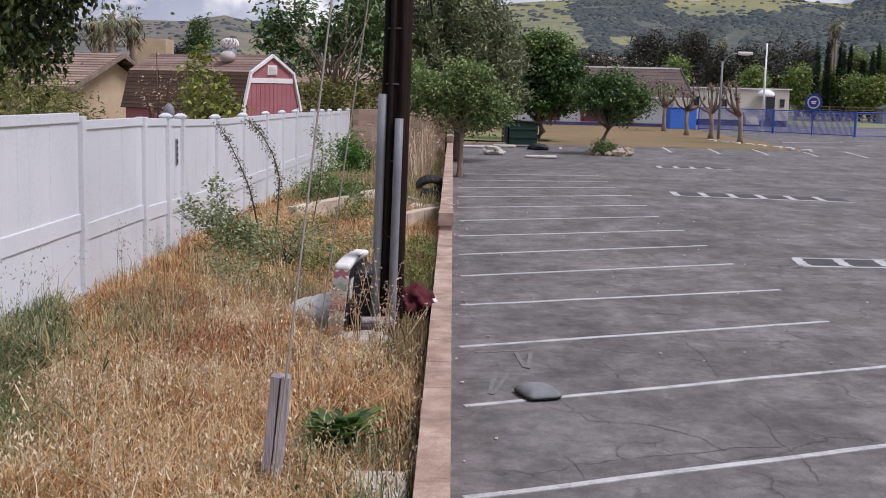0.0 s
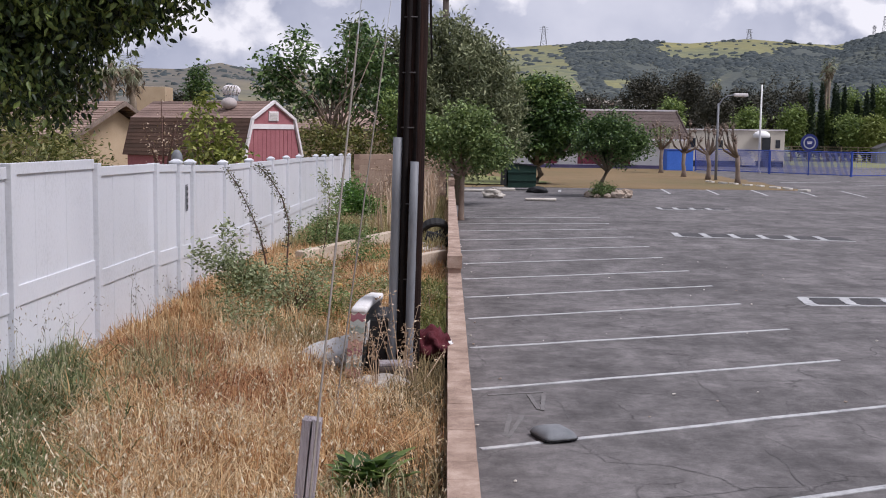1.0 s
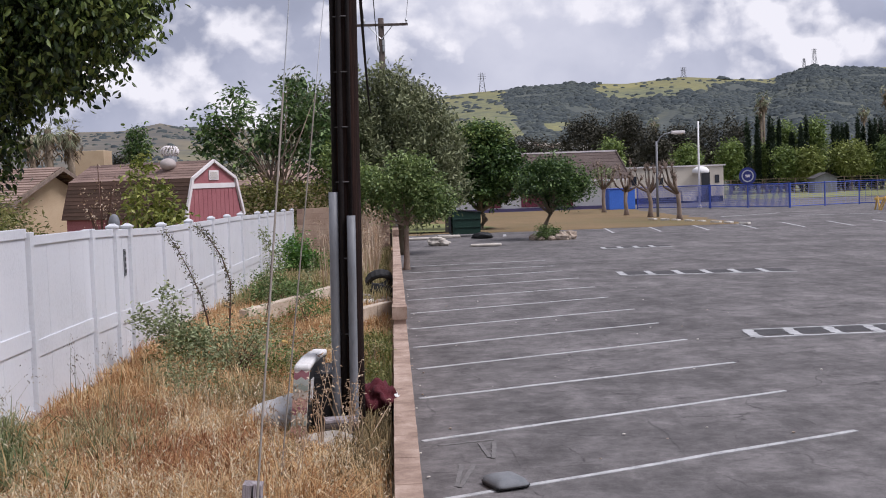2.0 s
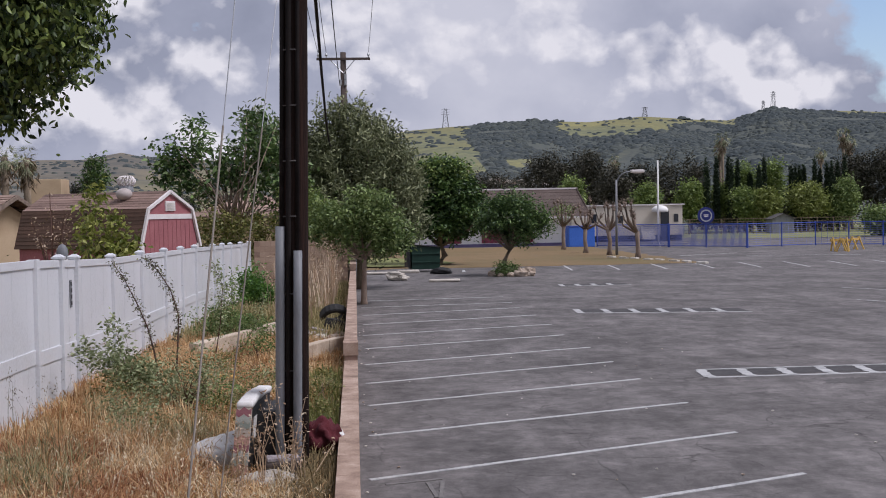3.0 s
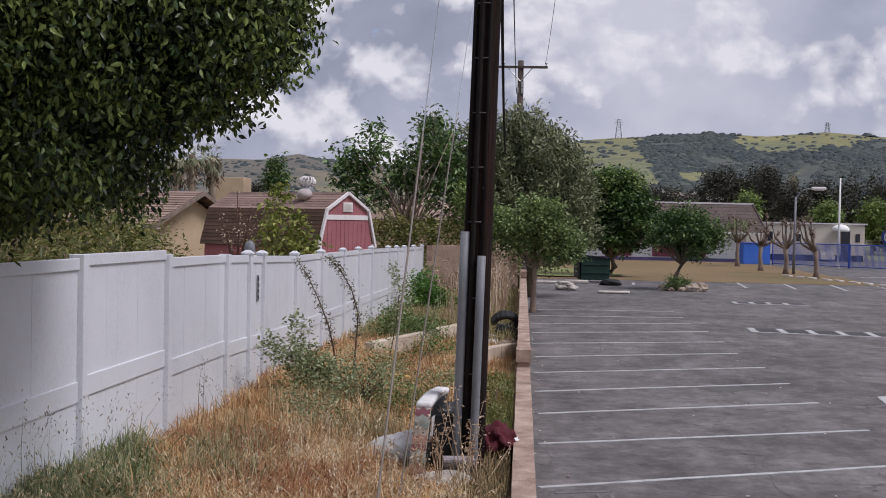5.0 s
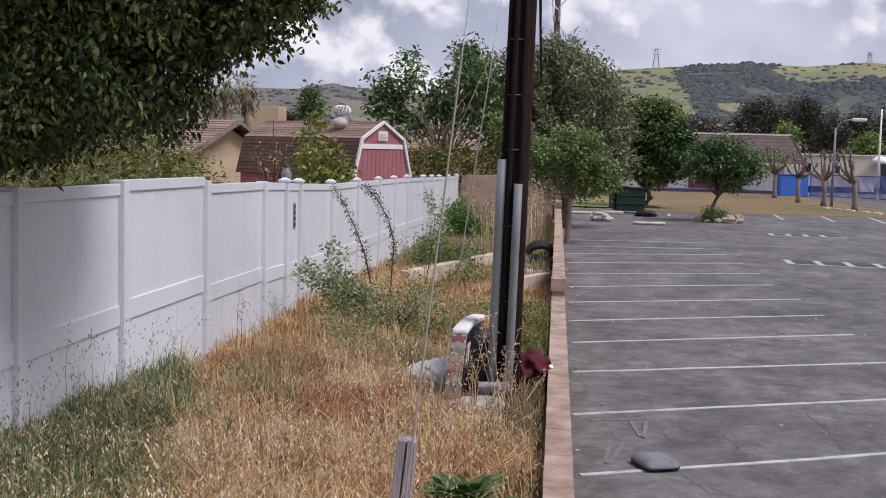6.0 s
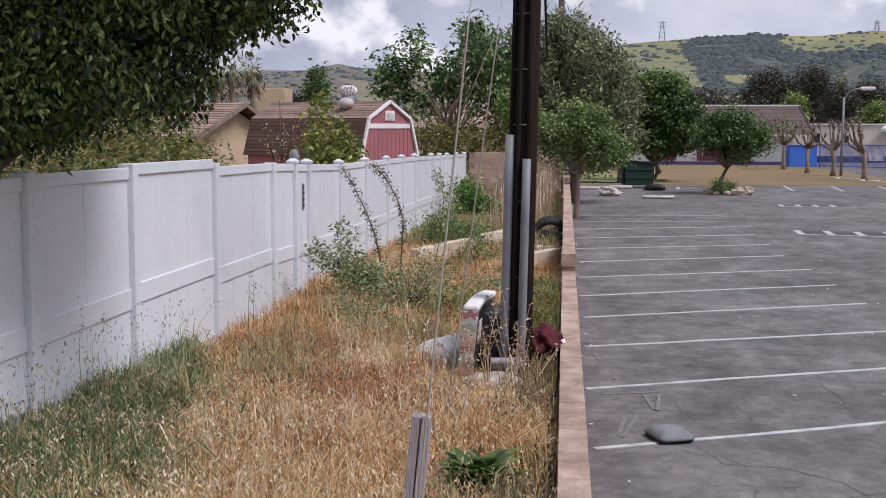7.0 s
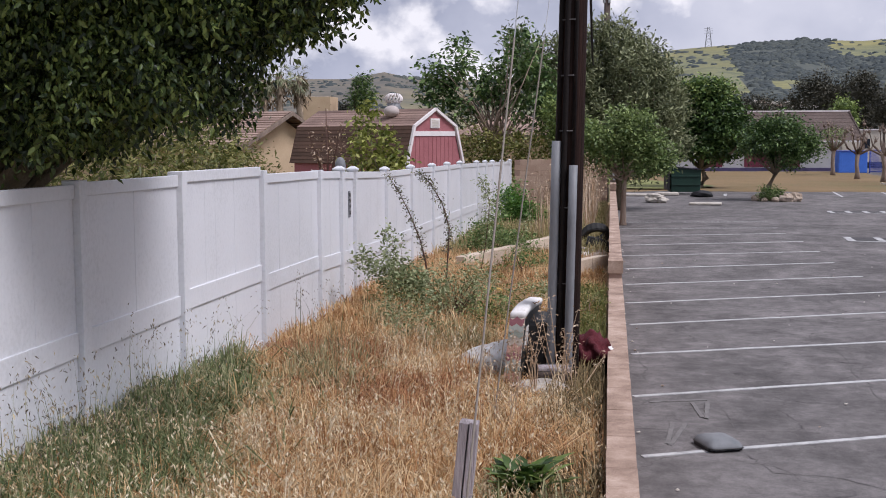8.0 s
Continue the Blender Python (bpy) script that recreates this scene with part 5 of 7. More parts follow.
def hill_material():
    m = mat("hill_grass", [(0.14, 0.134, 0.07), (0.2, 0.188, 0.08), (0.28, 0.252, 0.095)], 0.012, 0.2, 0.97, 0.3, dist=0.4)
    N, L = m.node_tree.nodes, m.node_tree.links
    bs = next(n for n in N if n.type == "BSDF_PRINCIPLED")
    src = bs.inputs["Base Color"].links[0].from_socket
    geo = N.new("ShaderNodeNewGeometry")
    n = N.new("ShaderNodeTexNoise")
    n.inputs["Scale"].default_value, n.inputs["Detail"].default_value, n.inputs["Roughness"].default_value = 0.014, 10, 0.68
    L.new(geo.outputs["Position"], n.inputs["Vector"])
    sp = N.new("ShaderNodeSeparateXYZ")
    L.new(geo.outputs["Position"], sp.inputs[0])
    mr = N.new("ShaderNodeMapRange")
    for k, v in (("From Min", 48), ("From Max", 76), ("To Min", -0.07), ("To Max", 0.06)):
        mr.inputs[k].default_value = v
    L.new(sp.outputs["Z"], mr.inputs["Value"])
    ad = N.new("ShaderNodeMath")
    L.new(n.outputs["Fac"], ad.inputs[0])
    L.new(mr.outputs[0], ad.inputs[1])
    r = N.new("ShaderNodeValToRGB")
    r.color_ramp.elements[0].position, r.color_ramp.elements[1].position = 0.36, 0.56
    L.new(ad.outputs[0], r.inputs[0])
    x = N.new("ShaderNodeMix")
    x.data_type = "RGBA"
    L.new(r.outputs[0], x.inputs["Factor"])
    n2 = N.new("ShaderNodeTexNoise")
    n2.inputs["Scale"].default_value, n2.inputs["Detail"].default_value, n2.inputs["Roughness"].default_value = 0.1, 8, 0.8
    L.new(geo.outputs["Position"], n2.inputs["Vector"])
    r2 = N.new("ShaderNodeValToRGB")
    r2.color_ramp.elements[0].position, r2.color_ramp.elements[1].position = 0.43, 0.6
    r2.color_ramp.elements[0].color, r2.color_ramp.elements[1].color = (0.11, 0.125, 0.075, 1), (0.2, 0.2, 0.1, 1)
    L.new(n2.outputs["Fac"], r2.inputs[0])
    L.new(r2.outputs[0], x.inputs["A"])
    L.new(src, x.inputs["B"])
    mr2 = N.new("ShaderNodeMapRange")
    for k, v in (("From Min", -40), ("From Max", -130)):
        mr2.inputs[k].default_value = v
    L.new(sp.outputs["X"], mr2.inputs["Value"])
    y = N.new("ShaderNodeMix")
    y.data_type = "RGBA"
    L.new(mr2.outputs[0], y.inputs["Factor"])
    L.new(x.outputs["Result"], y.inputs["A"])
    r3 = N.new("ShaderNodeValToRGB")
    r3.color_ramp.elements[0].position, r3.color_ramp.elements[1].position = 0.42, 0.6
    r3.color_ramp.elements[0].color, r3.color_ramp.elements[1].color = (0.1, 0.096, 0.085, 1), (0.175, 0.15, 0.108, 1)
    L.new(n.outputs["Fac"], r3.inputs[0])
    L.new(r3.outputs[0], y.inputs["B"])
    L.new(y.outputs["Result"], bs.inputs["Base Color"])
    return m


hx = np.concatenate([np.linspace(-1500, -420, 20), np.linspace(-400, 620, 150), np.linspace(650, 1600, 20)])
hy = np.concatenate([np.linspace(255, 620, 24), np.linspace(635, 905, 40), np.linspace(930, 1500, 8)])
V = [(x, y, hill_z(x, y) - 0.3) for y in hy for x in hx]
n = len(hx)
F = [(j * n + i, j * n + i + 1, (j + 1) * n + i + 1, (j + 1) * n + i) for j in range(len(hy) - 1) for i in range(n - 1)]


def grassy(u, v):
    """Open grass on the hill's face, by bearing u and height v over the valley: a slope, a ridge meadow, a glade."""
    w = 14 * noise.noise(Vector((u * 0.04, v * 0.07, 1))) + 7 * noise.noise(Vector((u * 0.13, v * 0.2, 5))) + 3 * noise.noise(Vector((u * 0.4, v * 0.5, 8)))
    slope = u < 78 + (66 - v) * 0.72 + w and v > 30
    meadow = 160 < u + w < 292 and v > (57 if u < 222 else 64) + w * 0.5
    glade = math.hypot((u - 124) / 17, (v - 37) / 4.5) < 1 + w * 0.06
    crest = u > 378 + w and v > 72
    return slope or meadow or glade or crest or u < -10


hills = tagged(np_part("backdrop_hills", V, F, hill_material(), smooth=True), "green and yellow grassy hills with dark scrub", "hill", kind="structure")


def domes(pts, rng):
    """Rounded bushes of eighteen triangles, each lumped by chance."""
    V, F = [], []
    for x, y, z, r in pts:
        i = len(V)
        V.append((x + rng.normal() * 0.15 * r, y, z + r * rng.uniform(0.3, 0.55)))
        for f, hz in ((0.8, 0.22), (1.35, -0.5)):
            for k in range(6):
                a, q = k * 1.0472 + rng.uniform(-0.25, 0.25), r * f * rng.uniform(0.6, 1.4)
                V.append((x + math.cos(a) * q, y + math.sin(a) * q, z + r * hz * rng.uniform(0.8, 1.2)))
        for k in range(6):
            a, b = i + 1 + k, i + 1 + (k + 1) % 6
            F += [(i, a, b), (a, a + 6, b + 6), (a, b + 6, b)]
    return V, F


# ground under the scrub; the blue-grey of distant haze is in its colour
hills.data.materials.append(mat("hazed_scrub_ground", [(0.052, 0.062, 0.06), (0.072, 0.083, 0.076), (0.115, 0.12, 0.09)], 0.03, 0.3, 0.97, 0.3, dist=0.4))
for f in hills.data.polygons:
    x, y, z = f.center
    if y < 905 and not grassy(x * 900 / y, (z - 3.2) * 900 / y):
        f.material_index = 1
rs = np.random.default_rng(21)
pts = []
while len(pts) < 22000:
    x, y = rs.uniform(-300, 500), rs.uniform(400, 903)
    z = hill_z(x, y)
    u, v = x * 900 / y, (z - 3.2) * 900 / y
    open_grass = (u < -10 and noise.noise(Vector((x * 0.02, y * 0.02, 7))) < 0.46) or (u >= -10 and grassy(u, v)) or noise.noise(Vector((x * 0.03, y * 0.02, 9))) > 0.42
    if open_grass and rs.random() > (0.02 if noise.noise(Vector((x * 0.05, y * 0.03, 12))) < 0.1 else 0.16):
        continue
    pts.append((x, y, z, min(3.4, 1.0 + rs.exponential(0.6))))
for u, r in ((103, 2.2), (111, 1.6), (116, 1.8), (134, 2.6), (139, 3.0), (148, 1.9), (156, 2.4), (160, 2.0), (254, 2.8), (258, 2.0), (270, 1.8), (372, 1.4), (350, 1.5)):
    pts.append((u, 899.0, hill_z(u, 899) + r * 0.4, r))
# bush colours carry the haze too: greyed and blued for distance
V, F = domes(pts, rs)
tagged(np_part("hill_scrub", V, F, mat("hazed_scrub_leaf", [(0.05, 0.061, 0.066), (0.068, 0.08, 0.082), (0.095, 0.106, 0.095)], 0.02, 0.35, 0.95, 0, island=0.2, spec=0.1), smooth=True), "scrub on the hillsides, its colour blued for distance haze", "shrubs", kind="stuff")


def pylon(x, y, h, w):
    p = thing("lattice_tower", (x, y, hill_z(x, y) - 0.5), label="grey steel lattice tower on the ridge", category="tower", group="ridge towers")
    bm = bmesh.new()
    for sx in (-1, 1):
        for sy in (-1, 1):
            tube(bm, [(sx * w, sy * w, 0), (sx * w * 0.3, sy * w * 0.3, h)], 0.15, 4)
    for k in range(6):
        z0, z1 = h * k / 6, h * (k + 1) / 6
        a, b = w * (1 - 0.7 * k / 6), w * (1 - 0.7 * (k + 1) / 6)
        tube(bm, [(-a, -a, z0), (b, -b, z1)], 0.1, 4)
        tube(bm, [(a, -a, z0), (-b, -b, z1)], 0.1, 4)
    part("lattice", bm, M_CONDUIT, p)
    for k in range(3):
        part("crossarm", tubed([(-w * 1.3, 0, h * (0.7 + 0.12 * k)), (w * 1.3, 0, h * (0.7 + 0.12 * k))], 0.14, 4), M_CONDUIT, p)


pylon(70.3, 898, 15, 2.4)
pylon(224.5, 898, 8, 1.8)
pylon(326, 898, 13, 1.7)
pylon(318, 898, 8, 1.2)
for k in range(26):
    x, y = 88 + 3.2 * (k % 13) + rs.uniform(-1, 1) + (k // 13) * 14, 470 + 30 * rs.random()
    hw = rs.uniform(3, 5)
    h = thing("hillside_house", (x * 0.62 - 6, y, hill_z(x * 0.62 - 6, y) - 0.5), label="small pale house at the foot of the hills", category="house", group="hillside houses")
    part("wall", boxed(-hw / 2, hw / 2, 0, 4, 0, 3.2), M_WHITEWALL, h)
    bm = bmesh.new()
    prism(bm, [(-hw / 2 - 0.4, 3.1), (hw / 2 + 0.4, 3.1), (0, 4.6)], -0.4, 4.4)
    part("roof", bm, M_CONCRETE if k % 3 else M_TILE, h)

# ---- trees ----
tree("overhanging_tree", (-6.2, 9.3, 0.9), [(-2.8, 8.2, 4.6, 1.22, 1.2, 1.0), (-3.6, 8.2, 4.85, 1.5, 1.35, 1.3), (-4.9, 8.2, 4.7, 1.4, 1.4, 1.25), (-3.3, 8.5, 5.4, 1.2, 1.0, 0.8), (-4.05, 8.4, 3.75, 1.1, 1.1, 0.7), (-4.0, 8.5, 3.2, 0.95, 0.9, 0.6),
     (-2.85, 8.2, 3.55, 0.62, 0.8, 0.62), (-3.5, 8.1, 3.55, 0.9, 0.9, 0.65), (-2.35, 8.2, 3.95, 0.5, 0.6, 0.45), (-1.95, 8.2, 3.95, 0.26, 0.4, 0.3), (-2.0, 8.2, 4.5, 0.55, 0.8, 0.5), (-2.3, 8.3, 4.9, 0.85, 1.0, 0.75), (-1.75, 8.1, 4.35, 0.36, 0.5, 0.34), (-2.6, 8.6, 4.35, 0.7, 0.9, 0.6)],
     M_LEAF_NEAR, 14000, 20, (0.055, 0.055, 0.07), 0.056, "leafy green tree with broad hanging leaves over the fence", 0.13, 0.5, 34, seed=3, droop=1.2, aspect=0.48, shell=0.35, rough=0.3, broad=True, hem=lambda x: np.interp(x, [-9, -3.6, -3.3, -2.75, -2.65, -2.4, -2.3, -1.9, -1.4], [2.98, 3.05, 3.27, 3.27, 3.08, 3.08, 3.35, 3.65, 3.8]), holes=lambda x, z: x > -2.75 and z < 3.8 and noise.noise(Vector((x * 3.4, 4.2, z * 3.4))) > 0.02)
for i, (y, x, z) in enumerate(((7.6, -4.9, 2.85), (9.2, -5.0, 3.05), (10.8, -5.0, 3.1), (12.4, -5.1, 3.2), (14.2, -5.2, 3.1), (15.8, -5.4, 2.95), (17.5, -5.7, 2.8))):
    tree("hedge_shrub", (x, y, 0.9), [(x, y, z - 0.5, 0.75, 0.95, 0.75), (x + 0.1, y + 0.4, z - 0.15, 0.5, 0.6, 0.4)], M_LEAF_YEL, 130, 18, (0.12, 0.12, 0.14), 0.09,
         "yellow-green shrub growing behind the white fence", 0.03, 0.35, 8, seed=20 + i, droop=-0.2, aspect=0.35, group="hedge behind the fence", category="shrub", stems=3)
M_LEAF_SAP = mat("sapling_leaf", [(0.1, 0.13, 0.022), (0.22, 0.25, 0.05), (0.4, 0.41, 0.12)], 1, 20, 0.5, 0, island=0.55, translucent=0.35)
tree("sapling", (-5.25, 26.0, 0.8), [(-5.36, 26, 3.5, 0.32, 0.35, 0.42), (-5.2, 26, 3.0, 0.52, 0.45, 0.4), (-5.5, 26, 2.6, 0.42, 0.45, 0.4), (-4.8, 26, 2.6, 0.42, 0.4, 0.36), (-5.1, 26, 2.3, 0.6, 0.4, 0.3)],
     M_LEAF_SAP, 105, 13, (0.1, 0.1, 0.11), 0.16, "young yellow-green tree behind the fence", 0.04, 0.4, 12, seed=31, droop=0.5)
twig = thing("bare_sapling", (-6.4, 26.5, 0.8), label="nearly bare sapling with thin reddish twigs", category="tree")
bm = bmesh.new()
rt = np.random.default_rng(5)
tips = []
tube(bm, [(0, 0, 0), (0.03, 0, 1.3)], [0.03, 0.022], 6)
for k in range(9):
    e = Vector((rt.uniform(-0.6, 0.5), rt.uniform(-0.5, 0.5), rt.uniform(2.0, 3.1)))
    q = Vector((0.03, 0, 1.0)).lerp(e, 0.55) + Vector((0, 0, 0.1))
    part("branch", tubed([(0.02, 0, 0.7 + 0.05 * k), q, e], [0.02, 0.014, 0.008], 5), M_STEM, twig)
    tips += [q, e, q.lerp(e, 0.6), q.lerp(e, 0.3)]
part("trunk", bm, M_STEM, twig)
V, F = leaf_cloud([tuple(p) for p in tips], 6, (0.08, 0.08, 0.08), 0.065, 0.3, 0.45, rt)
np_part("leaves", V, F, M_STRAW, twig)

tree("broadleaf_tree", (-4.6, 49.0, 0.3), [(-7.4, 49, 5.4, 0.75, 0.9, 1.0), (-6.4, 49, 6.2, 0.8, 1.0, 1.15), (-4.9, 49.5, 5.2, 0.9, 1.2, 1.1), (-3.7, 49, 6.4, 0.9, 1.1, 1.1), (-3.0, 49.5, 4.6, 1.2, 1.2, 1.3), (-6.4, 49, 4.4, 0.8, 0.9, 0.8)],
     M_LEAF_DARK, 300, 14, (0.17, 0.17, 0.2), 0.28, "open dark green tree with several pale stems", 0.085, 0.5, 13, bark=M_PALEBARK, seed=41, droop=0.6, stems=4, rough=0.7)
tree("broadleaf_tree", (-1.6, 47.5, 0.2), [(-1.6, 47.5, 2.9, 0.9, 0.9, 1.0), (-2.2, 47.5, 3.9, 0.7, 0.8, 0.7), (-1.0, 47.5, 2.0, 0.8, 0.8, 0.7)], M_LEAF_FRESH, 240, 18, (0.14, 0.14, 0.16), 0.18,
     "bright green bushy tree behind the dry stalks", 0.07, 0.4, 8, seed=57, rough=0.7)
tree("broadleaf_tree", (-15.9, 75.0, 0.2), [(-15.9, 75, 6.4, 0.62, 0.6, 0.75), (-15.6, 75, 5.7, 0.8, 0.7, 0.6), (-16.2, 75, 5.4, 0.7, 0.7, 0.6)], M_LEAF_DARK, 110, 16, (0.16, 0.16, 0.18), 0.24,
     "small dark green tree rising over the barn roof", 0.09, 0.6, 8, seed=44)
tree("yard_shrub", (-5.0, 46.5, 0.4), [(-5.3, 46.5, 2.4, 0.8, 0.8, 1.1), (-4.2, 46.6, 2.3, 0.9, 0.8, 1.05), (-3.2, 47.0, 2.2, 0.8, 0.7, 1.0)], M_LEAF_YEL, 240, 16, (0.15, 0.15, 0.17), 0.18,
     "yellowish shrub beside the red barn", 0.04, 0.4, 8, seed=43, category="shrub")
tree("olive_tree", (0.2, 52.0, 0.1), [(0.2, 52, 5.4, 1.9, 1.9, 2.0), (-1.7, 51.5, 5.4, 1.3, 1.5, 1.5), (1.6, 52, 4.0, 1.3, 1.6, 1.6), (-0.3, 52, 7.3, 0.9, 1.1, 0.8), (-1.2, 51, 3.3, 1.6, 1.5, 1.4), (1.0, 52, 6.3, 0.9, 1.2, 1.0), (-2.5, 51.5, 6.3, 0.6, 0.8, 0.8),
     (0.6, 51.6, 2.6, 1.7, 1.5, 1.4), (0.35, 52, 7.7, 0.4, 0.5, 0.6), (1.75, 52, 5.8, 0.75, 0.8, 0.9), (-1.3, 51.5, 7.2, 0.5, 0.6, 0.7), (2.2, 52, 2.8, 0.9, 1.0, 1.0), (2.4, 52, 4.6, 0.75, 0.9, 0.9), (-4.2, 52, 7.0, 0.6, 0.8, 0.8), (-3.5, 52, 6.0, 1.0, 1.0, 1.2)],
     M_LEAF_OLIVE, 1300, 32, (0.17, 0.17, 0.25), 0.25, "large grey-green tree with dense narrow leaves", 0.2, 0.4, 18, seed=47, droop=-0.6, aspect=0.32, rough=0.6)
tree("broadleaf_tree", (0.27, 43.2, 0.0), [(0.5, 43, 3.0, 1.1, 1.1, 0.85), (-0.7, 43, 2.7, 0.9, 1.0, 0.85), (1.25, 43, 2.5, 0.7, 0.9, 0.7), (0.4, 43, 3.75, 0.7, 0.8, 0.5), (-1.2, 43.2, 3.3, 0.6, 0.7, 0.5), (1.6, 43, 2.0, 0.4, 0.5, 0.35), (0.7, 43, 2.1, 0.8, 0.8, 0.4)],
     M_LEAF_MID, 420, 24, (0.13, 0.13, 0.14), 0.165, "small light green tree at the end of the block wall", 0.11, 0.62, 14, bark=M_PALEBARK, seed=53, rough=0.7, lean=(0.04, 0.0), trunk_bend=0.0)
tree("ficus_tree", (5.05, 72.5, 0.0), [(5.4, 72.5, 4.7, 1.9, 1.9, 1.6), (4.1, 72.5, 3.4, 1.2, 1.4, 1.3), (6.8, 72.5, 3.6, 1.2, 1.3, 1.3), (5.0, 72.5, 5.7, 1.2, 1.3, 0.8), (5.4, 72.5, 2.6, 1.9, 1.6, 1.0), (7.3, 72.5, 2.7, 0.7, 0.9, 0.7), (3.6, 72.5, 2.5, 0.6, 0.8, 0.7)],
     M_LEAF_FICUS, 640, 28, (0.22, 0.22, 0.22), 0.31, "round dense dark green tree behind the dumpster", 0.24, 0.35, 14, seed=59, rough=0.5)
V, F = leaf_cloud(crown_points([(0.3, 0, 5.5, 1.6, 1.6, 1.0)], 160, np.random.default_rng(60), 0.8, 0.3), 14, (0.25, 0.25, 0.2), 0.22, 0.2, 0.5)
np_part("new_growth", V, F, M_LEAF_FRESH, bpy.data.objects["ficus_tree"])["label"] = "bright fresh leaves on the crown"
tree("broadleaf_tree", (7.4, 59.9, 0.0), [(7.9, 60, 3.05, 1.45, 1.3, 1.05), (6.8, 60, 2.7, 0.8, 0.8, 0.8), (9.0, 60, 2.7, 0.85, 0.9, 0.75), (7.5, 60, 3.65, 0.75, 0.8, 0.5), (8.2, 60, 2.0, 0.9, 0.8, 0.5), (9.5, 60, 2.35, 0.4, 0.5, 0.35)],
     M_LEAF_DARK, 420, 24, (0.14, 0.14, 0.14), 0.19, "small dark green tree in the parking lot island", 0.14, 0.5, 14, seed=61, rough=0.7)

for k, (x, y, h) in enumerate(((16.9, 96.0, 4.2), (17.1, 87.8, 3.9), (17.75, 82.6, 3.9), (18.2, 76.1, 3.7))):
    p = thing("pollarded_tree", (x, y, 0.03), label="leafless pollarded tree with knuckled stubby branches", category="tree", group="pollarded trees")
    rt = np.random.default_rng(70 + k)
    bm = bmesh.new()
    tube(bm, [(0, 0, -0.1), (0.02, 0, 0.4), (rt.uniform(-0.1, 0.1), 0, 1.0), (rt.uniform(-0.1, 0.1), 0, h * 0.48)], [0.24, 0.16, 0.14, 0.15], 10)
    part("trunk", bm, M_TANBARK, p, smooth=True)
    for j in range(9):
        w = rt.uniform(0, 6.28)
        e = Vector((math.cos(w) * rt.uniform(0.5, 1.35), math.sin(w) * 0.8, h * rt.uniform(0.68, 1.0)))
        s = Vector((0, 0, h * 0.44))
        bm = bmesh.new()
        tube(bm, [s, s.lerp(e, 0.5) + Vector((e.x * 0.25, e.y * 0.2, -0.05)), e], [0.09, 0.07, 0.055], 7)
        blob(bm, e, (0.13, 0.13, 0.12), 0.35, 1, j)
        for q in range(9):
            tube(bm, [e, e + Vector((rt.uniform(-0.25, 0.25), rt.uniform(-0.25, 0.25), rt.uniform(0.15, 0.45)))], [0.018, 0.006], 4)
        part("branch", bm, M_TANBARK, p, smooth=True)
V, F = leaf_cloud(crown_points([(0.0, 0, 3.0, 1.0, 0.9, 0.7)], 60, np.random.default_rng(60), 0.6, 0.3), 10, (0.2, 0.2, 0.2), 0.16, 0.2, 0.5)
tagged(np_part("sprout", V, F, M_LEAF_MID, bpy.data.objects["pollarded_tree"]), kind="stuff")


def far_tree(px, top, half, leaf_m, y=150.0, low=0.4, seed=0, name="far_tree", label="distant leafy tree beyond the field", rough=0.5, n=260, size=0.44):
    x = (px - 632) * 0.0735 * y / 150
    z1 = (433 - top) * 0.0754 * y / 150
    w = half * 0.0735 * y / 150
    zc, rz = (z1 + low) / 2 + 0.4, (z1 - low) / 2
    rt = np.random.default_rng(seed)
    blobs = [(x, y, zc, w * 0.8, w * 0.8, rz * 0.85)]
    for k in range(4):
        blobs.append((x + rt.uniform(-0.6, 0.6) * w, y + rt.uniform(-0.4, 0.4) * w, zc + rt.uniform(-0.5, 0.6) * rz, w * 0.5, w * 0.5, rz * 0.42))
    tree(name, (x, y, 0), blobs, leaf_m, n, 22, (size * 1.1,) * 3, size, label, 0.2, 0.4, 6, seed=seed, group="far trees", rough=rough)


FAR = [(905, 335, 60, "o", 190), (960, 296, 40, "o", 170), (1010, 300, 34, "o", 175), (1045, 284, 30, "o", 165), (1085, 318, 30, "o", 160), (1130, 312, 34, "o", 165), (1175, 300, 36, "o", 170), (1222, 304, 30, "o", 170),
       (1008, 332, 20, "f", 150), (1140, 352, 22, "f", 150), (1217, 348, 20, "f", 150), (1280, 352, 22, "f", 152), (1315, 322, 20, "f", 156), (1363, 317, 24, "f", 154), (1354, 368, 18, "y", 146), (1428, 352, 38, "y", 148), (1318, 366, 18, "f", 147),
       (1265, 372, 26, "o", 180), (1310, 370, 30, "o", 185), (1390, 368, 40, "o", 185), (1470, 362, 30, "o", 172), (1510, 300, 36, "o", 158), (1555, 290, 42, "o", 156), (1610, 300, 46, "o", 158), (1495, 352, 24, "m", 148), (1560, 400, 26, "m", 120), (1640, 330, 40, "m", 150), (1690, 310, 46, "o", 155), (1760, 320, 50, "o", 155),
       (845, 335, 60, "o", 185), (780, 335, 60, "m", 185), (700, 340, 60, "o", 185), (1440, 412, 20, "o", 165), (1310, 405, 30, "o", 170), (1240, 400, 30, "o", 170)]
LM = {"o": M_LEAF_FAR, "f": M_LEAF_FRESH, "m": M_LEAF_MID, "y": mat("lime_leaf", [(0.12, 0.15, 0.035), (0.21, 0.25, 0.065), (0.32, 0.36, 0.11)], 0.4, 8, 0.5, 0, island=0.3, translucent=0.3)}
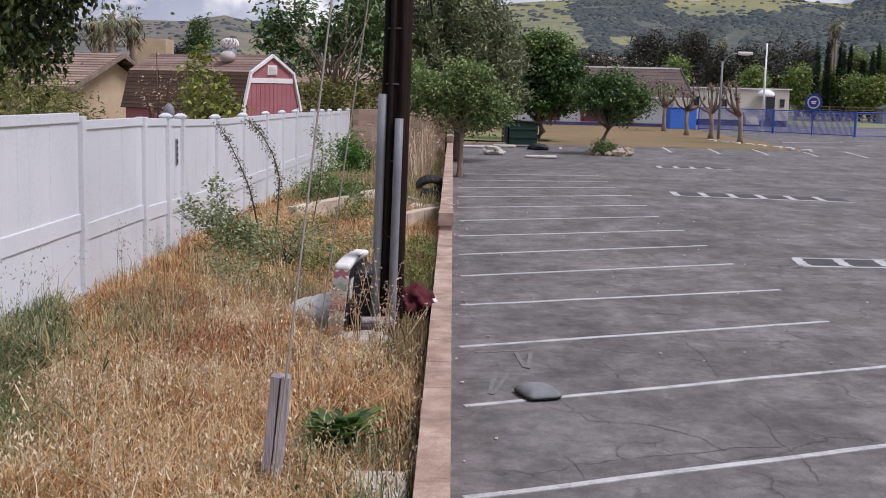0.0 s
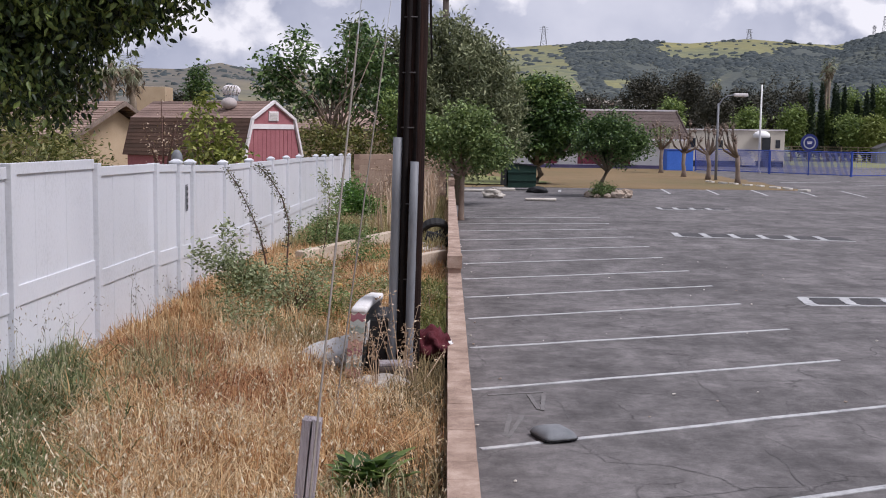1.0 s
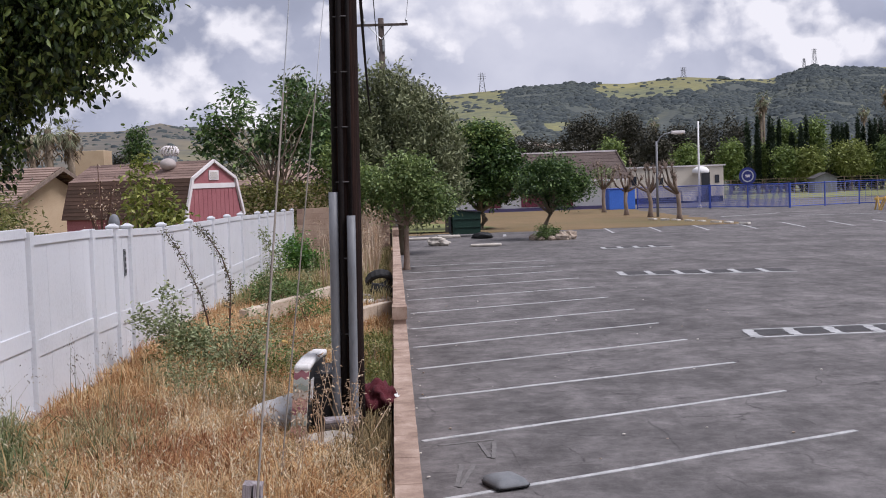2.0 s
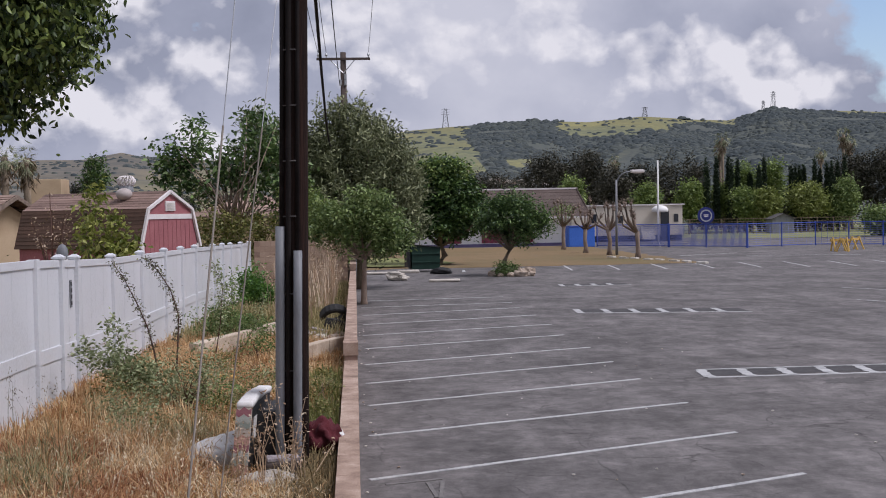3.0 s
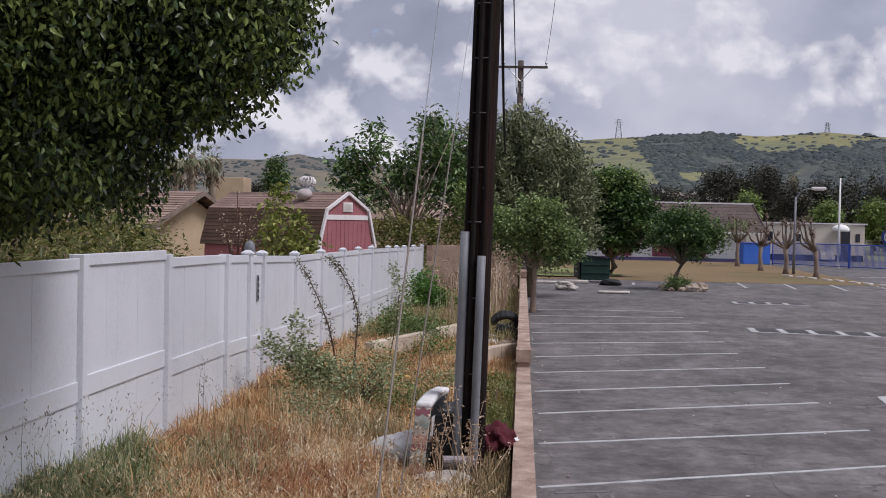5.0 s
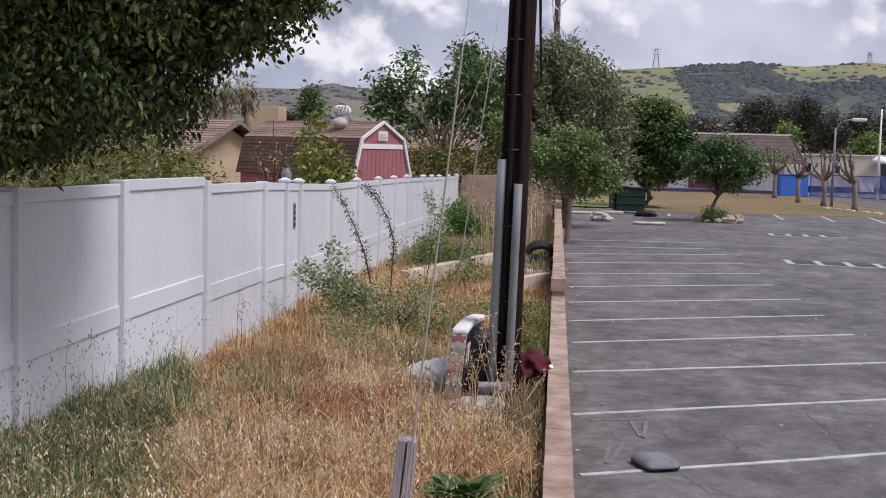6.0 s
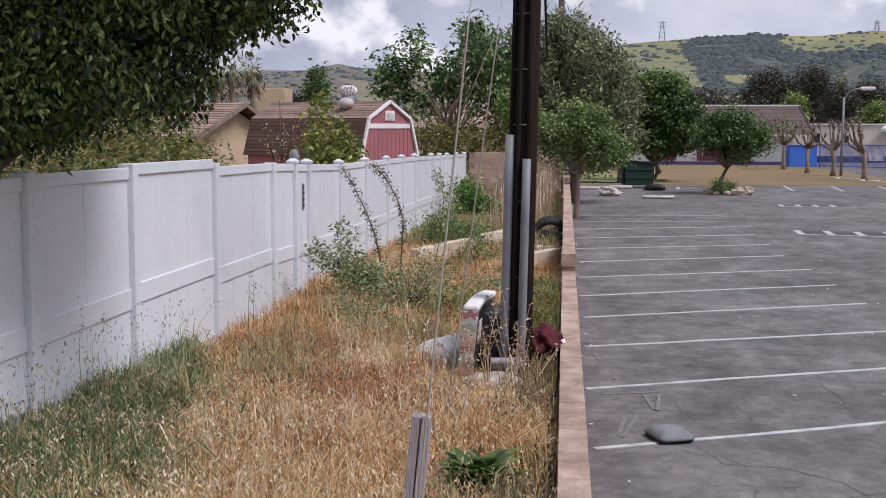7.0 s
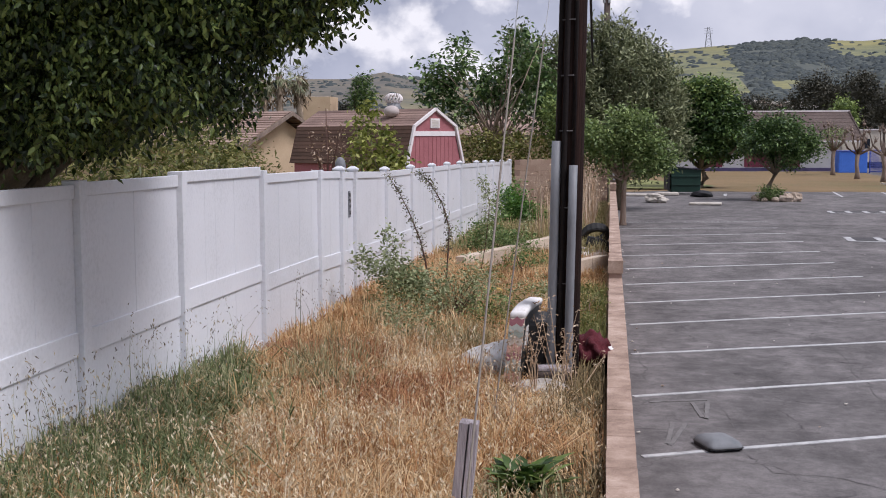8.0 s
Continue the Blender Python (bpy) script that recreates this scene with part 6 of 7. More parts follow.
for k, (px, top, half, c, y) in enumerate(FAR):
    far_tree(px, top, half, LM[c], y, 1.5 if c in "fy" else 0.5, seed=100 + k, label={"o": "dark olive distant tree beyond the lot", "f": "bright green distant tree beyond the field", "m": "mid green distant tree beyond the field", "y": "yellow-green distant tree beyond the field"}[c])
for k, (px, top, w) in enumerate(((1247, 303, 6), (1265, 302, 5), (1286, 305, 4), (1292, 310, 4), (1303, 307, 3), (1325, 325, 3.5), (1342, 312, 4.5), (1351, 302, 3.5), (1400, 316, 5), (1407, 320, 4), (1415, 316, 4.5), (1422, 314, 4.5), (1442, 311, 5), (1451, 325, 4), (1464, 314, 5), (1472, 314, 5.5), (1483, 311, 4.5), (1497, 303, 4))):
    y = 149.5 + 0.7 * (k % 3)
    x, z = (px - 632) * 0.0735 * y / 150, (433 - top) * 0.0754 * y / 150
    r = w * 0.0735
    tree("cypress", (x, y, 0), [(x, y, z * 0.3, r, r, z * 0.3), (x, y, z * 0.58, r * 0.85, r * 0.85, z * 0.34), (x, y, z * 0.82, r * 0.5, r * 0.5, z * 0.18)], M_LEAF_CYP, 230, 16, (0.07, 0.07, 0.25), 0.34,
         "tall slim dark cypress", 0.12, 0.2, 3, seed=200 + k, droop=-1.2, aspect=0.4, group="cypress row", rough=0.2)


M_SKIRT = mat("dead_frond", [(0.12, 0.085, 0.055), (0.22, 0.165, 0.11), (0.33, 0.26, 0.18)], 1, 8, 0.85, 0, island=0.4)


def palm(x, y, h, r, seed, z0=0.0):
    rt = np.random.default_rng(seed)
    p = thing("palm_tree", (x, y, z0), label="tall fan palm with a shaggy skirt of dead fronds", category="palm", group="palms")
    part("trunk", tubed([(0, 0, -0.2), (0.05, 0, h * 0.5), (0.0, 0, h)], [0.3, 0.22, 0.2], 8), M_BARK, p, smooth=True)
    V, F = [], []
    for k in range(46):
        w, el = rt.uniform(0, 6.28), rt.uniform(-1.3, 1.2)
        d = Vector((math.cos(w) * math.cos(el), math.sin(w) * math.cos(el), math.sin(el)))
        tip = Vector((0, 0, h)) + d * r * rt.uniform(0.7, 1.0) - Vector((0, 0, 0.3 * r * max(0, math.cos(el))))
        s = d.cross(Vector((rt.normal(), rt.normal(), rt.normal()))).normalized()
        mid = Vector((0, 0, h)).lerp(tip, 0.55) + Vector((0, 0, 0.1 * r))
        for q in range(6):
            a = (q - 2.5) / 2.5
            e = tip + s * a * r * 0.45 - Vector((0, 0, 0.12 * r * abs(a)))
            i = len(V)
            V += [mid - s * 0.03 * r, mid + s * 0.03 * r, e]
            F.append((i, i + 1, i + 2))
        i = len(V)
        V += [Vector((0, 0, h)) - s * 0.02, Vector((0, 0, h)) + s * 0.02, mid]
        F.append((i, i + 1, i + 2))
    np_part("fronds", [tuple(v) for v in V], F, M_PALM, p)
    V, F = leaf_cloud([(0, 0, h - 0.25 * r - 0.22 * r * k) for k in range(5)], 26, (r * 0.2, r * 0.2, r * 0.14), r * 0.5, 2.0, 0.2, rt)
    np_part("dead_skirt", V, F, M_SKIRT, p)["label"] = "brown dead fronds"


palm(-19.85, 70, 6.75, 1.15, 1, 0.1)
palm(-18.9, 71, 6.7, 1.2, 2, 0.1)
palm(-23.5, 79, 6.9, 1.3, 3, 0.1)
palm((1277 - 632) * 0.0735 * 1.2, 180, 14.0, 1.6, 4)
palm((1283 - 632) * 0.0735 * 1.2, 183, 12.2, 1.4, 5)
palm((1495 - 632) * 0.0735 * 1.2, 180, 14.4, 1.6, 6)
palm((1512 - 632) * 0.0735 * 1.2, 181, 13.2, 1.4, 7)
palm((1455 - 632) * 0.0735 * 1.4, 210, 13.0, 1.4, 8)
palm((1085 - 632) * 0.0735 * 1.3, 195, 11.5, 1.4, 9)
far_tree(168, 316, 11, M_LEAF_FAR, 110, 2.2, 301, label="small dark tree beyond the roofs", n=120, size=0.3)
for k, (px, top, half, y) in enumerate(((100, 345, 40, 130), (250, 350, 40, 130), (330, 345, 50, 120), (10, 350, 40, 140), (-60, 340, 50, 130), (420, 335, 60, 125), (-160, 335, 60, 130), (520, 330, 60, 130))):
    far_tree(px, top + 8, half, M_LEAF_FAR, y, 0.2, 320 + k, label="dark distant tree behind the houses", n=160, size=0.4)

# ---- grass and weeds of the strip ----
def verge_z(x, y):
    return strip_z(x, y) + 0.05 * noise.noise(Vector((x * 1.3, y * 1.3, 3)))


def blades(pts, h, w, lean, rng, droop=0.35):
    """Bent grass blades: three triangles each."""
    p = np.asarray(pts, float)
    n = len(p)
    h = np.asarray(h).reshape(-1, 1) * np.ones((n, 1))
    a = (np.array([noise.noise(Vector((q[0] * 2.6, q[1] * 2.6, 17))) for q in p]) * 11).reshape(-1, 1) + rng.normal(0, 1.0, (n, 1))
    d = np.concatenate([np.cos(a), np.sin(a), np.zeros((n, 1))], 1)
    side = np.concatenate([-np.sin(a + rng.normal(0, 0.6, (n, 1))), np.cos(a), np.zeros((n, 1))], 1) * w * rng.uniform(0.6, 1.4, (n, 1))
    k = np.abs(rng.normal(0, lean, (n, 1))) + 0.05
    up = np.array([0, 0, 1.0])
    mid = p + up * h * 0.6 + d * h * k * 0.35
    tip = p + up * h * (1 - droop * k) + d * h * k
    for q in (mid, tip):                     # held back by the fence and the block wall
        q[:, 0] = np.clip(q[:, 0], -3.72, -0.22)
    V = np.stack([p - side, p + side, mid - side * 0.75, mid + side * 0.75, tip], 1).reshape(-1, 3)
    i = np.arange(n) * 5
    F = np.concatenate([np.stack([i, i + 1, i + 2], 1), np.stack([i + 1, i + 3, i + 2], 1), np.stack([i + 2, i + 3, i + 4], 1)])
    return V, F, tip


def scatter(x0, x1, y0, y1, n, rng, keep=None):
    x, y = rng.uniform(x0, x1, n), rng.uniform(y0, y1, n)
    if keep is not None:
        ok = keep(x, y)
        x, y = x[ok], y[ok]
    return np.array([(a, b, verge_z(a, b) - 0.01) for a, b in zip(x, y)])


def field_noise(x, y, f, seed):
    return np.array([noise.noise(Vector((a * f, b * f, seed))) for a, b in zip(x, y)])


rg = np.random.default_rng(11)
# tall dry oats, thickest near the front
near = scatter(-3.6, -0.3, 4.2, 13.5, 62000, rg, lambda x, y: (field_noise(x, y, 0.9, 1) + 0.45 > rg.random(len(x)) * 0.8) & ~((x > -1.35) & (y > 10.9)) & ((y < 9.4) | (rg.random(len(x)) < 0.55)) & (np.hypot(x + 0.68, y - 8.0) > 0.34) & ~((x > -0.62) & (y > 6.4) & (y < 7.65)))
hh = 0.28 + 0.22 * np.abs(field_noise(near[:, 0], near[:, 1], 2.1, 14)) * 1.6 + 0.16 * field_noise(near[:, 0], near[:, 1], 0.7, 4) + rg.uniform(-0.1, 0.12, len(near))
hh *= np.where(near[:, 0] > -0.6, 0.6, 1.0)
# trodden down where the rusty weeds grow
hh *= np.where((field_noise(near[:, 0], near[:, 1], 0.75, 12) > 0.0) & (near[:, 1] > 8.4), 0.58, 1.0)
hh *= np.where((near[:, 1] > 10.3) & (near[:, 0] < -2.3), 0.75, 0.92)
V, F, tips = blades(near, np.clip(hh, 0.08, 0.55), 0.004, 1.45, rg, 0.6)
tagged(np_part("dry_grass", V, F, M_DRYGRASS), "tall dry straw-coloured grass in the strip", "grass", kind="stuff")
pick = rg.random(len(tips)) < np.where(near[:, 1] < 9.6, 0.42, np.where(near[:, 1] < 10.6, 0.15, 0.06)) * (0.35 + 1.5 * np.clip(field_noise(near[:, 0], near[:, 1], 1.7, 71) + 0.25, 0, 1))
heads = tips[pick & (near[:, 1] < 12)]
V, F = leaf_cloud(heads, 6, (0.028, 0.028, 0.05), 0.033, 1.7, 0.34, rg)
tagged(np_part("oat_seed_heads", V, F, M_OAT), "pale drooping oat seed heads over dry grass", "grass", kind="stuff")
mid = scatter(-3.65, -0.3, 12.5, 24, 42000, rg, lambda x, y: (field_noise(x, y, 0.8, 2) + 0.35 > rg.random(len(x)) * 0.8) & ~((x > -1.45) & (y < 13.0)) & ~((x > -2.1) & (y > 16.4) & (y < 20.5) & (field_noise(x, y, 0.9, 51) < 0.12)))
hh = 0.26 + 0.14 * field_noise(mid[:, 0], mid[:, 1], 0.6, 6) + rg.uniform(-0.08, 0.1, len(mid))
V, F, tips = blades(mid, np.clip(hh, 0.08, 0.5), 0.006, 0.75, rg, 0.5)
tagged(np_part("dry_grass", V, F, M_DRYGRASS), "dry golden grass further along the strip", "grass", kind="stuff")
far = scatter(-3.6, -0.3, 23, 44, 22000, rg, lambda x, y: field_noise(x, y, 0.5, 3) + 0.4 > rg.random(len(x)) * 0.8)
V, F, tips = blades(far, 0.2 + rg.uniform(0, 0.2, len(far)), 0.008, 0.5, rg)
tagged(np_part("sparse_grass", V, F, mat("olive_grass", [(0.16, 0.16, 0.06), (0.3, 0.26, 0.12), (0.45, 0.38, 0.2)], 0.7, 3, 0.8, 0, island=0.5, translucent=0.3)), "mixed dry and green grass at the far end", "grass", kind="stuff")
rust = scatter(-3.4, -0.7, 8.4, 12.8, 38000, rg, lambda x, y: (field_noise(x, y, 0.75, 12) + np.where((y > 9.8) & (x < -1.5), 0.3, -0.1) > rg.random(len(x)) * 0.5) & ~((x > -1.35) & (y > 10.9)))
V, F, tips = blades(rust, rg.uniform(0.1, 0.34, len(rust)), 0.004, 1.5, rg, 0.6)
tagged(np_part("rusty_weeds", V, F, M_RUST), "tangled rusty brown dead weeds in the strip", "weeds", kind="stuff")
olive = scatter(-3.1, -1.0, 9.4, 16.0, 12500, rg, lambda x, y: (field_noise(x, y, 0.9, 61) + np.where(y < 11.5, -0.12, 0.12) > rg.random(len(x)) * 0.6) & ~((x > -1.4) & (y > 10.9)))
V, F, tips = blades(olive, rg.uniform(0.2, 0.5, len(olive)), 0.004, 0.7, rg, 0.5)
tagged(np_part("olive_grass", V, F, M_OLIVEGRASS), "half-dry olive grass among the straw", "grass", kind="stuff")
# matted thatch lying low between the stems
low = scatter(-3.65, -0.25, 4.2, 24, 52000, rg)
V, F, tips = blades(low, rg.uniform(0.05, 0.16, len(low)), 0.0045, 1.6, rg, 0.2)
tagged(np_part("dry_thatch", V, F, M_THATCH), "matted dry thatch lying on the soil", "grass", kind="stuff")
pale = scatter(-2.8, -0.8, 5.5, 9.8, 10000, rg, lambda x, y: (field_noise(x, y, 1.1, 91) + 0.4 > rg.random(len(x)) * 0.9) & (np.hypot(x + 0.68, y - 7.9) > 0.36))
V, F, tips = blades(pale, rg.uniform(0.14, 0.4, len(pale)), 0.004, 1.3, rg, 0.6)
tagged(np_part("pale_straw", V, F, M_BLEACHED), "bleached pale straw bent over in the strip", "grass", kind="stuff")
# green grass along the near fence
green = scatter(-3.72, -2.2, 4.0, 11.8, 36000, rg, lambda x, y: (x < -2.75 - 0.22 * (y - 8) + 0.4 * field_noise(x, y, 1.5, 8)) | (rg.random(len(x)) < 0.03))
green = green[field_noise(green[:, 0], green[:, 1], 1.3, 27) < 0.05 + 0.5 * rg.random(len(green))]
hh = rg.uniform(0.18, 0.5, len(green))
V, F, tips = blades(green, hh, 0.0055, 1.25, rg, 0.6)
green_tips = tips[rg.random(len(tips)) < 0.05]
tagged(np_part("green_grass", V, F, M_GREENGRASS), "green grass growing along the foot of the fence", "grass", kind="stuff")
stalk = scatter(-3.2, -0.5, 6.0, 12.5, 1700, rg, lambda x, y: ~((x > -1.3) & (y > 10.7)) & (field_noise(x, y, 1.0, 31) + 0.25 > rg.random(len(x))) & (x > -2.6))
V, F, tips = blades(stalk, rg.uniform(0.34, 0.58, len(stalk)), 0.003, 0.7, rg)
tagged(np_part("oat_stalks", V, F, M_OAT), "upright pale oat stalks in the dry grass", "grass", kind="stuff")
V, F = leaf_cloud(np.concatenate([tips - np.array([0, 0, 0.04]), tips, green_tips]), 7, (0.02, 0.02, 0.05), 0.034, 1.8, 0.3, rg)
tagged(np_part("oat_seed_heads", V, F, M_OAT), "pale hanging oat seed heads", "grass", kind="stuff")
tall = scatter(-3.7, -3.1, 5.2, 15.5, 640, rg, lambda x, y: field_noise(x, y, 1.1, 23) + np.where(y < 10, 0.1, -0.12) > rg.random(len(x)) * 0.5)
V, F, tips = blades(tall, rg.uniform(0.42, 0.86, len(tall)), 0.0028, 0.3, rg)
tagged(np_part("oat_stalks", V, F, M_GREENGRASS), "thin tall oat stalks standing before the fence", "grass", kind="stuff")
V, F = leaf_cloud(tips, 9, (0.03, 0.03, 0.06), 0.034, 1.5, 0.28, rg)
tagged(np_part("oat_seed_heads", V, F, mat("dusky_oat", [(0.12, 0.1, 0.08), (0.26, 0.22, 0.15), (0.4, 0.34, 0.22)], 1, 9, 0.7, 0, island=0.6)), "dusky oat seed heads before the fence", "grass", kind="stuff")
# darker blades stand in for the strip of shade beside the block wall
foot = scatter(-0.75, -0.22, 6.4, 13.2, 5200, rg, lambda x, y: (field_noise(x, y, 1.3, 81) + 0.45 > rg.random(len(x)) * 0.8) & (np.hypot(x + 0.7, y - 8.3) > 0.3))
V, F, tips = blades(foot, rg.uniform(0.1, 0.34, len(foot)), 0.0042, 1.1, rg, 0.5)
tagged(np_part("olive_grass", V, F, mat("shade_toned_grass", [(0.09, 0.07, 0.035), (0.17, 0.13, 0.06), (0.3, 0.22, 0.11)], 0.9, 5, 0.85, 0, island=0.5, translucent=0.2)), "grass along the block wall, coloured dull brown-green for the shade there", "grass", kind="stuff")
front = scatter(-1.1, -0.35, 5.6, 7.9, 900, rg, lambda x, y: field_noise(x, y, 1.8, 44) > -0.1)
V, F, tips = blades(front, rg.uniform(0.15, 0.4, len(front)), 0.006, 0.9, rg, 0.5)
tagged(np_part("green_grass", V, F, M_GREENGRASS), "green blades near the wooden stub", "grass", kind="stuff")
side = scatter(-0.62, -0.24, 12.6, 17.8, 3600, rg)
V, F, tips = blades(side, rg.uniform(0.12, 0.4, len(side)), 0.005, 0.5, rg)
tagged(np_part("green_grass", V, F, M_LEAF_YEL), "yellow-green weeds beside the block wall", "grass", kind="stuff")


def shrub(name, x, y, blobs, material, clumps, per, spread, size, label, seed, stem_m=None, stems=14, aspect=0.45, droop=0.1, stem_r=0.006, category="weed", shell=0.2):
    rt = np.random.default_rng(seed)
    z = verge_z(x, y)
    t = thing(name, (x, y, z), label=label, category=category)
    pts = crown_points([(b[0] - x, b[1] - y, b[2] - z, *b[3:]) for b in blobs], clumps, rt, shell, 0.4, seed)
    V, F = leaf_cloud(pts, per, spread, size, droop, aspect, rt)
    np_part("leaves", V, F, material, t)
    for k in range(stems):
        e = Vector(pts[int(rt.integers(len(pts)))])
        b = Vector((rt.normal() * 0.05, rt.normal() * 0.05, -0.02))
        part("stem", tubed([b, b.lerp(e, 0.5) + Vector((rt.normal() * 0.05, rt.normal() * 0.05, 0.06)), e], [stem_r, stem_r * 0.7, stem_r * 0.3], 5), stem_m or M_STEM, t)
    return t


def wand(name, pts, r, leaf_m, n, size, spread, label, seed, u0=0.25):
    """A long arching stem with small leaves and pods along it."""
    rt = np.random.default_rng(seed)
    b = Vector(pts[0])
    t = thing(name, b, label=label, category="weed", group="tall reddish weeds")
    P = [Vector(p) - b for p in pts]
    fine = []
    for i in range(len(P) - 1):
        fine += [P[i].lerp(P[i + 1], k / 6) for k in range(6)]
    fine.append(P[-1])
    m = len(fine)
    part("stem", tubed(fine, [r * (1 - 0.75 * i / m) for i in range(m)], 6), M_STEM, t)
    on = [tuple(fine[int(k)]) for k in rt.integers(int(m * u0), m, n)]
    V, F = leaf_cloud(on, 3, (spread,) * 3, size, 0.4, 0.45, rt)
    np_part("leaves", V, F, leaf_m, t)
    return t


shrub("leafy_weed", -2.75, 15.7, [(-3.32, 15.7, 1.62, 0.16, 0.18, 0.12), (-3.12, 15.7, 1.5, 0.24, 0.25, 0.17), (-2.85, 15.7, 1.36, 0.3, 0.3, 0.26), (-3.0, 15.8, 1.86, 0.13, 0.15, 0.17), (-2.95, 15.8, 1.62, 0.14, 0.15, 0.18), (-2.6, 15.8, 1.25, 0.25, 0.3, 0.28)],
      M_WEEDPALE, 230, 10, (0.055, 0.055, 0.055), 0.066, "pale green leafy weed leaning against the fence", 401)
shrub("leafy_weed", -2.05, 15.6, [(-2.05, 15.6, 1.15, 0.38, 0.4, 0.35), (-1.85, 15.3, 1.45, 0.22, 0.25, 0.3), (-2.3, 15.3, 1.3, 0.25, 0.3, 0.4)],
      M_WEEDPALE, 150, 9, (0.06, 0.06, 0.06), 0.055, "sparse olive weed with many dry stems", 402, stems=30)
shrub("leafy_weed", -1.6, 15.2, [(-1.6, 15.2, 1.02, 0.35, 0.35, 0.25)], M_WEED, 80, 10, (0.06, 0.06, 0.06), 0.05, "low green weed in dry grass", 403)
shrub("leafy_weed", -2.4, 23.4, [(-2.6, 23.4, 1.25, 0.5, 0.4, 0.4), (-2.0, 23.6, 1.1, 0.5, 0.4, 0.3), (-2.35, 23.5, 1.75, 0.17, 0.2, 0.5)], M_WEED, 240, 13, (0.07, 0.07, 0.07), 0.07, "green bushy weed behind the concrete edging", 404)
shrub("leafy_weed", -2.75, 33.5, [(-2.8, 33.5, 1.25, 0.5, 0.5, 0.55), (-2.35, 33.4, 1.0, 0.4, 0.4, 0.35)], M_LUSH, 240, 13, (0.09, 0.09, 0.09), 0.11, "lush bright green bush near the fence", 405)
shrub("leafy_weed", -1.7, 21.6, [(-1.75, 21.6, 1.0, 0.35, 0.3, 0.25), (-1.35, 21.4, 0.95, 0.3, 0.3, 0.2)], M_WEED, 90, 10, (0.06, 0.06, 0.06), 0.055, "dark green weed before the concrete edging", 406)
shrub("leafy_weed", -0.45, 14.2, [(-0.45, 14.2, 1.02, 0.18, 0.6, 0.2), (-0.42, 15.6, 1.05, 0.18, 0.6, 0.25)], M_LEAF_YEL, 90, 10, (0.06, 0.08, 0.06), 0.05, "yellow-green weed beside the block wall", 407)
for k, (x, y, r, h) in enumerate(((-2.65, 14.4, 0.4, 0.45), (-1.55, 14.1, 0.4, 0.35), (-1.95, 16.9, 0.45, 0.5), (-1.3, 15.8, 0.35, 0.35), (-2.3, 13.3, 0.35, 0.4), (-2.9, 15.6, 0.4, 0.4), (-1.2, 17.6, 0.4, 0.3), (-2.0, 18.6, 0.4, 0.35))):
    z = verge_z(x, y)
    shrub("leafy_weed", x, y, [(x, y, z + h * 0.55, r, r, h * 0.55), (x + 0.15, y, z + h, r * 0.4, r * 0.4, h * 0.4)], M_LEAF_YEL if k % 2 else M_WEEDPALE, 70, 9, (0.07, 0.07, 0.07), 0.045,
          "sparse olive weed standing in dry grass", 420 + k, stems=18, stem_m=M_STRAW)
wand("tall_weed", [(-2.66, 17.2, 0.92), (-2.74, 17.2, 1.42), (-2.81, 17.2, 1.71), (-2.94, 17.2, 2.04), (-3.1, 17.2, 2.37), (-3.26, 17.2, 2.62)], 0.015, M_WEEDRED, 145, 0.042, 0.032, "tall arching reddish weed with small leaves", 411)
wand("tall_weed", [(-2.46, 17.2, 0.92), (-2.42, 17.2, 1.52), (-2.4, 17.2, 1.89), (-2.5, 17.2, 2.23), (-2.66, 17.2, 2.5), (-2.84, 17.2, 2.67)], 0.015, M_WEEDRED, 145, 0.046, 0.034, "tall arching reddish weed with small leaves", 412)
wand("tall_weed", [(-2.3, 20.3, 0.9), (-2.2, 20.3, 1.5), (-2.15, 20.3, 2.1), (-2.3, 20.3, 2.45)], 0.01, M_WEEDPALE, 130, 0.06, 0.06, "tall leafy weed before the fence", 413)
wand("tall_weed", [(-2.0, 22.2, 0.9), (-1.75, 22.2, 1.4), (-1.62, 22.2, 1.85)], 0.008, M_WEEDPALE, 60, 0.05, 0.05, "thin leafy weed above the edging", 414)
# dry stalks at the far end, beside the wall
rt = np.random.default_rng(33)
for k in range(5):
    x, y = -1.55 + 0.28 * k, 29 + 2.3 * ((k * 2) % 5)
    n = 70
    base = np.stack([np.minimum(x + rt.normal(0, 0.32, n), -0.62), y + rt.normal(0, 0.8, n), np.full(n, strip_z(x, y))], 1)
    V, F, tips = blades(base, rt.uniform(0.8, 1.9, n), 0.009, 0.2, rt)
    t = thing("dry_stalks", (0, 0, 0), label="clump of tall dry straw-coloured weed stalks", category="weed", group="dry stalk clumps")
    tagged(np_part("stalk", V, F, M_STRAW, t), kind="stuff")
    V, F = leaf_cloud(tips, 3, (0.06, 0.06, 0.12), 0.08, 0.4, 0.3, rt)
    tagged(np_part("seed_head", V, F, M_STRAW, t), kind="stuff")
n = 90
base = np.stack([-2.3 + rt.normal(0, 0.35, n), 42.5 + rt.normal(0, 0.5, n), np.full(n, 0.4)], 1)
V, F, tips = blades(base, rt.uniform(0.8, 1.6, n), 0.012, 0.3, rt)
t = thing("dry_stalks", (0, 0, 0), label="thin brown stalks before the tan wall", category="weed", group="dry stalk clumps")
tagged(np_part("stalk", V, F, M_STRAW, t), kind="stuff")
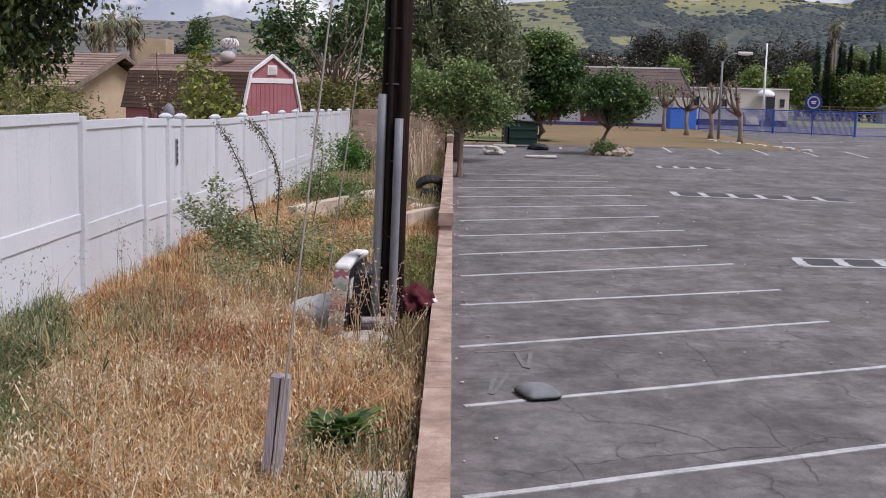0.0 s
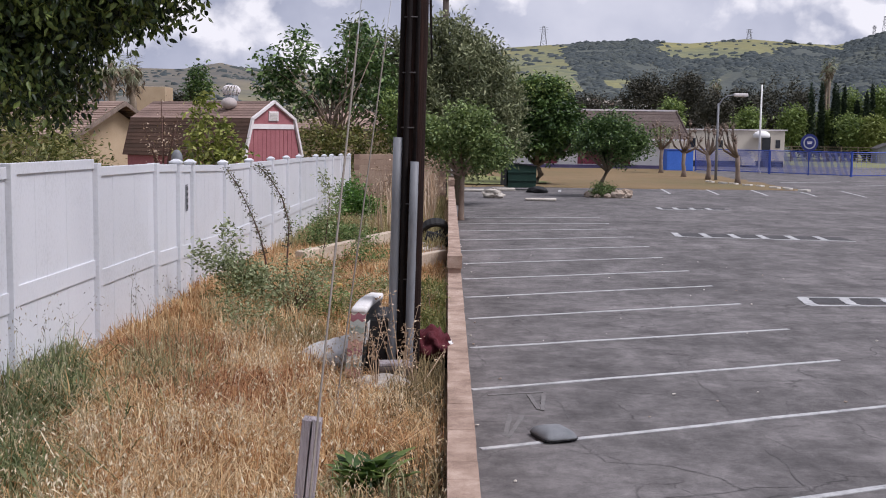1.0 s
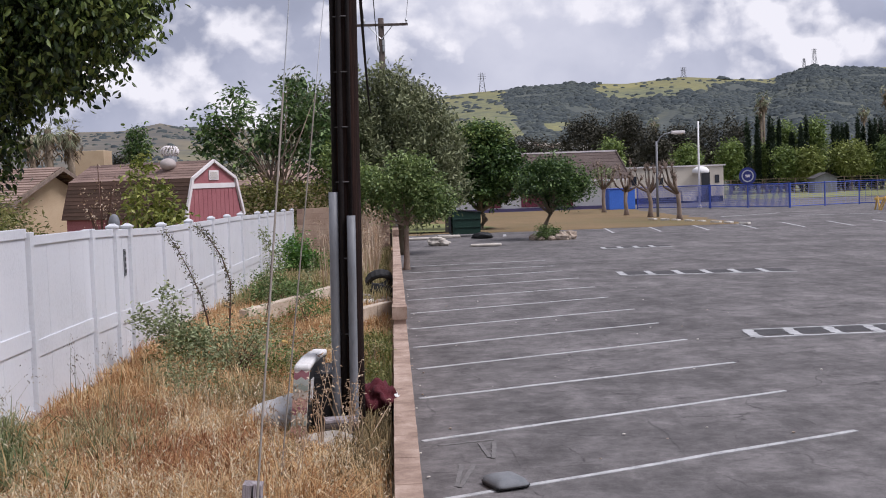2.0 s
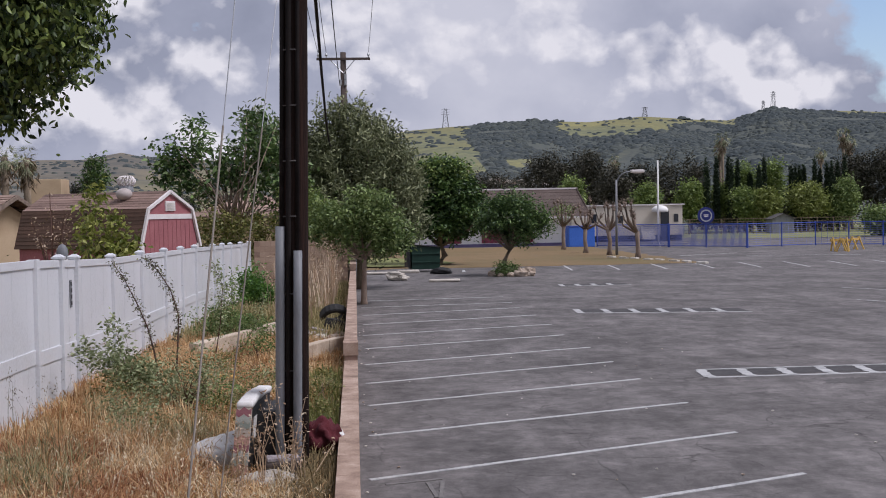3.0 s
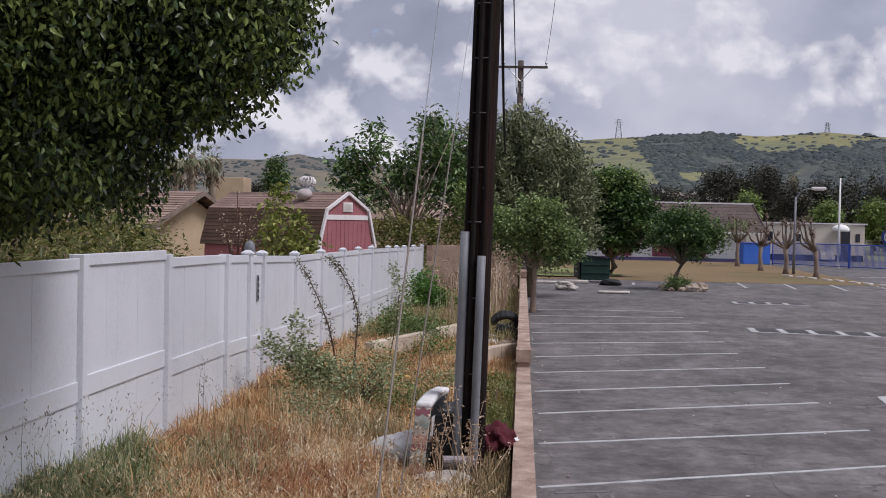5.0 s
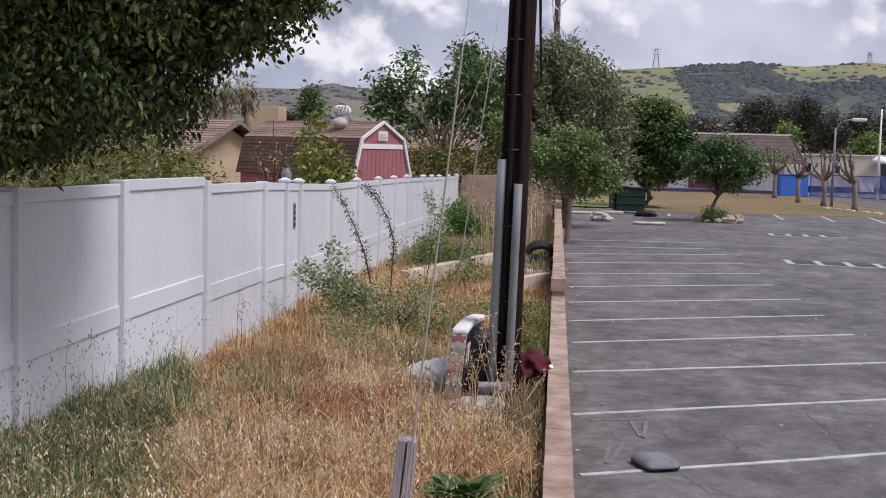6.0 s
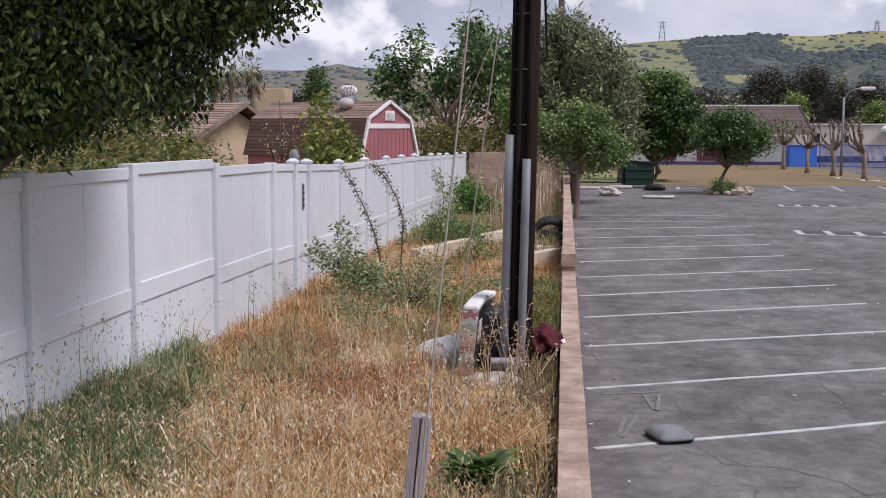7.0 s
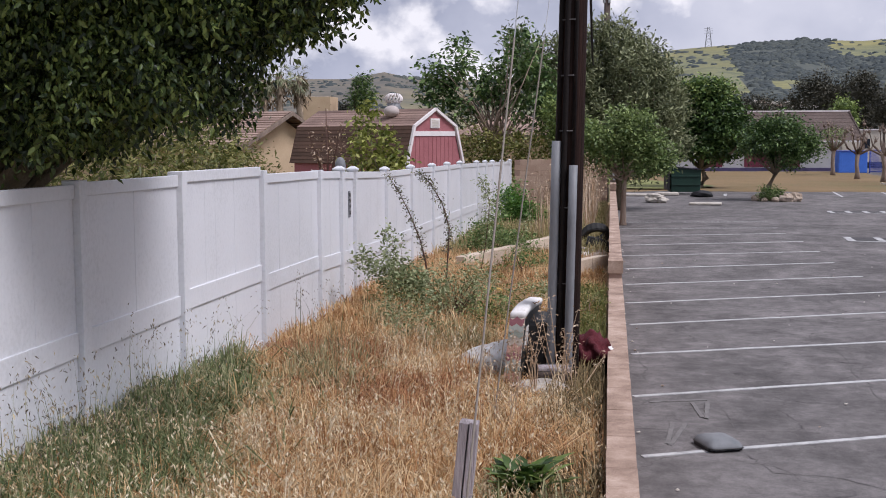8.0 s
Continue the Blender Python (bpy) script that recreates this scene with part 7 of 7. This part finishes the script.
# grey dead weeds in front of the pole
for k, (x, y, h) in enumerate(((-0.82, 11.1, 0.75), (-0.6, 11.3, 0.9), (-0.48, 11.2, 0.55), (-1.0, 11.0, 0.6), (-0.95, 9.6, 0.7))):
    z = verge_z(x, y)
    t = thing("dead_weed", (x, y, z), label="dead grey weed with dried seed heads", category="weed", group="dead weeds")
    ends = []
    for j in range(7):
        e = Vector((rt.normal() * 0.12, rt.normal() * 0.1, h * rt.uniform(0.55, 1)))
        part("stem", tubed([(0, 0, -0.02), e * 0.5 + Vector((rt.normal() * 0.03, 0, 0)), e], [0.006, 0.004, 0.002], 5), M_STRAW, t)
        ends += [e, e * 0.85, e * 0.7]
    V, F = leaf_cloud([tuple(e) for e in ends], 6, (0.025,) * 3, 0.035, 0.3, 0.45, rt)
    tagged(np_part("seed_head", V, F, M_STRAW, t), kind="stuff")
# broad-leaved green weed near the front
bw = thing("broadleaf_weed", (-0.68, 8.05, verge_z(-0.68, 8.05) + 0.1), label="green rosette weed with long serrated leaves", category="weed")
V, F = [], []
for k in range(64):
    w, L = rt.uniform(0, 6.28), rt.uniform(0.17, 0.31)
    d, s = Vector((math.cos(w), math.sin(w), 0)), Vector((-math.sin(w), math.cos(w), 0))
    el = rt.uniform(0.75, 1.4)
    st = Vector((rt.normal() * 0.07, rt.normal() * 0.1, 0.02))
    row = []
    for i in range(6):
        u = i / 5
        c = st + d * L * u * math.cos(el * (1 - 0.5 * u)) + Vector((0, 0, L * (u * math.sin(el) - 0.28 * u * u)))
        wd = 0.026 * (0.3 + math.sin(u * 2.6)) * (1.25 if i % 2 else 0.7) * (0 if i == 5 else 1)
        row.append((len(V), len(V) + 1, len(V) + 2))
        V += [tuple(c - s * wd + Vector((0, 0, wd * 0.4))), tuple(c), tuple(c + s * wd + Vector((0, 0, wd * 0.4)))]
    for a, b in zip(row, row[1:]):
        F += [(a[0], a[1], b[1], b[0]), (a[1], a[2], b[2], b[1])]
np_part("leaves", V, F, M_ROSETTE, bw, smooth=True)

# ---- loose things round the pole ----
def loop_band(bm, x0, x1, y, z0, z1, amp, n=24, th=0.004):
    prev = None
    for i in range(n + 1):
        x = x0 + (x1 - x0) * i / n
        ph = (i / n * 1.6 + 0.2) % 1
        dz = amp * (abs(ph * 2 - 1) * 2 - 1)
        cur = [bm.verts.new((x, y, z0 + dz)), bm.verts.new((x, y, z1 + dz))]
        if prev:
            bm.faces.new((prev[0], cur[0], cur[1], prev[1]))
        prev = cur


def leaned(bm):
    """The piece leans to one side as it rises, and its top sags and swells."""
    for v in bm.verts:
        v.co.x += 0.1 * v.co.z
        if v.co.z > 0.6:
            v.co.z += 0.02 * math.sin(v.co.y * 3.4) + 0.008 * noise.noise(v.co * 7)
    return bm


ott = thing("sofa_arm", (-1.075, 11.6, 0.84), rz=-5, label="upholstered sofa arm with chevron fabric, dirty white top and black side", category="sofa arm")
part("body", leaned(boxed(-0.062, 0.064, 0, 1.05, 0.0, 0.68, bevel=0.015)), M_BLACK, ott, "black fabric sides")
bm = boxed(-0.076, 0.074, -0.018, 1.07, 0.655, 0.725, bevel=0.03)
bmesh.ops.subdivide_edges(bm, edges=[e for e in bm.edges if abs(e.verts[0].co.y - e.verts[1].co.y) > 0.5], cuts=10)
part("top", leaned(bm), M_WHITECLOTH, ott, "dirty white padded top", smooth=True)
part("front_panel", leaned(boxed(-0.072, 0.07, -0.016, 0.0, 0.0, 0.665, bevel=0.006)), M_CHEV[1], ott, "chevron patterned fabric front")
for k, (z, m, h) in enumerate(((0.635, 0, 0.03), (0.575, 4, 0.026), (0.52, 2, 0.026), (0.455, 1, 0.03), (0.385, 3, 0.036), (0.315, 0, 0.03), (0.25, 4, 0.024), (0.195, 2, 0.026), (0.13, 3, 0.035), (0.05, 0, 0.04))):
    bm = bmesh.new()
    loop_band(bm, -0.069, 0.067, -0.019 - 0.0004 * (k % 2), z - h, z + h, 0.016)
    part("chevron_band", leaned(bm), M_CHEV[m], ott)
part("label", leaned(boxed(0.064, 0.07, 0.14, 0.3, 0.36, 0.56)), M_WHITECLOTH, ott, "white label on the black side")
bm = boxed(0.06, 0.3, 0.3, 0.9, 0.0, 0.6, bevel=0.05)
for v in bm.verts:
    v.co += 0.03 * Vector((noise.noise(v.co * 6), noise.noise(v.co * 6 + Vector((3, 0, 0))), noise.noise(v.co * 6 + Vector((0, 3, 0)))))
part("seat_remnant", bm, M_BLACK, ott, "torn black seat side")
bm = bmesh.new()
blob(bm, (0, 0, 0.02), (0.34, 0.26, 0.34), 0.25, 4, 2.2, 1.2, 0.0)
for v in bm.verts:                           # slumped on one side, creased
    u = min(1.0, max(0.0, (0.2 - v.co.x) / 0.5))
    if v.co.z > 0:
        v.co.z *= 1.0 - 0.4 * u
    v.co += v.normal * 0.02 * noise.noise(Vector((v.co.x * 14, v.co.y * 6, v.co.z * 14)))
tagged(part("white_pillow", bm, M_WHITECLOTH, smooth=True), "crumpled dirty white pillow in dry grass", "pillow").location = (-1.33, 12.3, 0.84)
bm = bmesh.new()
blob(bm, (0, 0, 0.04), (0.3, 0.2, 0.09), 0.3, 4, 5.2, 1.7, 0.0)
tagged(part("white_pillow", bm, M_FOAM, smooth=True), "flat dirty white pillow before the pole", "pillow").matrix_world = pose(-0.78, 11.25, 0.87, 0, 0, -25)
bl = thing("blanket_heap", (-0.36, 12.45, 0.84), label="heap of dark maroon blanket over a black bag", category="blanket")
bm = bmesh.new()
for v in blob(bm, (0, 0, 0.22), (0.2, 0.22, 0.17), 0.35, 4, 1.2, 2.2):
    v.co += v.normal * 0.02 * noise.noise(v.co * 14) + Vector((0, 0, 0.025 * math.sin(v.co.x * 40 + 6 * noise.noise(v.co * 5))))
part("blanket", bm, M_REDCLOTH, bl, smooth=True)
bm = bmesh.new()
blob(bm, (0.07, 0.02, 0.1), (0.14, 0.18, 0.15), 0.3, 3, 4.2, 2.0, -0.02)
part("bag", bm, M_BLACK, bl, "black plastic bag", smooth=True)
bm = bmesh.new()
blob(bm, (0.17, 0.05, 0.2), (0.05, 0.07, 0.08), 0.4, 3, 8.2, 2.0)
part("paper", bm, M_WHITECLOTH, bl, "crumpled white paper", smooth=True)
stump = thing("wood_block", (-0.66, 11.55, 0.84), rz=8, label="rough dark wooden block at the pole's foot", category="wood block")
bm = boxed(-0.17, 0.14, -0.12, 0.14, 0, 0.21, bevel=0.02)
for v in bm.verts:
    v.co += Vector((noise.noise(v.co * 9), noise.noise(v.co * 9 + Vector((5, 0, 0))), noise.noise(v.co * 9 + Vector((0, 5, 0))))) * 0.025
part("block", bm, M_DARKWOOD, stump)
part("plank", boxed(-0.16, 0.12, -0.08, 0.1, 0.205, 0.235, bevel=0.006), M_GREYWOOD, stump, "weathered grey plank on top")
bm = bmesh.new()
blob(bm, (0.02, -0.16, 0.04), (0.12, 0.08, 0.09), 0.4, 3, 3.3, 2)
part("bag", bm, M_BLACK, stump, "scrap of black plastic")

# ---- concrete edging, tyres, rubble ----
def edging(a, b, label, h=0.3, seed=0):
    a, b = Vector((*a, 0)), Vector((*b, 0))
    L, w = (b - a).length, math.degrees(math.atan2(b.y - a.y, b.x - a.x))
    e = thing("concrete_edging", (a.x, a.y, strip_z(a.x, a.y) - 0.1), rz=w, label=label, category="edging", group="concrete edging")
    n = max(1, int(L / 0.62))
    for k in range(n):
        bm = boxed(L * k / n + 0.006, L * (k + 1) / n - 0.006, -0.09, 0.09, 0, h - 0.004 * (L * k / n), bevel=0.015)
        for v in bm.verts:
            v.co.z += 0.012 * noise.noise(v.co * 4 + Vector((seed, 0, 0)))
        part("edging_block", bm, M_EDGE, e)


edging((-2.72, 20.9), (-1.38, 25.5), "low cream concrete edging across the strip", 0.4, 1)
edging((-1.1, 20.0), (-0.28, 21.8), "low cream concrete edging beside the block wall", 0.38, 2)
slab = tagged(part("concrete_slab", boxed(-0.36, 0.0, -0.5, 0.35, -0.12, 0.03, bevel=0.02), M_CONCRETE), "pale concrete slab at the foot of the wall", "slab")
slab.location = (-0.24, 7.25, strip_z(-0.3, 7.25) + 0.06)


def tyre(at, rot, r=0.31, w=0.2):
    t = thing("tyre", at, label="worn black car tyre dumped beside the wall", category="tyre", group="dumped tyres")
    m = pose(0, 0, 0, *rot)
    bm = bmesh.new()
    n, prof = 36, [(r * 0.6, -w * 0.38), (r * 0.72, -w * 0.5), (r * 0.9, -w * 0.5), (r, -w * 0.36), (r, w * 0.36), (r * 0.9, w * 0.5), (r * 0.72, w * 0.5), (r * 0.6, w * 0.38)]
    rings = []
    for k in range(n):
        a = 2 * math.pi * k / n
        rings.append([bm.verts.new(m @ Vector((q * math.cos(a) * (1.0 if j not in (3, 4) or k % 2 else 0.97), z, q * math.sin(a) * (1.0 if j not in (3, 4) or k % 2 else 0.97)))) for j, (q, z) in enumerate(prof)])
    for k in range(n):
        a, b = rings[k], rings[(k + 1) % n]
        for j in range(len(prof)):
            bm.faces.new((a[j], a[(j + 1) % len(prof)], b[(j + 1) % len(prof)], b[j]))
    bmesh.ops.recalc_face_normals(bm, faces=bm.faces)
    part("rubber", bm, M_RUBBER, t, smooth=False)
    return t


tyre((-0.5, 26.8, 1.02), (48, 12, 25))
tyre((-0.4, 25.6, 0.9), (80, 20, 10), 0.28)
for k, (x, y, r) in enumerate(((-0.7, 23.4, 0.17), (-0.45, 22.9, 0.2), (-0.95, 24.2, 0.14), (-0.35, 23.9, 0.15), (-1.1, 23.5, 0.1), (-0.62, 22.2, 0.12))):
    bm = bmesh.new()
    blob(bm, (0, 0, r * 0.4), (r, r * 0.85, r * 0.7), 0.45, 3, k * 3.1, 1.6)
    tagged(part("rock", bm, M_ROCK if k % 2 else M_CONCRETE), "rough tan rock among the rubble", "rock", "rubble rocks").location = (x, y, strip_z(x, y))
for k, (x, y, L, w) in enumerate(((-0.9, 24.8, 0.7, 20), (-0.7, 25.2, 0.6, -35), (-1.0, 23.0, 0.5, 60), (-2.0, 18.2, 0.5, 10))):
    bm = boxed(-L / 2, L / 2, -0.05, 0.05, 0, 0.035, bevel=0.006)
    tagged(part("wood_scrap", bm, M_GREYWOOD if k < 3 else M_YELLOW), "weathered scrap of board on the ground", "board", "wood scraps").matrix_world = pose(x, y, strip_z(x, y) + 0.08, 5, 8, w)

# ---- lot: cushion, dumpster, mattresses, tree island ----
cu = thing("seat_cushion", (0.92, 13.0, 0.02), rz=20, label="grey fabric seat cushion with dark piping on the asphalt", category="cushion")
bm = bmesh.new()
n = 40
top, bot = [], []
def outline(k):
    a = 2 * math.pi * k / n
    c, s = math.cos(a), math.sin(a)
    q = 0.3
    return Vector((0.19 * abs(c) ** q * (1 if c > 0 else -1), 0.24 * abs(s) ** q * (1 if s > 0 else -1) * (1.0 if s < 0 else 0.92), 0))
lev = [(0.9, 0.0), (1.0, 0.022), (0.97, 0.042), (0.85, 0.072), (0.6, 0.094), (0.3, 0.103)]
rings = [[bm.verts.new(outline(k) * f + Vector((0, 0, z + 0.006 * noise.noise(Vector((k * 0.3, z * 30, 0)))))) for k in range(n)] for f, z in lev]
for a, b in zip(rings, rings[1:]):
    for k in range(n):
        bm.faces.new((a[k], a[(k + 1) % n], b[(k + 1) % n], b[k]))
bm.faces.new(rings[-1])
bm.faces.new(rings[0][::-1])
part("pad", bm, M_CUSHION, cu, smooth=True)
bm = bmesh.new()
tube(bm, [outline(k % n) * 1.0 + Vector((0, 0, 0.02)) for k in range(n + 1)], 0.008, 6, caps=False)
part("piping", bm, M_BLACK, cu, "dark piping")
part("base", boxed(-0.185, 0.185, -0.18, 0.165, -0.015, 0.02), M_BLACK, cu, "dark underside")

dm = thing("dumpster", (3.85, 65.6, 0), rz=8, label="dark green steel dumpster with black plastic lids", category="dumpster")
bm = bmesh.new()
prism(bm, [(-0.78, 0.14), (0.76, 0.14), (0.8, 1.3), (-0.8, 1.46)], 0.0, 1.1)
part("body", bm, M_DUMP, dm)
for z in (0.5, 0.95):
    part("rib", boxed(-0.79, 0.79, -0.05, 0, z, z + 0.07, bevel=0.01), M_DUMP, dm)
for x in (-0.84, 0.79):
    part("side_sleeve", boxed(x, x + 0.05, 0.2, 0.95, 0.75, 0.95, bevel=0.01), M_DUMP, dm)
for x in (-0.82, 0.01):
    bm = boxed(x, x + 0.81, -0.08, 1.15, 1.47, 1.52, bevel=0.015)
    for v in bm.verts:
        v.co.z += -0.16 * (v.co.x + 0.82) / 1.64
    part("lid", bm, M_BLACK, dm, "black plastic lid")
part("side_lid", boxed(-1.02, -0.86, 0.05, 1.0, 0.25, 1.42, bevel=0.01), M_BLACK, dm)
for x in (-0.66, 0.64):
    for y in (0.12, 0.98):
        part("caster", tubed([(x - 0.03, y, 0.07), (x + 0.03, y, 0.07)], 0.07, 12), M_BLACK, dm)
bm = bmesh.new()
blob(bm, (0, 0, 0.12), (0.55, 0.4, 0.2), 0.35, 3, 9.1, 1.6, 0.0)
tagged(part("rubbish_bag", bm, M_BLACK, smooth=True), "black rubbish bag beside the green dumpster", "rubbish bag").location = (4.5, 63.0, 0.02)
for k, (x, y, sx, sy, w, h) in enumerate(((1.2, 64.0, 1.5, 0.95, 5, 0.1), (4.12, 55.9, 1.45, 0.8, -6, 0.09), (2.8, 64.6, 1.2, 0.6, 3, 0.14))):
    bm = boxed(-sx / 2, sx / 2, -sy / 2, sy / 2, 0, h, bevel=0.04)
    for v in bm.verts:
        v.co.z += 0.03 * noise.noise(v.co * 2 + Vector((k * 5, 0, 0))) * (v.co.z > 0.03)
    tagged(part("foam_mattress", bm, M_FOAM, smooth=False), "dirty white foam mattress lying on the asphalt", "mattress", "dumped mattresses").matrix_world = pose(x, y, 0.015, 0, 0, w)
bm = bmesh.new()
blob(bm, (0, 0, 0.18), (0.48, 0.4, 0.22), 0.5, 4, 6.1, 1.5, 0.0)
blob(bm, (0.3, -0.2, 0.1), (0.25, 0.25, 0.16), 0.5, 3, 7.7, 1.8, 0.0)
tagged(part("cloth_heap", bm, M_FOAM, smooth=True), "heap of crumpled whitish cloth on the asphalt", "cloth heap").location = (1.95, 57.7, 0.01)
isl = thing("planter_rocks", (7.6, 59.6, 0), label="ring of rocks round the island tree", category="rocks")
for k in range(11):
    w = 2 * math.pi * k / 11
    rx, ry, s = 0.95 * math.cos(w) + 0.15, 0.8 * math.sin(w), (0.2 if math.cos(w) > 0.2 else 0.12) + 0.1 * abs(math.sin(k * 2.7))
    bm = bmesh.new()
    blob(bm, (rx, ry, s * 0.5), (s * 1.2, s, s * 0.9), 0.4, 3, k * 1.7, 1.7, -0.01)
    part("stone", bm, M_ROCK, isl)
V, F = leaf_cloud(crown_points([(7.4, 59.3, 0.35, 0.65, 0.5, 0.38)], 90, rt, 0.4), 14, (0.1, 0.1, 0.1), 0.13, -0.3, 0.3, rt)
tagged(np_part("island_weed", V, F, M_WEED), "green weeds round the island tree", "weed")
for k in range(8):
    x, y = 17.0 + 0.42 * k, 78.5 - 1.5 * k - 0.3 * (k % 2)
    bm = boxed(-0.38, 0.38, -0.13, 0.13, 0, 0.13, bevel=0.03)
    tagged(part("wheel_stop", bm, M_CONCRETE), "pale concrete wheel stop at the lawn edge", "wheel stop", "wheel stops").matrix_world = pose(x, y, 0.015, 0, 0, -70 + 8 * math.sin(k * 3))
rt = np.random.default_rng(77)
for k in range(70):
    x, y, s = rt.uniform(0.1, 7.5), rt.uniform(9.5, 34), rt.uniform(0.009, 0.026)
    if k < 26:
        x = 0.05 + abs(rt.normal()) * 0.12
    bm = bmesh.new()
    blob(bm, (0, 0, s * 0.3), (s, s * 0.7, s * 0.5), 0.4, 1, k)
    tagged(part("pebble", bm, M_CONCRETE if k % 3 else M_ROCK), "small pale stone on the asphalt", "stone", "loose stones").location = (x, y, 0.012)

# ---- pieces of the walls ----
def block_mesh(name, L, material, wx, hz, bevel=0.0018):
    bm = boxed(0, wx, 0, L, 0, hz, bevel=bevel)
    me = bpy.data.meshes.new(name)
    bm.to_mesh(me)
    bm.free()
    me.materials.append(material)
    return me


cap = block_mesh("block", 0.3988, M_BLOCK, 0.195, 0.19)
rt = np.random.default_rng(9)
for y0, y1, zt in WALL_RUNS:
    for k in range(int((y1 - y0) / 0.4)):
        o = new("block", cap)
        o.parent = block_wall
        o.location = (WALL_X0 + rt.uniform(-0.002, 0.002), y0 + 0.4 * k + 0.0006, zt - 0.192 + rt.uniform(-0.002, 0.002))
for y0, zt in ((18.3, 1.34), (40.6, 1.56)):
    o = new("block", cap)
    o.parent = block_wall
    o.location = (WALL_X0 - 0.012, y0 - 0.02, zt - 0.19)
    o.scale = (1.12, 1, 1.0)
tanb = block_mesh("block", 0.392, M_TANBLOCK, 0.19, 0.192)
for r in range(10):
    for k in range(8):
        o = new("block", tanb)
        o.parent = tan_wall
        o.matrix_local = pose(0.4 * k + (0.2 if r % 2 else 0) + 0.396, -0.002, 0.3 + 0.2 * r, 0, 0, 90)
